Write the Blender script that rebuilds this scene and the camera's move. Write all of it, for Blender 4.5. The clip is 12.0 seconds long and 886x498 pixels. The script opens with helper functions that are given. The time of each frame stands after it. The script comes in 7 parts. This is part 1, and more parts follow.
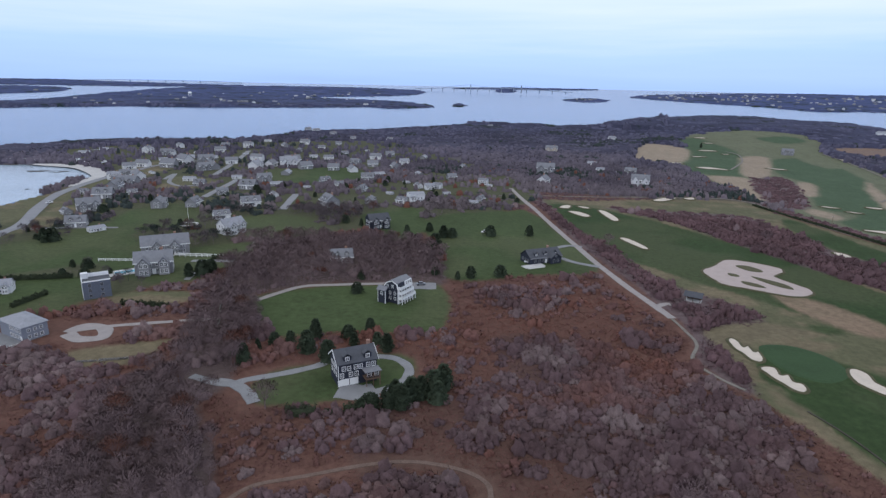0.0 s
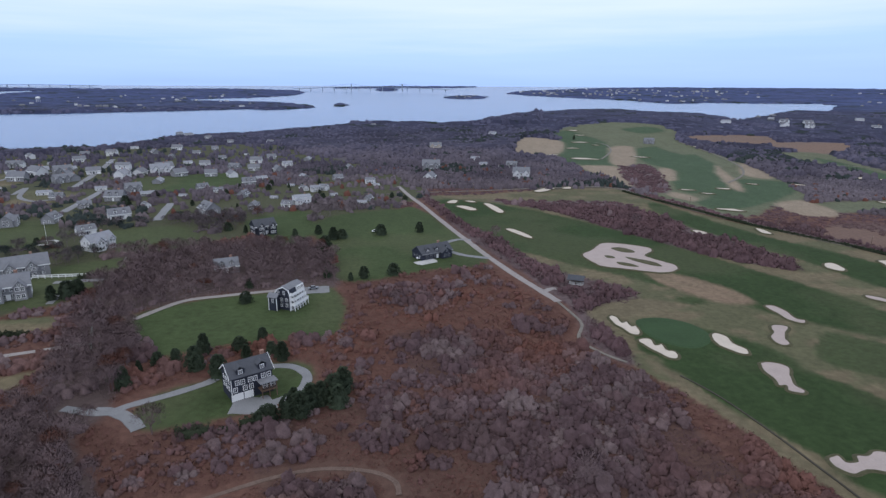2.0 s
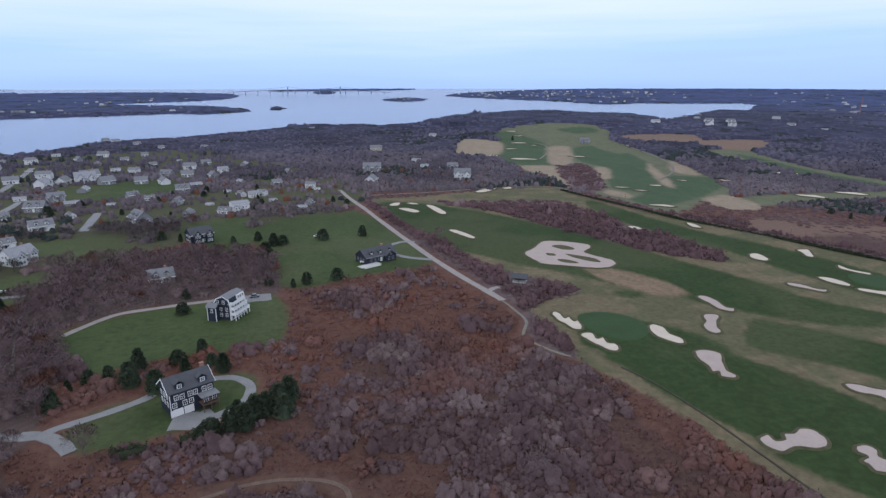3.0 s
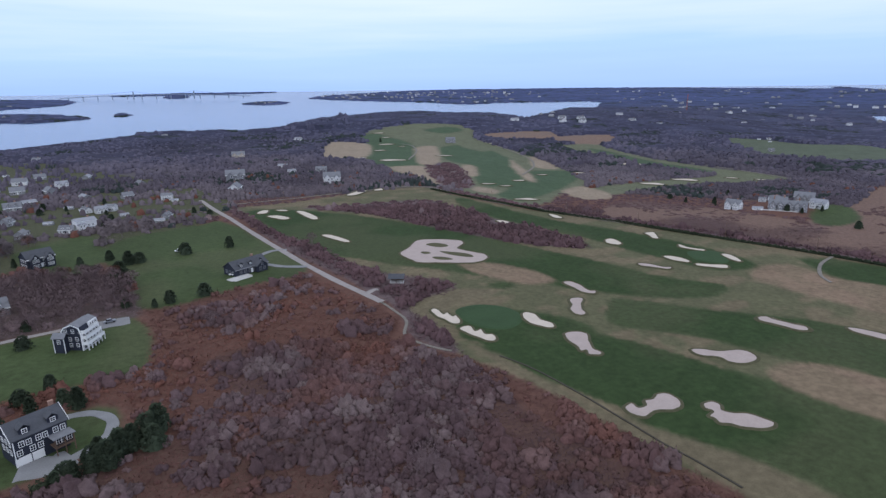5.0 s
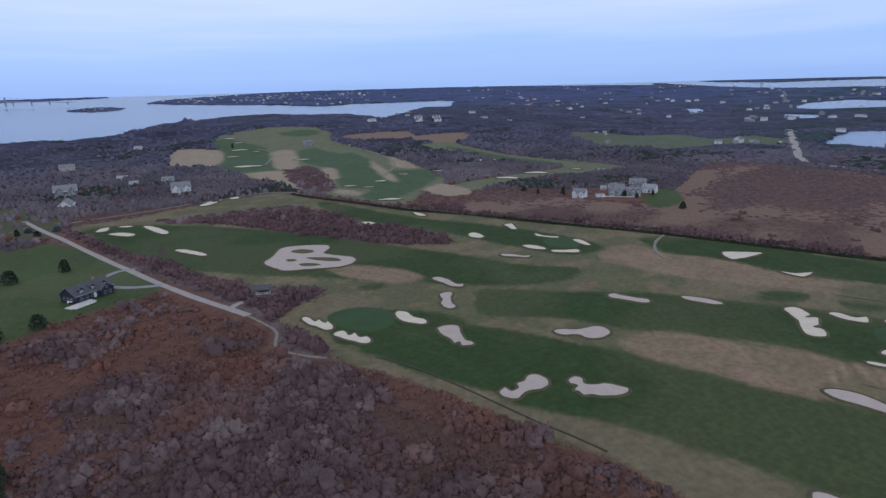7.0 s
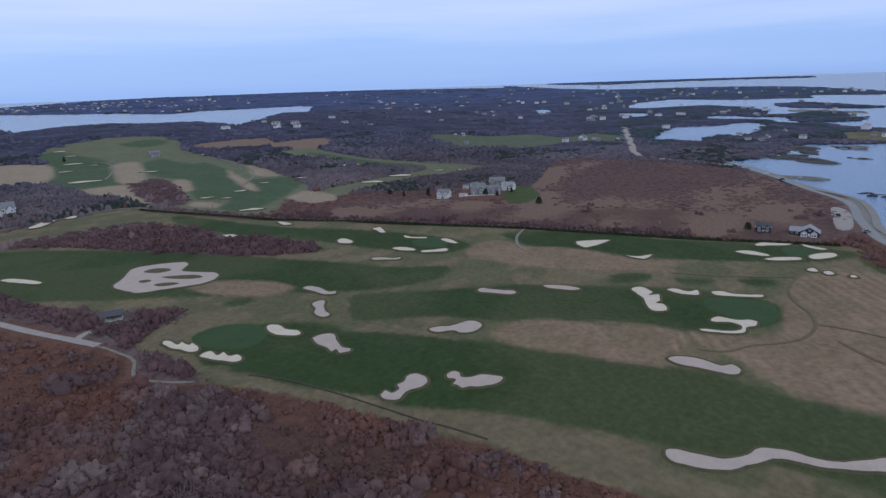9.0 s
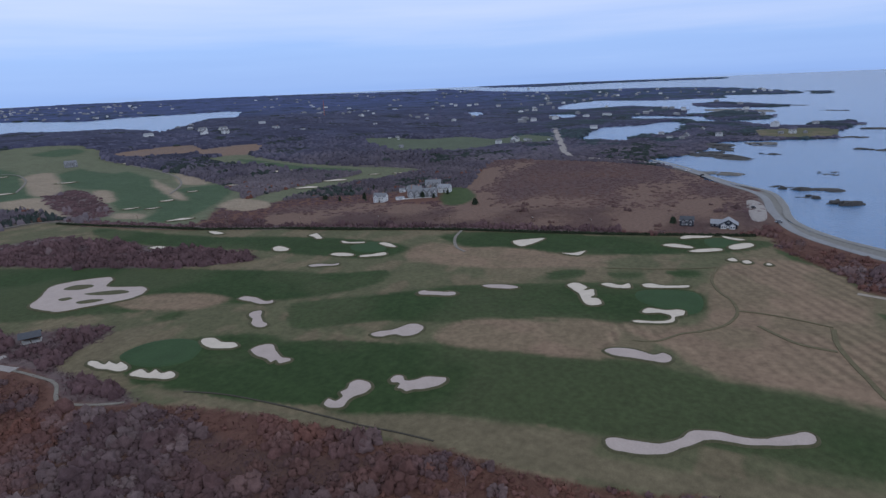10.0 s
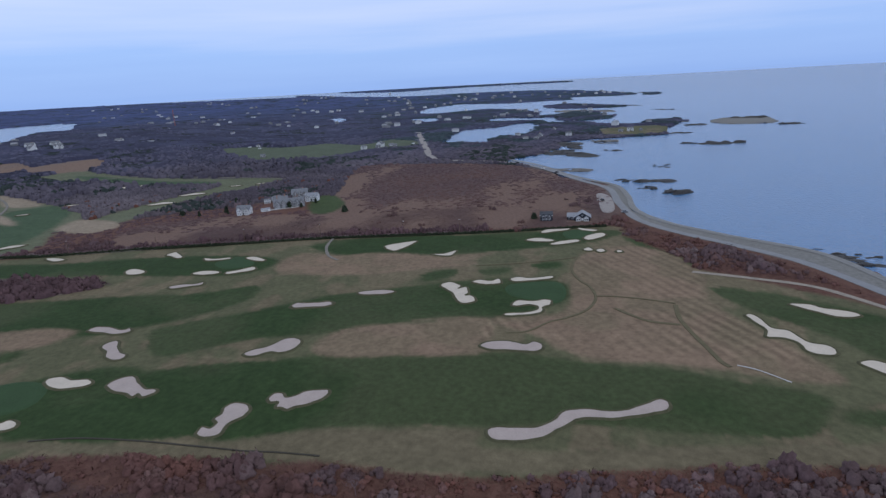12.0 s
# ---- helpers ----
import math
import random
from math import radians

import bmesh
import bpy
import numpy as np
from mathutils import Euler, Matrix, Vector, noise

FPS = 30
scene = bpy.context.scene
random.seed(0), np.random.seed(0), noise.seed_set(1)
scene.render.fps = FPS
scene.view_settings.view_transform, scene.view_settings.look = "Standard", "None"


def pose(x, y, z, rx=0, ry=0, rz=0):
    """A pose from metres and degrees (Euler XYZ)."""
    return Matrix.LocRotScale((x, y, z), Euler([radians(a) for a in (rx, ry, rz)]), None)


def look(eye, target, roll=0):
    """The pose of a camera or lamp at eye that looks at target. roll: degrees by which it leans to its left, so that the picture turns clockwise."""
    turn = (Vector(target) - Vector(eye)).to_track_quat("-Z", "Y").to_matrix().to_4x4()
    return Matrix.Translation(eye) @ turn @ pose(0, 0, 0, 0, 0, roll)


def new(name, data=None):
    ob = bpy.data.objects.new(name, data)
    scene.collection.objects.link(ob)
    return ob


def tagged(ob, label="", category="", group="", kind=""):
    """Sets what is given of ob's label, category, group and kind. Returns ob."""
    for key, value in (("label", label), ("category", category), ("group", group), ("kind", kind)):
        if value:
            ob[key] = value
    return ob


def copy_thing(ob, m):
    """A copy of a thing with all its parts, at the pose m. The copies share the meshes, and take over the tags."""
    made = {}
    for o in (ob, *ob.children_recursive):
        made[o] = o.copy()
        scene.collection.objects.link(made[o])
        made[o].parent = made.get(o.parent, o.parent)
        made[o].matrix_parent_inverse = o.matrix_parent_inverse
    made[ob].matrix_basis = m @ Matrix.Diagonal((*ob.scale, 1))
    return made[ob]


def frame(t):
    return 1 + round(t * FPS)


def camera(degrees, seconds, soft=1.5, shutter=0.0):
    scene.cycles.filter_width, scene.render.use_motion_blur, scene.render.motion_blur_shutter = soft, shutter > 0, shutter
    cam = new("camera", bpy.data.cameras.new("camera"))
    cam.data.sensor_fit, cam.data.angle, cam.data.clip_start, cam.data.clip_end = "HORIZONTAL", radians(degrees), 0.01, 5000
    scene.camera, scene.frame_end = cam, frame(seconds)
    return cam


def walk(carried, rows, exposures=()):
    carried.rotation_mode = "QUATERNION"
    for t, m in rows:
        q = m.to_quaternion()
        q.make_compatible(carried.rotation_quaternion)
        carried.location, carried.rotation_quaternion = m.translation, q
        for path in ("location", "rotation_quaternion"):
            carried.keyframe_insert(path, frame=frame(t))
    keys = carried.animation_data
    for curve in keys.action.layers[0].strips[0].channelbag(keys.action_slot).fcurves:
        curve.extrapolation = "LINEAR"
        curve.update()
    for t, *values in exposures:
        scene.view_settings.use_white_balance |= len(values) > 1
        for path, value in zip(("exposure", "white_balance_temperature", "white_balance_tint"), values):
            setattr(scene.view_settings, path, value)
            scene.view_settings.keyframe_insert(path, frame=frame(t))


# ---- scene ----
# ---- camera: hovers about 90 m over the shore and pans to the right ----
cam = camera(73.9, 12.0, soft=1.4)
ROWS = [
    (0, 0.00, 0.00, 90.00, 0.00, -15.70, 1.16),
    (0.5, 0.03, -0.19, 90.00, -2.42, -15.78, 0.85),
    (1, 0.04, -0.34, 89.98, -5.26, -15.82, 0.69),
    (1.5, 0.05, -0.43, 89.94, -8.08, -15.77, 0.43),
    (2, 0.05, -0.44, 89.88, -10.90, -15.69, 0.24),
    (2.5, 0.06, -0.41, 89.82, -13.71, -15.57, 0.05),
    (3, 0.07, -0.40, 89.79, -16.56, -15.47, -0.06),
    (5, 0.12, -0.54, 89.76, -29.07, -15.39, -0.74),
    (5.5, 0.10, -0.54, 89.79, -32.41, -15.42, -1.04),
    (6, 0.03, -0.52, 89.83, -35.73, -15.48, -1.24),
    (6.5, -0.12, -0.52, 89.89, -39.08, -15.54, -1.46),
    (7, -0.32, -0.57, 89.93, -42.43, -15.58, -1.58),
    (9, -1.21, -0.90, 90.01, -55.54, -15.60, -2.06),
    (9.5, -1.38, -0.92, 90.01, -58.66, -15.60, -2.29),
    (10, -1.48, -0.89, 90.04, -61.75, -15.54, -2.52),
    (10.5, -1.57, -0.90, 90.09, -64.89, -15.57, -2.71),
    (11, -1.69, -0.96, 90.19, -68.07, -15.60, -2.94),
    (11.5, -1.85, -1.05, 90.30, -71.27, -15.63, -3.06),
    (12, -2.04, -1.17, 90.43, -74.53, -15.67, -3.21),
]


def aim(x, y, z, yaw, pitch, roll):
    return look((x, y, z), (x - math.sin(radians(yaw)) * math.cos(radians(pitch)) * 50, y + math.cos(radians(yaw)) * math.cos(radians(pitch)) * 50, z + math.sin(radians(pitch)) * 50), roll)


# the clip darkens and cools a little as it turns to the open sea
walk(cam, [(t, aim(*row)) for t, *row in ROWS], [(0, 0.07, 6080, 9), (5.0, 0.07, 5920, 10), (6.6, -0.19, 5820, 9), (9.5, -0.31, 5780, 8), (12, -0.33, 5760, 8)])

# ---- light: a cloudy evening sky, a weak low sun behind the cloud ----
SUN_ELEVATION, SUN_AZIMUTH = 32.0, -150.0
world = bpy.data.worlds.new("evening_sky")
scene.world = world
world.use_nodes = True
wt = world.node_tree
wt.nodes.clear()


def wnode(kind, **values):
    n = wt.nodes.new(kind)
    for k, v in values.items():
        n.inputs[k].default_value = v
    return n


sky = wt.nodes.new("ShaderNodeTexSky")
sky.sky_type = "NISHITA"
sky.sun_disc = False
sky.sun_elevation = radians(SUN_ELEVATION)
sky.sun_rotation = radians(SUN_AZIMUTH)
coord = wt.nodes.new("ShaderNodeTexCoord")
split = wt.nodes.new("ShaderNodeSeparateXYZ")
wt.links.new(coord.outputs["Generated"], split.inputs[0])
stretch = wt.nodes.new("ShaderNodeMapping")
stretch.inputs["Scale"].default_value = (1.3, 1.3, 20.0)
wt.links.new(coord.outputs["Generated"], stretch.inputs[0])
streaks = wnode("ShaderNodeTexNoise", Scale=1.7, Detail=5.0, Roughness=0.5)
wt.links.new(stretch.outputs[0], streaks.inputs["Vector"])
wisp = wt.nodes.new("ShaderNodeMath")
wisp.operation = "MULTIPLY_ADD"
wisp.inputs[1].default_value = 0.11
wt.links.new(streaks.outputs[0], wisp.inputs[0])
wt.links.new(split.outputs[2], wisp.inputs[2])
layer = wt.nodes.new("ShaderNodeValToRGB")
ramp = layer.color_ramp
for place, colour in ((0.0, (0.30, 0.37, 0.50, 1)), (0.048, (0.36, 0.51, 0.88, 1)), (0.105, (0.41, 0.565, 0.93, 1)), (0.155, (0.58, 0.675, 0.96, 1)), (0.215, (0.735, 0.775, 0.965, 1)), (0.34, (0.68, 0.765, 0.99, 1)), (1.0, (0.50, 0.66, 1.0, 1))):
    stop = ramp.elements.new(place)
    stop.color = colour
ramp.elements.remove(ramp.elements[0])
ramp.elements.remove(ramp.elements[-1])
wt.links.new(wisp.outputs[0], layer.inputs[0])
clear = wnode("ShaderNodeBackground", Strength=0.012)
# brighter to the west, where the sun has gone behind the cloud
west = wt.nodes.new("ShaderNodeVectorMath")
west.operation = "DOT_PRODUCT"
west.inputs[1].default_value = (-0.86, 0.50, 0.0)
wt.links.new(coord.outputs["Generated"], west.inputs[0])
glow = wnode("ShaderNodeMapRange")
for key, value in (("From Min", -0.75), ("From Max", 0.85), ("To Min", 1.08), ("To Max", 1.12)):
    glow.inputs[key].default_value = value
wt.links.new(west.outputs["Value"], glow.inputs["Value"])
cloud = wnode("ShaderNodeBackground", Strength=1.0)
wt.links.new(glow.outputs[0], cloud.inputs["Strength"])
both = wt.nodes.new("ShaderNodeAddShader")
final = wt.nodes.new("ShaderNodeOutputWorld")
wt.links.new(sky.outputs[0], clear.inputs[0])
wt.links.new(layer.outputs[0], cloud.inputs[0])
wt.links.new(clear.outputs[0], both.inputs[0])
wt.links.new(cloud.outputs[0], both.inputs[1])
wt.links.new(both.outputs[0], final.inputs[0])

sun_data = bpy.data.lights.new("sun", "SUN")
sun_data.energy = 0.45
sun_data.angle = radians(14)
sun_data.color = (1.0, 0.93, 0.86)
sun = new("sun", sun_data)
sun.matrix_world = look((0, 0, 400), (400 * math.sin(radians(SUN_AZIMUTH)) * -1, -400 * math.cos(radians(SUN_AZIMUTH)), 400 - 400 * math.tan(radians(SUN_ELEVATION))))


# ---- materials ----
def material(name, colour, rough=0.8, spread=0.25, scale=1.0, fine=8.0, bump=0.2, metal=0.0, attribute="", islands=0.0, gloss=0.3):
    """A surface with stains at one scale and grain at another."""
    m = bpy.data.materials.new(name)
    m.use_nodes = True
    nt = m.node_tree
    bsdf = nt.nodes["Principled BSDF"]
    bsdf.inputs["Roughness"].default_value = rough
    bsdf.inputs["Metallic"].default_value = metal
    bsdf.inputs["Specular IOR Level"].default_value = gloss
    place = nt.nodes.new("ShaderNodeNewGeometry")
    broad = nt.nodes.new("ShaderNodeTexNoise")
    broad.inputs["Scale"].default_value = scale
    broad.inputs["Detail"].default_value = 3
    grain = nt.nodes.new("ShaderNodeTexNoise")
    grain.inputs["Scale"].default_value = scale * fine
    grain.inputs["Detail"].default_value = 4
    for n in (broad, grain):
        nt.links.new(place.outputs["Position"], n.inputs["Vector"])
    total = nt.nodes.new("ShaderNodeMath")
    total.operation = "ADD"
    nt.links.new(broad.outputs[0], total.inputs[0])
    nt.links.new(grain.outputs[0], total.inputs[1])
    last = total
    centre = 1.0
    if islands:
        piece = nt.nodes.new("ShaderNodeMath")
        piece.operation = "MULTIPLY_ADD"
        piece.inputs[1].default_value = islands
        nt.links.new(place.outputs["Random Per Island"], piece.inputs[0])
        nt.links.new(total.outputs[0], piece.inputs[2])
        last = piece
        centre += islands / 2
    span = nt.nodes.new("ShaderNodeMapRange")
    span.inputs["From Min"].default_value = centre - 0.5
    span.inputs["From Max"].default_value = centre + 0.5
    span.inputs["To Min"].default_value = 1 - spread
    span.inputs["To Max"].default_value = 1 + spread
    nt.links.new(last.outputs[0], span.inputs["Value"])
    mix = nt.nodes.new("ShaderNodeVectorMath")
    mix.operation = "SCALE"
    if attribute:
        tint = nt.nodes.new("ShaderNodeAttribute")
        tint.attribute_name = attribute
        nt.links.new(tint.outputs["Color"], mix.inputs[0])
    else:
        mix.inputs[0].default_value = colour
    nt.links.new(span.outputs[0], mix.inputs["Scale"])
    nt.links.new(mix.outputs[0], bsdf.inputs["Base Color"])
    if bump:
        relief = nt.nodes.new("ShaderNodeBump")
        relief.inputs["Strength"].default_value = bump
        relief.inputs["Distance"].default_value = 0.3 / scale
        nt.links.new(grain.outputs[0], relief.inputs["Height"])
        nt.links.new(relief.outputs[0], bsdf.inputs["Normal"])
    return m


GROUND = material("turf_and_soil", (0, 0, 0), 0.95, 0.40, 0.45, 9.0, 0.12, attribute="cover", gloss=0.1)
PLANT = material("twigs_and_leaves", (0, 0, 0), 0.95, 0.42, 0.14, 16.0, 0.0, attribute="cover", islands=0.14, gloss=0.05)
SAND_GREY = material("damp_grey_sand", (0.35, 0.292, 0.268), 0.95, 0.14, 0.25, 7.0, 0.25, gloss=0.1)
DRIVE = material("grey_drive_gravel", (0.20, 0.20, 0.205), 0.95, 0.2, 0.3, 9.0, 0.3, gloss=0.1)
SAND = material("bunker_sand", (0.475, 0.415, 0.35), 0.95, 0.16, 0.25, 7.0, 0.25, gloss=0.1)
LIP = material("bunker_lip_grass", (0.078, 0.074, 0.043), 0.95, 0.4, 0.6, 6.0, 0.5, gloss=0.1)
GREEN = material("putting_green", (0.036, 0.062, 0.028), 0.9, 0.2, 0.12, 9.0, 0.1, gloss=0.1)
GRAVEL = material("pale_gravel", (0.26, 0.235, 0.225), 0.95, 0.22, 0.3, 9.0, 0.3, gloss=0.1)
ASPHALT = material("worn_asphalt", (0.19, 0.19, 0.20), 0.9, 0.2, 0.2, 9.0, 0.2)
DIRT = material("bare_pink_soil", (0.125, 0.088, 0.072), 0.95, 0.35, 0.5, 6.0, 0.4, gloss=0.1)
DITCH = material("dark_ditch", (0.042, 0.036, 0.026), 0.9, 0.4, 0.4, 6.0, 0.4)
BEACH = material("beach_shingle", (0.40, 0.385, 0.37), 0.95, 0.2, 0.1, 10.0, 0.3)
SHINGLE = material("grey_shingle_bank", (0.19, 0.185, 0.18), 0.95, 0.25, 0.2, 10.0, 0.4)
PALEROCK = material("bare_pale_rock", (0.17, 0.16, 0.15), 0.9, 0.5, 0.1, 8.0, 0.8)
PATHWAY = material("trodden_sandy_path", (0.25, 0.215, 0.18), 0.95, 0.3, 0.3, 8.0, 0.3, gloss=0.1)
CARTWAY = material("worn_cart_path", (0.17, 0.155, 0.135), 0.95, 0.3, 0.3, 8.0, 0.3, gloss=0.1)
DARKGRASS = material("damp_green_track", (0.112, 0.096, 0.058), 0.95, 0.3, 0.4, 6.0, 0.4, gloss=0.1)
ROCK = material("wet_dark_rock", (0.055, 0.052, 0.052), 0.8, 0.5, 0.15, 7.0, 0.9)


def sea_material():
    m = material("sea_water", (0.032, 0.106, 0.24), 0.24, 0.1, 0.02, 20.0, 0.16, gloss=0.5)
    m.node_tree.nodes["Principled BSDF"].inputs["IOR"].default_value = 1.8
    return m


SEA = sea_material()
# pale base colour stands in for bright sky reflected in the cove
COVE_SHEEN = material("shallow_sandy_water", (0.25, 0.31, 0.36), 0.2, 0.15, 0.02, 20.0, 0.1, gloss=0.6)


# ---- plan ----
def lift(r):
    """The far land and sea rise gently, so that the sheet ends at the horizon."""
    return 69 * np.clip((r - 2600) / 2300, 0, 1) ** 1.5

def hill(x, y):
    """A low wooded ridge behind the village."""
    r, a = np.hypot(x, y), np.degrees(np.arctan2(x, y))
    s = np.clip((r - 850) / 500, 0, 1)
    side = np.clip((a + 12) / 14, 0, 1) * np.clip((62 - a) / 14, 0, 1)
    return 21 * s * s * (3 - 2 * s) * side * side * (3 - 2 * side) * np.clip((2160 - r) / 250, 0, 1)


def vnoise(x, y, seed=0):
    """Smooth value noise between 0 and 1."""
    xi, yi = np.floor(x), np.floor(y)
    u, v = x - xi, y - yi
    u, v = u * u * (3 - 2 * u), v * v * (3 - 2 * v)

    def corner(a, b):
        h = np.sin(a * 127.1 + b * 311.7 + seed * 74.7) * 43758.5453
        return h - np.floor(h)

    return (corner(xi, yi) * (1 - u) + corner(xi + 1, yi) * u) * (1 - v) + (corner(xi, yi + 1) * (1 - u) + corner(xi + 1, yi + 1) * u) * v


def fnoise(x, y, size, seed=0):
    return (vnoise(x / size, y / size, seed) * 4 + vnoise(x / size * 2.1, y / size * 2.1, seed + 1) * 2 + vnoise(x / size * 4.3, y / size * 4.3, seed + 2)) / 7


def rounded(points, closed=True, steps=6):
    """A smooth line through a few corner points."""
    p = np.array(points, float)
    n = len(p)
    out = []
    for i in range(n if closed else n - 1):
        a, b, c, d = (p[(i + k) % n] if closed else p[min(max(i + k, 0), n - 1)] for k in (-1, 0, 1, 2))
        for s in range(steps):
            t = s / steps
            out.append(0.5 * (2 * b + (c - a) * t + (2 * a - 5 * b + 4 * c - d) * t * t + (3 * b - a - 3 * c + d) * t**3))
    if not closed:
        out.append(p[-1])
    return np.array(out)


def within(poly, x, y):
    out = np.zeros(x.shape, bool)
    lo, hi = poly.min(0), poly.max(0)
    pick = np.nonzero((x >= lo[0]) & (x <= hi[0]) & (y >= lo[1]) & (y <= hi[1]))[0]
    if not len(pick):
        return out
    px, py = x[pick], y[pick]
    odd = np.zeros(px.shape, bool)
    for (x0, y0), (x1, y1) in zip(poly, np.roll(poly, -1, 0)):
        if y0 != y1:
            odd ^= ((y0 > py) != (y1 > py)) & (px < (x1 - x0) * (py - y0) / (y1 - y0) + x0)
    out[pick] = odd
    return out


PLAN = []


def zone(kind, points):
    PLAN.append((kind, points))


zone("land_mainland", [(-668, 641), (-561, 747), (-483, 866), (-323, 925), (-236, 1096), (-92, 1110), (67, 1161), (228, 1151), (292, 1144), (372, 1236), (556, 1446), (754, 1578), (811, 1372), (858, 1325), (824, 1126), (780, 1054), (974, 1194), (2161, 2236), (2000, 2450), (1753, 2608), (1491, 2976), (1142, 3743), (1552, 4094), (2229, 4241), (2783, 3971), (3465, 3393), (3785, 2576), (3908, 2088), (4145, 2197), (3589, 1244), (3701, 729), (3505, 203), (2857, -143), (2723, -62), (2772, 48), (2747, 139), (2515, 122), (2511, 234), (2444, 335), (2506, 470), (2570, 616), (2347, 643), (2187, 658), (1890, 573), (1826, 510), (1862, 464), (1961, 413), (1987, 344), (1821, 233), (1646, 163), (1532, 168), (1529, 114), (1627, 80), (1690, 55), (1617, 15), (1472, -7), (1424, -26), (1343, -7), (1308, 31), (1343, 83), (1445, 110), (1472, 175), (1503, 246), (1452, 272), (1365, 236), (1360, 173), (1325, 124)])
zone("land_mainland_east", [(1253, 98), (1268, 51), (1194, -2), (1154, -48), (1159, -74), (1237, -82), (1252, -120), (1258, -144), (1177, -140), (1098, -121), (1037, -108), (965, -98), (944, -71), (933, -37), (921, -7), (910, 27), (889, 49), (861, 64), (819, 54), (781, 63), (747, 68), (731, 85), (710, 99), (666, 107), (656, 96), (617, 58), (564, 32), (518, -9), (468.6, -20.3), (417.4, -23.0), (378.8, -41.5), (345.4, -73.8), (316.8, -107.0), (277.5, -120.5), (201.1, -139.9)])
zone("land_peninsula", [(-1548, 1513), (-1278, 1728), (-1066, 1933), (-733, 2014), (-462, 2156), (-272, 2256), (-183, 2196), (-55, 2428), (-240, 2885), (-526, 2983), (-674, 3155), (-231, 3574), (-192, 4166), (-767, 4361), (-1465, 4055), (-1660, 3309), (-1586, 2540), (-1546, 2094), (-1825, 1788)])
zone("land_west_point", [(-2809, 2773), (-2370, 3231), (-2035, 3271), (-1898, 2794), (-2260, 2222)])
zone("land_islet", [(36, 2607), (59, 2790), (76, 2627), (53, 2486)])
zone("land_far_island", [(653, 3332), (827, 3552), (886, 3335), (744, 3189)])
zone("land_north_island", [(352, 4296), (444, 4557), (492, 4339), (407, 4165)])
zone("land_northwest", [(-3228, 3194), (-2819, 3854), (-2598, 4067), (-2233, 4087), (-1773, 4161), (-1399, 4197), (-1737, 3823), (-2196, 3533), (-2475, 3377), (-2845, 2809)])
zone("land_east_strip", [(4418, 1996), (4691, 1223), (4734, 706), (4694, 272), (4531, 263), (4527, 675), (4425, 1154), (4223, 1461)])
zone("land_far_shore", [(43, 4582), (492, 4825), (1155, 4710), (895, 4596), (466, 4564)])
zone("water_cove", [(-596, 596), (-467, 616), (-435, 635), (-389, 615), (-336, 581), (-325, 545), (-333, 515), (-317, 454), (-320, 415), (-309.5, 298.6)])
zone("water_pond", [(914, 245), (1009, 257), (1148, 264), (1190, 223), (1211, 198), (1280, 180), (1280, 134), (1216, 117), (1068, 121), (1008, 137), (992, 157), (939, 171), (888, 166), (901, 207)])
zone("water_marsh_pond", [(1595, 518), (1613, 450), (1479, 391), (1434, 429)])
zone("water_far_pond", [(1756, 842), (1831, 822), (1627, 716), (1590, 741)])
zone("land_rock_island", [(1174, -186), (1231, -217), (1256, -265), (1230, -293), (1151, -294), (1098, -278), (1090, -231), (1111, -197)])
zone("land_reef_island", [(2017, 178), (2132, 125), (2022, 34), (1839, -73), (1796, 0), (1845, 123)])
zone("land_point_islet", [(2877, -177), (2887, -221), (2759, -241), (2690, -203)])
zone("land_spit", [(1533, 3147), (1684, 3294), (1740, 3003), (1752, 2748), (1741, 2576), (1584, 2577), (1541, 2768)])
zone("rough", [(81.4, 480.2), (83.0, 392.3), (98.7, 329.5), (100.1, 296.6), (109.4, 265.3), (131.7, 227.6), (102.6, 211.4), (101.2, 185.2), (98.4, 166.1), (96.1, 157.5), (102.8, 134.8), (109.5, 106.2), (109.5, 80.0), (119.7, 59.4), (131.2, 38.5), (111.0, 109.2), (113.3, 60.9), (116.3, 18.7), (134.5, -27.4), (144.9, -69.4), (152.1, -110.5), (201.1, -139.9), (241.1, -106.5), (257.4, -82.8), (280.9, -49.5), (307.4, -32.0), (340.6, -16.5), (366.9, -7.4), (353.6, 40.0), (325.5, 164.4), (311.7, 220.3), (298.5, 303.6), (272.1, 336.2), (251.0, 431.8), (247, 485), (179, 487), (117.9, 478.1), (78.9, 479.0)])
# far golf course: its grass colours are lightened to imitate distance haze
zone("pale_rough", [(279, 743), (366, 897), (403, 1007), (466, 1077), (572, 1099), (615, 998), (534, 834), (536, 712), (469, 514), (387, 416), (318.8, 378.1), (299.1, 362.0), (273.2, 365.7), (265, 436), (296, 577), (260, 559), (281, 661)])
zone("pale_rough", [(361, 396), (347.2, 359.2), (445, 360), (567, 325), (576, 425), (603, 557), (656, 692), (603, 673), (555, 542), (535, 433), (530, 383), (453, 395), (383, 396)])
zone("pale_tan", [(248, 779), (317, 943), (365, 873), (304, 757), (267, 731)])
zone("russet", [(588, 894), (693, 851), (633, 762), (561, 824)])
zone("russet", [(662, 790), (747, 751), (672, 672), (617, 730)])
zone("pale_rough", [(595, 704), (647, 682), (620, 606), (564, 584)])
zone("pale_fairway", [(613, 659), (599, 586), (568, 496), (559, 420), (544, 393), (535, 433), (538, 497), (560, 568)])
zone("pale_tan", [(341, 396), (376, 404), (361, 353), (331.3, 356.3)])
zone("thicket", [(334, 636), (357, 609), (320, 519), (284, 457), (266, 477), (290, 553)])
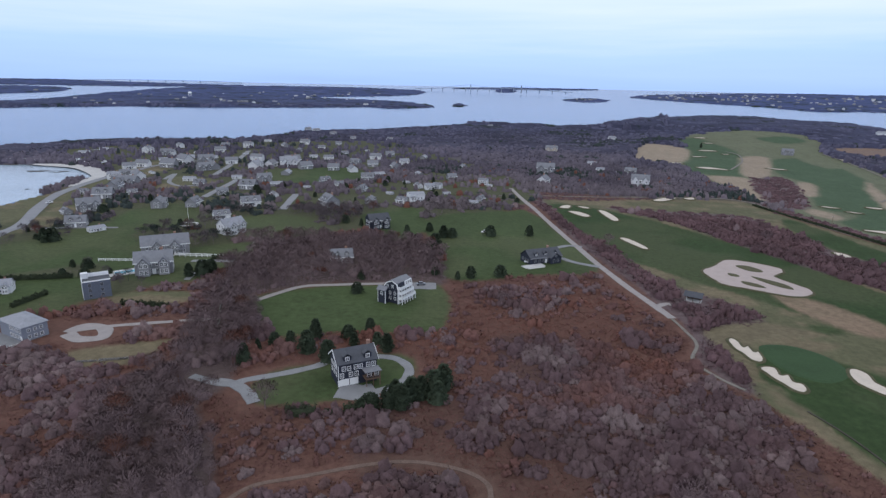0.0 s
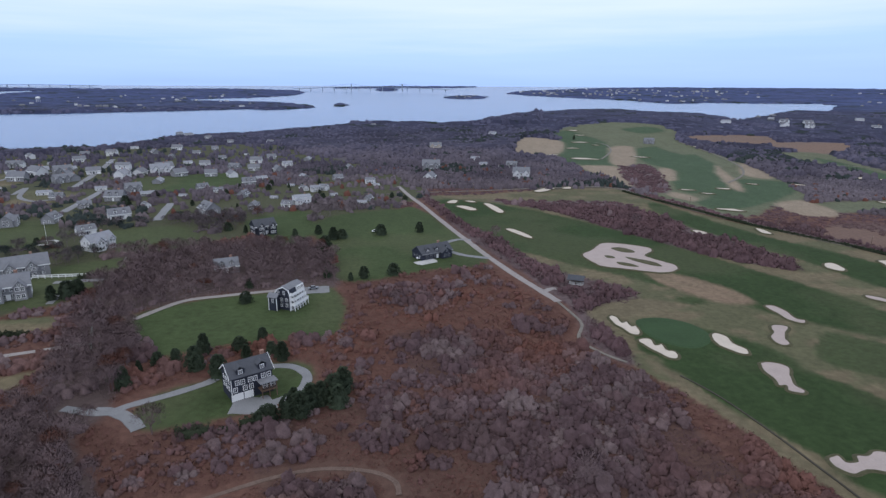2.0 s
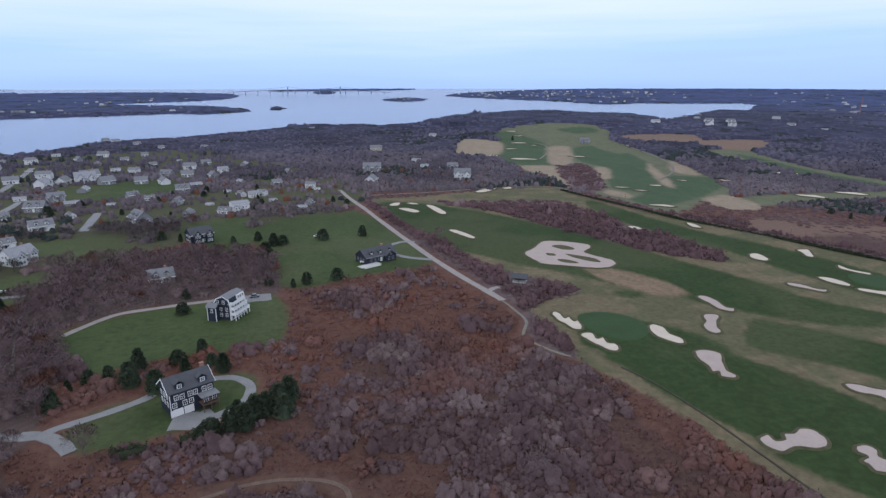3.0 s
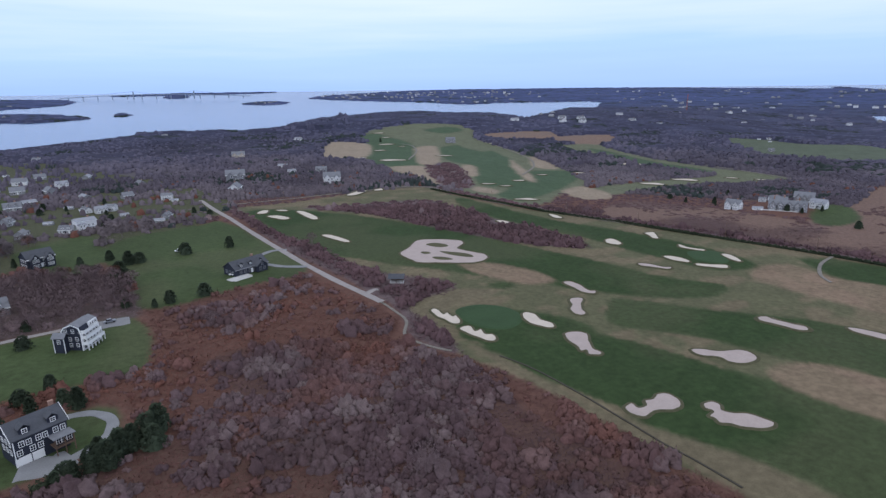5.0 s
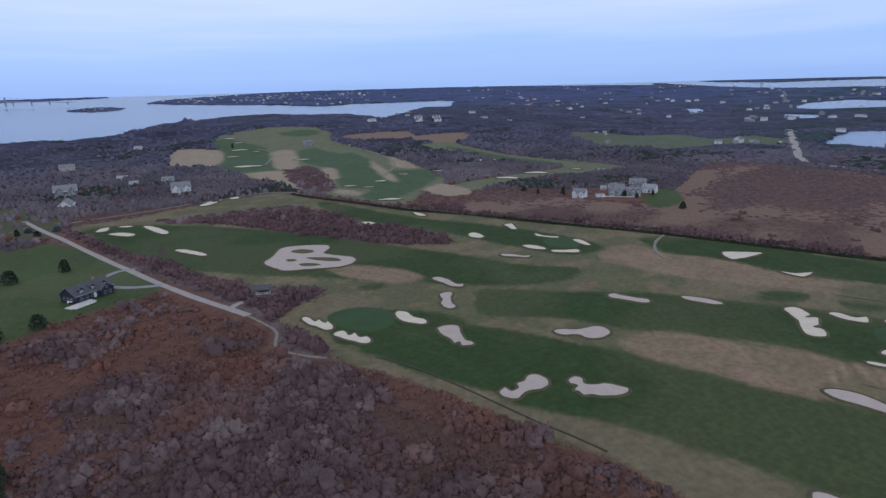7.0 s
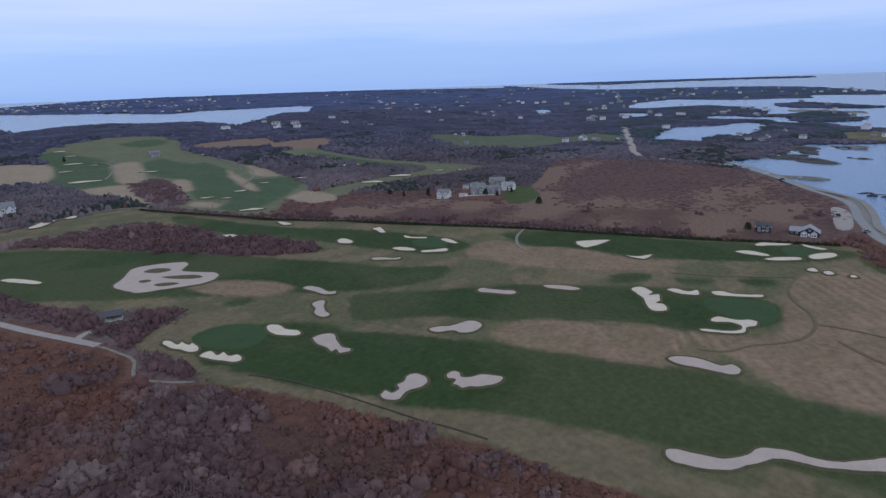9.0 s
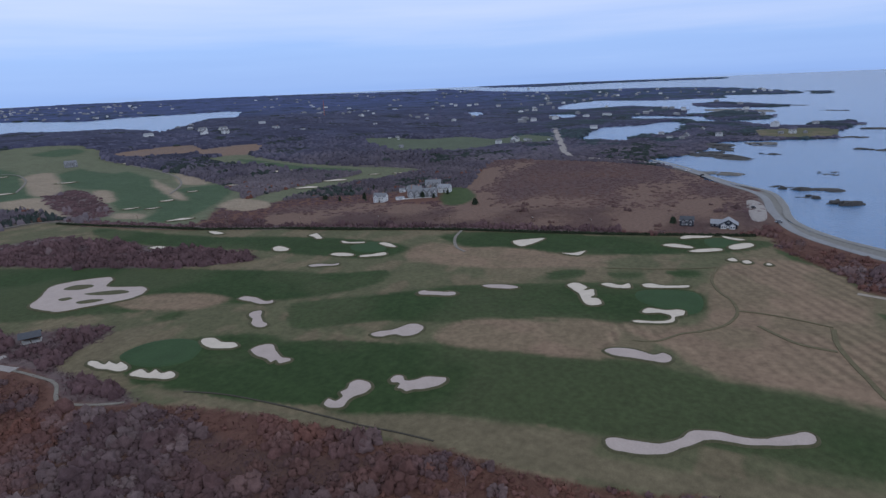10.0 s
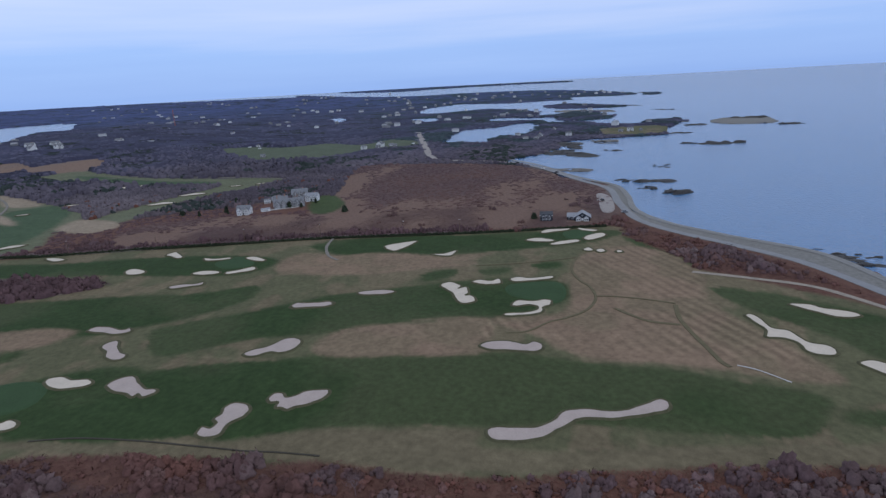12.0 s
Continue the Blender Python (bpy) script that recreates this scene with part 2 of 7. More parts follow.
zone("marsh", [(301.4, 306.3), (314.2, 222.0), (330.9, 167.0), (359.5, 40.6), (375.9, -7.5), (457.7, -15.9), (507, 0), (578, 43), (647, 98), (670, 196), (652, 275), (505, 237), (406.5, 212.4), (385.4, 288.9), (356.0, 331.8)])
zone("lawn", [(416.8, 224.9), (464, 241), (469, 227), (438.1, 202.5), (404.2, 196.9), (396.7, 207.5)])
zone("woods", [(1193, 346), (1559, 374), (1310, 227), (1178, 139), (1253, 104), (1210, 18), (1128, -38), (1026, -2), (960, 54), (822, 74), (773, 104), (803, 169), (853, 239)])
zone("rough", [(1069, 2), (1104, -38), (1113, -90), (1063, -111), (969, -93), (944, -41), (968, -7)])
zone("bank", [(510, -5), (504, -14), (459.5, -21.7), (413.3, -24.3), (375.7, -42.5), (344.5, -73.6), (314.0, -106.1), (274.8, -119.4), (204.6, -141.9), (192.6, -134.7), (257.0, -112.6), (296.9, -93.9), (324.8, -69.9), (351.2, -45.0), (380.2, -24.8), (422.7, -15.7), (452.8, -12.5), (483.9, -6.1)])
zone("bank", [(1174, -186), (1231, -217), (1256, -265), (1230, -293), (1151, -294), (1098, -278), (1090, -231), (1111, -197)])
zone("park", [(853, 613), (909, 582), (907, 516), (961, 464), (920, 390), (994, 360), (953, 298), (885, 283), (845, 334), (781, 353), (738, 394), (740, 473)])
zone("fairway", [(117.0, 193.9), (141.2, 183.5), (154.0, 159.3), (146.7, 142.6), (158.0, 125.1), (167.8, 92.6), (172.8, 62.3), (181.7, 33.9), (179.9, 17.9), (156.3, 13.5), (150.6, 25.8), (136.5, 53.7), (116.7, 83.7), (118.0, 107.4), (107.8, 141.1), (108.4, 161.5), (104.7, 174.5)])
zone("fairway", [(127.8, 188.7), (132.8, 180.2), (145.8, 160.4), (155.3, 137.9), (171.7, 87.3), (180.8, 38.1), (180.7, 9.3), (176.3, -25.6), (168.4, -62.2), (156.0, -61.1), (145.2, -52.6), (142.4, -28.6), (141.7, 7.0), (135.5, 34.0), (128.5, 74.7), (116.5, 113.6), (110.6, 146.8), (106.3, 162.2)])
zone("fairway", [(180.1, 173.0), (191.9, 166.0), (211.8, 137.7), (232.0, 114.4), (247.6, 78.3), (259.7, 40.1), (258.4, 16.4), (236.6, 12.5), (215.2, 33.4), (208.0, 64.2), (193.7, 87.7), (180.6, 126.8), (162.0, 152.8)])
zone("fairway", [(87.5, 461.8), (124.9, 433.4), (153.6, 374.8), (182.3, 323.1), (204.0, 255.6), (208.3, 220.0), (181.9, 188.6), (168.9, 206.8), (153.6, 223.3), (134.0, 254.9), (117.0, 278.4), (98.5, 311.8), (84.7, 401.2)])
zone("fairway", [(89.8, 459.8), (143.6, 405.8), (175.5, 348.8), (208.1, 247.7), (224.9, 187.1), (239.2, 159.8), (217.0, 156.7), (186.0, 181.1), (162.9, 239.3), (146.8, 308.3), (112.2, 360.4)])
zone("fairway", [(250.8, 413.4), (261.2, 310.2), (284.3, 228.3), (282.7, 175.3), (257.3, 175.8), (249.4, 199.8), (244.7, 248.2), (234.0, 313.9), (232.3, 383.6)])
zone("fairway", [(323.0, 160.5), (339.5, 75.3), (306.6, 66.7), (298.3, 90.4), (284.9, 128.8), (295.5, 146.1)])
zone("fairway", [(318.0, 157.1), (356.0, -0.7), (326.9, 5.3), (298.9, 77.2), (294.9, 142.9)])
zone("fairway", [(256.7, -48.1), (249.9, -76.7), (231.8, -102.9), (213.7, -117.2), (181.1, -101.8), (193.5, -88.2), (208.9, -79.5), (229.7, -59.7)])
zone("fairway", [(158.4, -65.8), (161.7, -75.9), (160.6, -87.2), (153.3, -83.9), (152.4, -72.3), (153.2, -65.4)])
zone("fairway", [(263.9, 83.1), (272.1, 69.1), (261.0, 67.9), (258.6, 80.1)])
zone("fairway", [(271.1, 55.9), (276.5, 42.6), (267.4, 42.6), (264.7, 51.8)])
zone("fairway", [(285.0, 32.3), (288.3, 18.4), (278.2, 19.1), (277.4, 28.6)])
zone("fairway", [(145.8, 219.5), (156.8, 214.3), (151.0, 208.6), (144.5, 213.1)])
zone("fairway", [(260.3, 81.4), (269.3, 68.0), (261.4, 66.6), (252.1, 77.5)])
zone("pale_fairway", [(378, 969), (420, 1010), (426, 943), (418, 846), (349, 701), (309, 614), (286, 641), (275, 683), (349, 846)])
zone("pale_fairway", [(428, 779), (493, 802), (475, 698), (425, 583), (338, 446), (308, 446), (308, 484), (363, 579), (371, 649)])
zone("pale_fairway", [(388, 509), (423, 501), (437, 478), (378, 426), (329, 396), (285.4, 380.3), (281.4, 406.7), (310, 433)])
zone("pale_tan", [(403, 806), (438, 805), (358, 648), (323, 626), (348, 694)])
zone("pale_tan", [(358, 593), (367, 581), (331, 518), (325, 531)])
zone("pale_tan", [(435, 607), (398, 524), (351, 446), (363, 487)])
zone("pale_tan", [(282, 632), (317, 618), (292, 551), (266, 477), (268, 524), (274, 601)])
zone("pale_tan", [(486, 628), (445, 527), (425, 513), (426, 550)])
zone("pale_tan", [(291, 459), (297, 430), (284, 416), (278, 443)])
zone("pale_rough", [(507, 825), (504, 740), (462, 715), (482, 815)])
zone("woods", [(540, 828), (564, 721), (495, 532), (462, 448), (414, 401), (398, 426), (448, 531), (508, 703)])
zone("pale_fairway", [(517, 996), (575, 1015), (582, 964), (529, 934)])
zone("lawn", [(340.7, -13.4), (334.3, -22.3), (302.5, -39.6), (289.2, -48.3), (290.6, -38.3), (311.9, -26.7)])
zone("tan", [(170.3, 94.2), (185.4, 93.5), (197.9, 75.1), (208.3, 43.5), (193.4, 36.4), (181.2, 36.2), (173.3, 66.6)])
zone("tan", [(211.1, 39.5), (223.6, 11.8), (283.6, 12.5), (316.0, -0.9), (317.9, -27.2), (280.3, -47.0), (243.3, -43.8), (215.5, -54.7), (183.2, -71.2), (175.1, -67.1), (180.0, -39.2), (181.8, -8.8), (187.6, 9.7), (196.0, 18.2)])
zone("tan", [(261.7, 163.6), (293.2, 163.4), (286.8, 105.9), (301.1, 58.6), (273.4, 82.9), (258.4, 126.4)])
zone("dry", [(105.1, 160.6), (112.6, 110.4), (126.7, 73.8), (130.7, 52.0), (134.7, 29.1), (127.4, 24.7), (137.4, -27.8), (145.8, -69.8), (153.8, -111.6), (146.9, -107.4), (118.3, 19.0), (112.3, 76.1), (101.9, 156.7)])
zone("tan", [(183.3, 99.7), (197.9, 90.6), (202.3, 65.8), (211.7, 41.8), (190.4, 36.1), (182.3, 48.9), (177.3, 72.8), (171.2, 94.7)])
zone("tan", [(153.1, 256.3), (170.0, 239.2), (177.2, 207.0), (157.9, 213.5), (149.4, 239.7)])
zone("tan", [(269.5, 150.4), (293.2, 141.8), (298.6, 102.6), (286.3, 61.3), (274.6, 71.6), (271.6, 117.0)])
zone("dry", [(101.4, 208.1), (118.5, 219.5), (133.6, 220.1), (141.1, 208.2), (120.3, 203.6), (95.3, 183.2), (94.2, 177.0), (94.9, 191.2)])
zone("thicket", [(255, 499), (282.9, 349.4), (318.2, 236.8), (338.0, 168.4), (356.0, 79.7), (346.3, 77.1), (329.2, 163.8), (309.4, 230.1), (274.6, 339.3)])
zone("thicket", [(74.2, 479.3), (81.4, 480.2), (83.0, 392.3), (98.7, 329.5), (100.1, 296.6), (109.4, 265.3), (131.7, 227.6), (102.6, 211.4), (101.2, 185.2), (98.4, 166.1), (94.1, 162.8), (88.4, 184.9), (94.7, 198.6), (95.8, 222.3), (93.3, 238.4), (86.9, 286.1), (79.4, 347.0)])
zone("thicket", [(125.4, 447.2), (168.7, 437.0), (198.7, 430.9), (219.5, 422.9), (227.5, 376.0), (230.1, 335.1), (235.4, 291.3), (236.0, 256.5), (224.6, 246.6), (196.2, 286.8), (166.5, 381.7), (136.2, 430.4)])
zone("village", [(-491, 770), (-131, 937), (-21, 802), (80, 541), (48.5, 432.3), (-16.6, 375.6), (-102.4, 338.9), (-104.2, 302.6), (-125.1, 255.0), (-155.7, 221.8), (-183.9, 211.1), (-273.6, 325.3), (-281.7, 413.1), (-318, 507), (-336, 594)])
zone("grove", [(-128.4, 366.2), (-105.8, 338.9), (-87.1, 257.7), (-69.8, 217.1), (-69.7, 196.0), (-65.7, 162.2), (-69.3, 149.7), (-56.3, 128.2), (-53.8, 108.4), (-87.3, 106.9), (-90.9, 131.6), (-94.7, 161.3), (-87.7, 185.3), (-96.1, 215.6), (-99.2, 241.4)])
zone("grove", [(-115.6, 337.8), (-74.6, 334.8), (-28.4, 338.8), (-4.5, 322.0), (1.9, 263.0), (-24.5, 260.8), (-57.8, 255.5), (-77.5, 243.0), (-89.4, 256.9)])
zone("heath", [(46.5, 139.0), (82.2, 159.7), (93.7, 156.7), (93.7, 114.1), (101.7, 80.6), (106.5, 61.2), (39.3, 106.5)])
zone("heath", [(-21.8, 145.4), (3.6, 157.0), (19.3, 145.7), (47.8, 134.8), (66.5, 111.7), (-9.3, 109.6)])
zone("heath", [(18.6, 200.1), (45.8, 200.8), (61.9, 183.9), (30.2, 166.3)])
zone("lawn", [(-80.2, 235.7), (-66.1, 247.3), (-47.1, 253.7), (-26.8, 256.6), (-0.7, 259.0), (1.9, 210.0), (-17.1, 203.3), (-38.1, 202.4), (-61.7, 196.5), (-70.4, 211.6)])
zone("lawn", [(-58.0, 159.8), (-54.2, 170.6), (-36.0, 179.4), (-35.2, 185.7), (-11.7, 184.6), (-8.2, 172.8), (-13.6, 161.4), (-35.8, 151.8), (-51.7, 150.4)])
zone("lawn", [(-14.8, 375.7), (6.0, 412.0), (47.9, 426.3), (62.6, 427.4), (75.4, 353.0), (79.4, 285.2), (49.1, 274.7), (4.6, 267.0), (-1.3, 322.0)])
zone("lawn", [(-247.6, 292.2), (-224.0, 329.0), (-189.7, 338.4), (-162.4, 310.0), (-160.5, 288.4), (-182.7, 277.2), (-204.7, 257.6), (-219.8, 256.8)])
zone("lawn", [(-216.0, 374.1), (-219.4, 410.0), (-192.9, 433.0), (-158.5, 387.9), (-163.2, 363.0), (-193.5, 345.5)])
zone("lawn", [(-209.3, 249.9), (-169.9, 260.5), (-148.8, 221.7), (-165.1, 212.4), (-179.4, 211.0)])
zone("lawn", [(-169.0, 288.1), (-111.6, 325.4), (-103.7, 292.1), (-117.4, 255.3), (-151.7, 261.1)])
zone("lawn", [(-136.3, 389.9), (-94.9, 393.7), (-76.1, 341.6), (-115.6, 337.8)])
zone("lawn", [(-185, 606), (-102, 636), (-78, 554), (-147, 529)])
zone("lawn", [(-57.9, 405.9), (-19.1, 429.6), (-13.8, 353.7), (-31.7, 338.5)])
zone("rough", [(-303, 443), (-323, 516), (-329, 582), (-323, 639), (-313, 670), (-282, 601), (-286, 522), (-285, 453), (-269.8, 400.6)])
zone("rough", [(-324, 390), (-313, 455), (-288, 423), (-270.9, 353.1), (-278.5, 331.6)])
zone("rough", [(-255.4, 327.1), (-275.8, 403.8), (-255.1, 416.0), (-242.5, 363.5), (-249.7, 337.7)])
zone("rough", [(-125.9, 184.1), (-97.4, 193.9), (-93.7, 190.2), (-103.9, 172.1), (-119.8, 171.2)])
zone("rough", [(-142.2, 238.9), (-112.7, 244.2), (-106.8, 230.4), (-131.4, 223.2)])
zone("lawn", [(-224.5, 357.3), (-197.6, 367.2), (-183.6, 339.5), (-215.0, 330.2)])
zone("rough", [(-258, 547), (-242, 560), (-204, 531), (-218, 491), (-240, 488)])

coast = [p for kind, points in PLAN if kind.startswith("land_mainland") for p in points]
coast += [(500, -700), (300, -1500), (-1500, -1500), (-1800, 0), (-1100, 500)]
SHORES = [(True, rounded(coast, steps=3))] + [(kind.startswith("land_"), rounded(points, steps=4)) for kind, points in PLAN if kind[:5] in ("land_", "water") and "mainland" not in kind]
COVERS = [(kind, rounded(points)) for kind, points in PLAN if kind[:4] not in ("land", "wate")]


def is_land(x, y):
    w = 6 + np.hypot(x, y) * 0.006
    x2, y2 = x + (fnoise(x, y, 40, 3) - 0.5) * w, y + (fnoise(x, y, 40, 9) - 0.5) * w
    out = np.zeros(x.shape, bool)
    for dry, poly in SHORES:
        inside = within(poly, x2, y2)
        out = (out | inside) if dry else (out & ~inside)
    return out


KINDS = ["woods", "rough", "tan", "russet", "scrub", "marsh", "lawn", "fairway", "dry", "sea", "grove", "village", "heath", "thicket", "pale_fairway", "pale_rough", "pale_tan", "bank", "park"]


def cover_of(x, y):
    """The number of the kind of ground at each place."""
    x2 = x + (fnoise(x, y, 22, 5) - 0.5) * 4
    y2 = y + (fnoise(x, y, 22, 6) - 0.5) * 4
    out = np.where(np.hypot(x, y) < 520, 4, 0)
    for kind, poly in COVERS:
        out[within(poly, x2, y2)] = KINDS.index(kind)
    return out


def height(x, y):
    r = np.hypot(x, y)
    return (fnoise(x, y, 60, 11) - 0.5) * 1.6 + lift(r) + hill(x, y)


def height_at(x, y):
    return float(height(np.array([float(x)]), np.array([float(y)]))[0])


BASE = np.array([
    (0.075, 0.060, 0.055),   # woods floor
    (0.090, 0.088, 0.049),   # rough
    (0.198, 0.136, 0.096),   # tan fescue
    (0.150, 0.108, 0.089),   # russet field
    (0.105, 0.056, 0.043),   # scrub floor
    (0.092, 0.060, 0.057),   # marsh
    (0.045, 0.062, 0.025),   # lawn
    (0.029, 0.047, 0.017),   # fairway
    (0.120, 0.100, 0.063),   # dry rough
    (0.060, 0.060, 0.055),   # sea bed
    (0.085, 0.062, 0.058),   # grove floor
    (0.062, 0.064, 0.036),   # village plots
    (0.088, 0.052, 0.041),   # heath floor
    (0.108, 0.080, 0.080),   # thicket floor
    (0.052, 0.078, 0.042),   # far fairway, lightened for haze
    (0.104, 0.110, 0.068),   # far rough, lightened for haze
    (0.225, 0.180, 0.132),   # far tan fescue, lightened for haze
    (0.165, 0.160, 0.152),   # stony bank
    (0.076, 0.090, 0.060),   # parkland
])


def make_mesh(name, verts, faces, colours=None, smooth=False, normals=None):
    """A mesh from arrays: faces is a list of index arrays, one for each number of corners."""
    me = bpy.data.meshes.new(name)
    verts = np.ascontiguousarray(verts, np.float32)
    me.vertices.add(len(verts))
    me.vertices.foreach_set("co", verts.ravel())
    loops = np.concatenate([f.ravel() for f in faces]).astype(np.int32)
    sizes = np.concatenate([np.full(len(f), f.shape[1]) for f in faces])
    me.loops.add(len(loops))
    me.loops.foreach_set("vertex_index", loops)
    me.polygons.add(len(sizes))
    me.polygons.foreach_set("loop_start", np.r_[0, np.cumsum(sizes)[:-1]].astype(np.int32))
    if smooth:
        me.polygons.foreach_set("use_smooth", np.ones(len(sizes), bool))
    if colours is not None:
        layer = me.color_attributes.new("cover", "FLOAT_COLOR", "POINT")
        layer.data.foreach_set("color", np.c_[colours, np.ones(len(colours))].astype(np.float32).ravel())
    if normals is not None:
        layer = me.attributes.new("custom_normal", "FLOAT_VECTOR", "POINT")
        layer.data.foreach_set("vector", np.ascontiguousarray(normals, np.float32).ravel())
    me.update(calc_edges=True)
    return me


# ---- ground and sea: two round sheets that reach the horizon ----
def polar(radii, angles):
    a, r = np.meshgrid(np.radians(angles), radii)
    x, y = (r * np.sin(a)).ravel(), (r * np.cos(a)).ravel()
    n, m = len(radii), len(angles)
    i, j = np.meshgrid(np.arange(n - 1), np.arange(m), indexing="ij")
    k = (j + 1) % m
    quads = np.stack([i * m + j, i * m + k, (i + 1) * m + k, (i + 1) * m + j], -1).reshape(-1, 4)[:, ::-1]
    return x, y, quads


ANGLES = np.r_[np.arange(-48, 122, 0.3), np.arange(122, 312, 5.0)]
RADII = np.r_[0.01, 30, 60, 80, 95, 105 * np.exp(np.arange(0, math.log(4900 / 105), 0.0102)), 4930]
gx, gy, quads = polar(RADII, ANGLES)
land = is_land(gx, gy)
kinds = cover_of(gx, gy)
# grass kinds fade into one another over a few metres
soft = 1.2 + np.hypot(gx, gy) * 0.0025
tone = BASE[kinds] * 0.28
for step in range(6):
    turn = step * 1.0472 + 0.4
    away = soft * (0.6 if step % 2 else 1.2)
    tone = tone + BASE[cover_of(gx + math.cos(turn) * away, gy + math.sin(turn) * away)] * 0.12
patch = fnoise(gx, gy, 35, 21)[:, None]
# dry streaks in the rough and the fescue, moss in the scrub
streak = np.clip((fnoise(gx * 0.5, gy, 11, 30) - 0.50) * 4, 0, 0.34)[:, None]
tone = np.where((kinds == 1)[:, None], tone * (1 - streak) + BASE[2] * streak, tone)
tone = np.where((kinds == 2)[:, None], tone * (1 - patch * 0.6) + BASE[8] * patch * 0.6, tone)
worn = np.clip((fnoise(gx, gy, 18, 29) - 0.44) * 4.0, 0, 0.6)[:, None]
tone = np.where((kinds == 2)[:, None], tone * (1 - worn) + (BASE[1] * 0.6 + BASE[2] * 0.4) * worn, tone)
sedge = np.clip((fnoise(gx * 0.45, gy, 60, 26) - 0.50) * 4.0, 0, 0.55)[:, None]
tone = np.where(np.isin(kinds, (3, 5))[:, None], tone * (1 - sedge) + np.array((0.172, 0.112, 0.080)) * sedge, tone)
tone = np.where((kinds == 6)[:, None], tone * (0.8 + 0.4 * patch), tone)
# mown and trodden mottling of all open grass, ploughed lines in the wide dry field
mottle = (0.55 * fnoise(gx, gy, 14, 23) + 0.75 * vnoise(gx / 3.1, gy / 3.1, 24))[:, None] - 0.65
open_grass = np.isin(kinds, (1, 2, 6, 7, 8, 14, 15, 16, 18))[:, None]
tone = np.where(open_grass, tone * (1 + 0.30 * mottle), tone)
dull = np.clip((fnoise(gx, gy, 55, 25) - 0.45) * 2.2, 0, 0.3)[:, None]
tone = np.where(np.isin(kinds, (6, 7))[:, None], tone * (1 - dull) + BASE[1] * dull, tone)
lined = ((kinds == 2) & (gx > 190) & (gy > -140) & (gy < 40))[:, None]
tone = np.where(lined, tone * (1 + (0.55 * np.clip(fnoise(gx, gy, 50, 28) - 0.33, 0, 0.5) * np.sin((gx * 0.50 + gy * -0.86) * 1.25 + fnoise(gx, gy, 60, 27) * 7))[:, None]), tone)
# haze painted on the woods floor: blue-violet grows in beyond 600 m
floor_haze = np.clip((np.hypot(gx, gy) - 600) / 500, 0, 1)[:, None]
tone = np.where((kinds == 0)[:, None], tone * (1 - floor_haze) + np.array((0.096, 0.099, 0.135)) * floor_haze, tone)
gz = np.where(land, height(gx, gy), -5 + lift(np.hypot(gx, gy)))
shore = ~land
tone[shore] = BASE[9]
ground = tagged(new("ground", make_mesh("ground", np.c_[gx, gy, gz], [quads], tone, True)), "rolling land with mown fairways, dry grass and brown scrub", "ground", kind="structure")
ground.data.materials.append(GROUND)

sx, sy, squads = polar(np.r_[0.5, 200 * np.exp(np.arange(0, math.log(4950 / 200), 0.05)), 4950], np.arange(0, 360, 2.0))
water = tagged(new("water", make_mesh("water", np.c_[sx, sy, lift(np.hypot(sx, sy)) - 1.3], [squads], None, True)), "calm blue-grey sea under a cloudy evening sky", "sea", kind="structure")
water.data.materials.append(SEA)

# extra sheet over the cove that carries the painted sky reflection
cove = rounded(next(points for kind, points in PLAN if kind == "water_cove"), steps=4)
bm = bmesh.new()
bm.faces.new([bm.verts.new((*p, -1.22)) for p in cove])
bmesh.ops.triangulate(bm, faces=bm.faces[:])
bmesh.ops.recalc_face_normals(bm, faces=bm.faces)
me = bpy.data.meshes.new("cove_water")
bm.to_mesh(me)
bm.free()
if me.polygons[0].normal.z < 0:
    me.flip_normals()
me.materials.append(COVE_SHEEN)
tagged(new("cove_water", me), "cove water painted pale for the bright sky it reflects", "sea", kind="structure")


# ---- roads, greens and bunkers, laid on the ground ----
def link(name, bm, mat, parent=None, label=""):
    me = bpy.data.meshes.new(name)
    bm.to_mesh(me)
    bm.free()
    ob = new(name, me)
    if mat:
        me.materials.append(mat)
    if parent:
        ob.parent = parent
    if label:
        ob["label"] = label
    return ob


def part(name, bm, mat, parent, label=""):
    return link(name, bm, mat, parent, label)


def above(x, y, gap=0.08):
    return height_at(x, y) + gap + math.hypot(x, y) * 0.0005


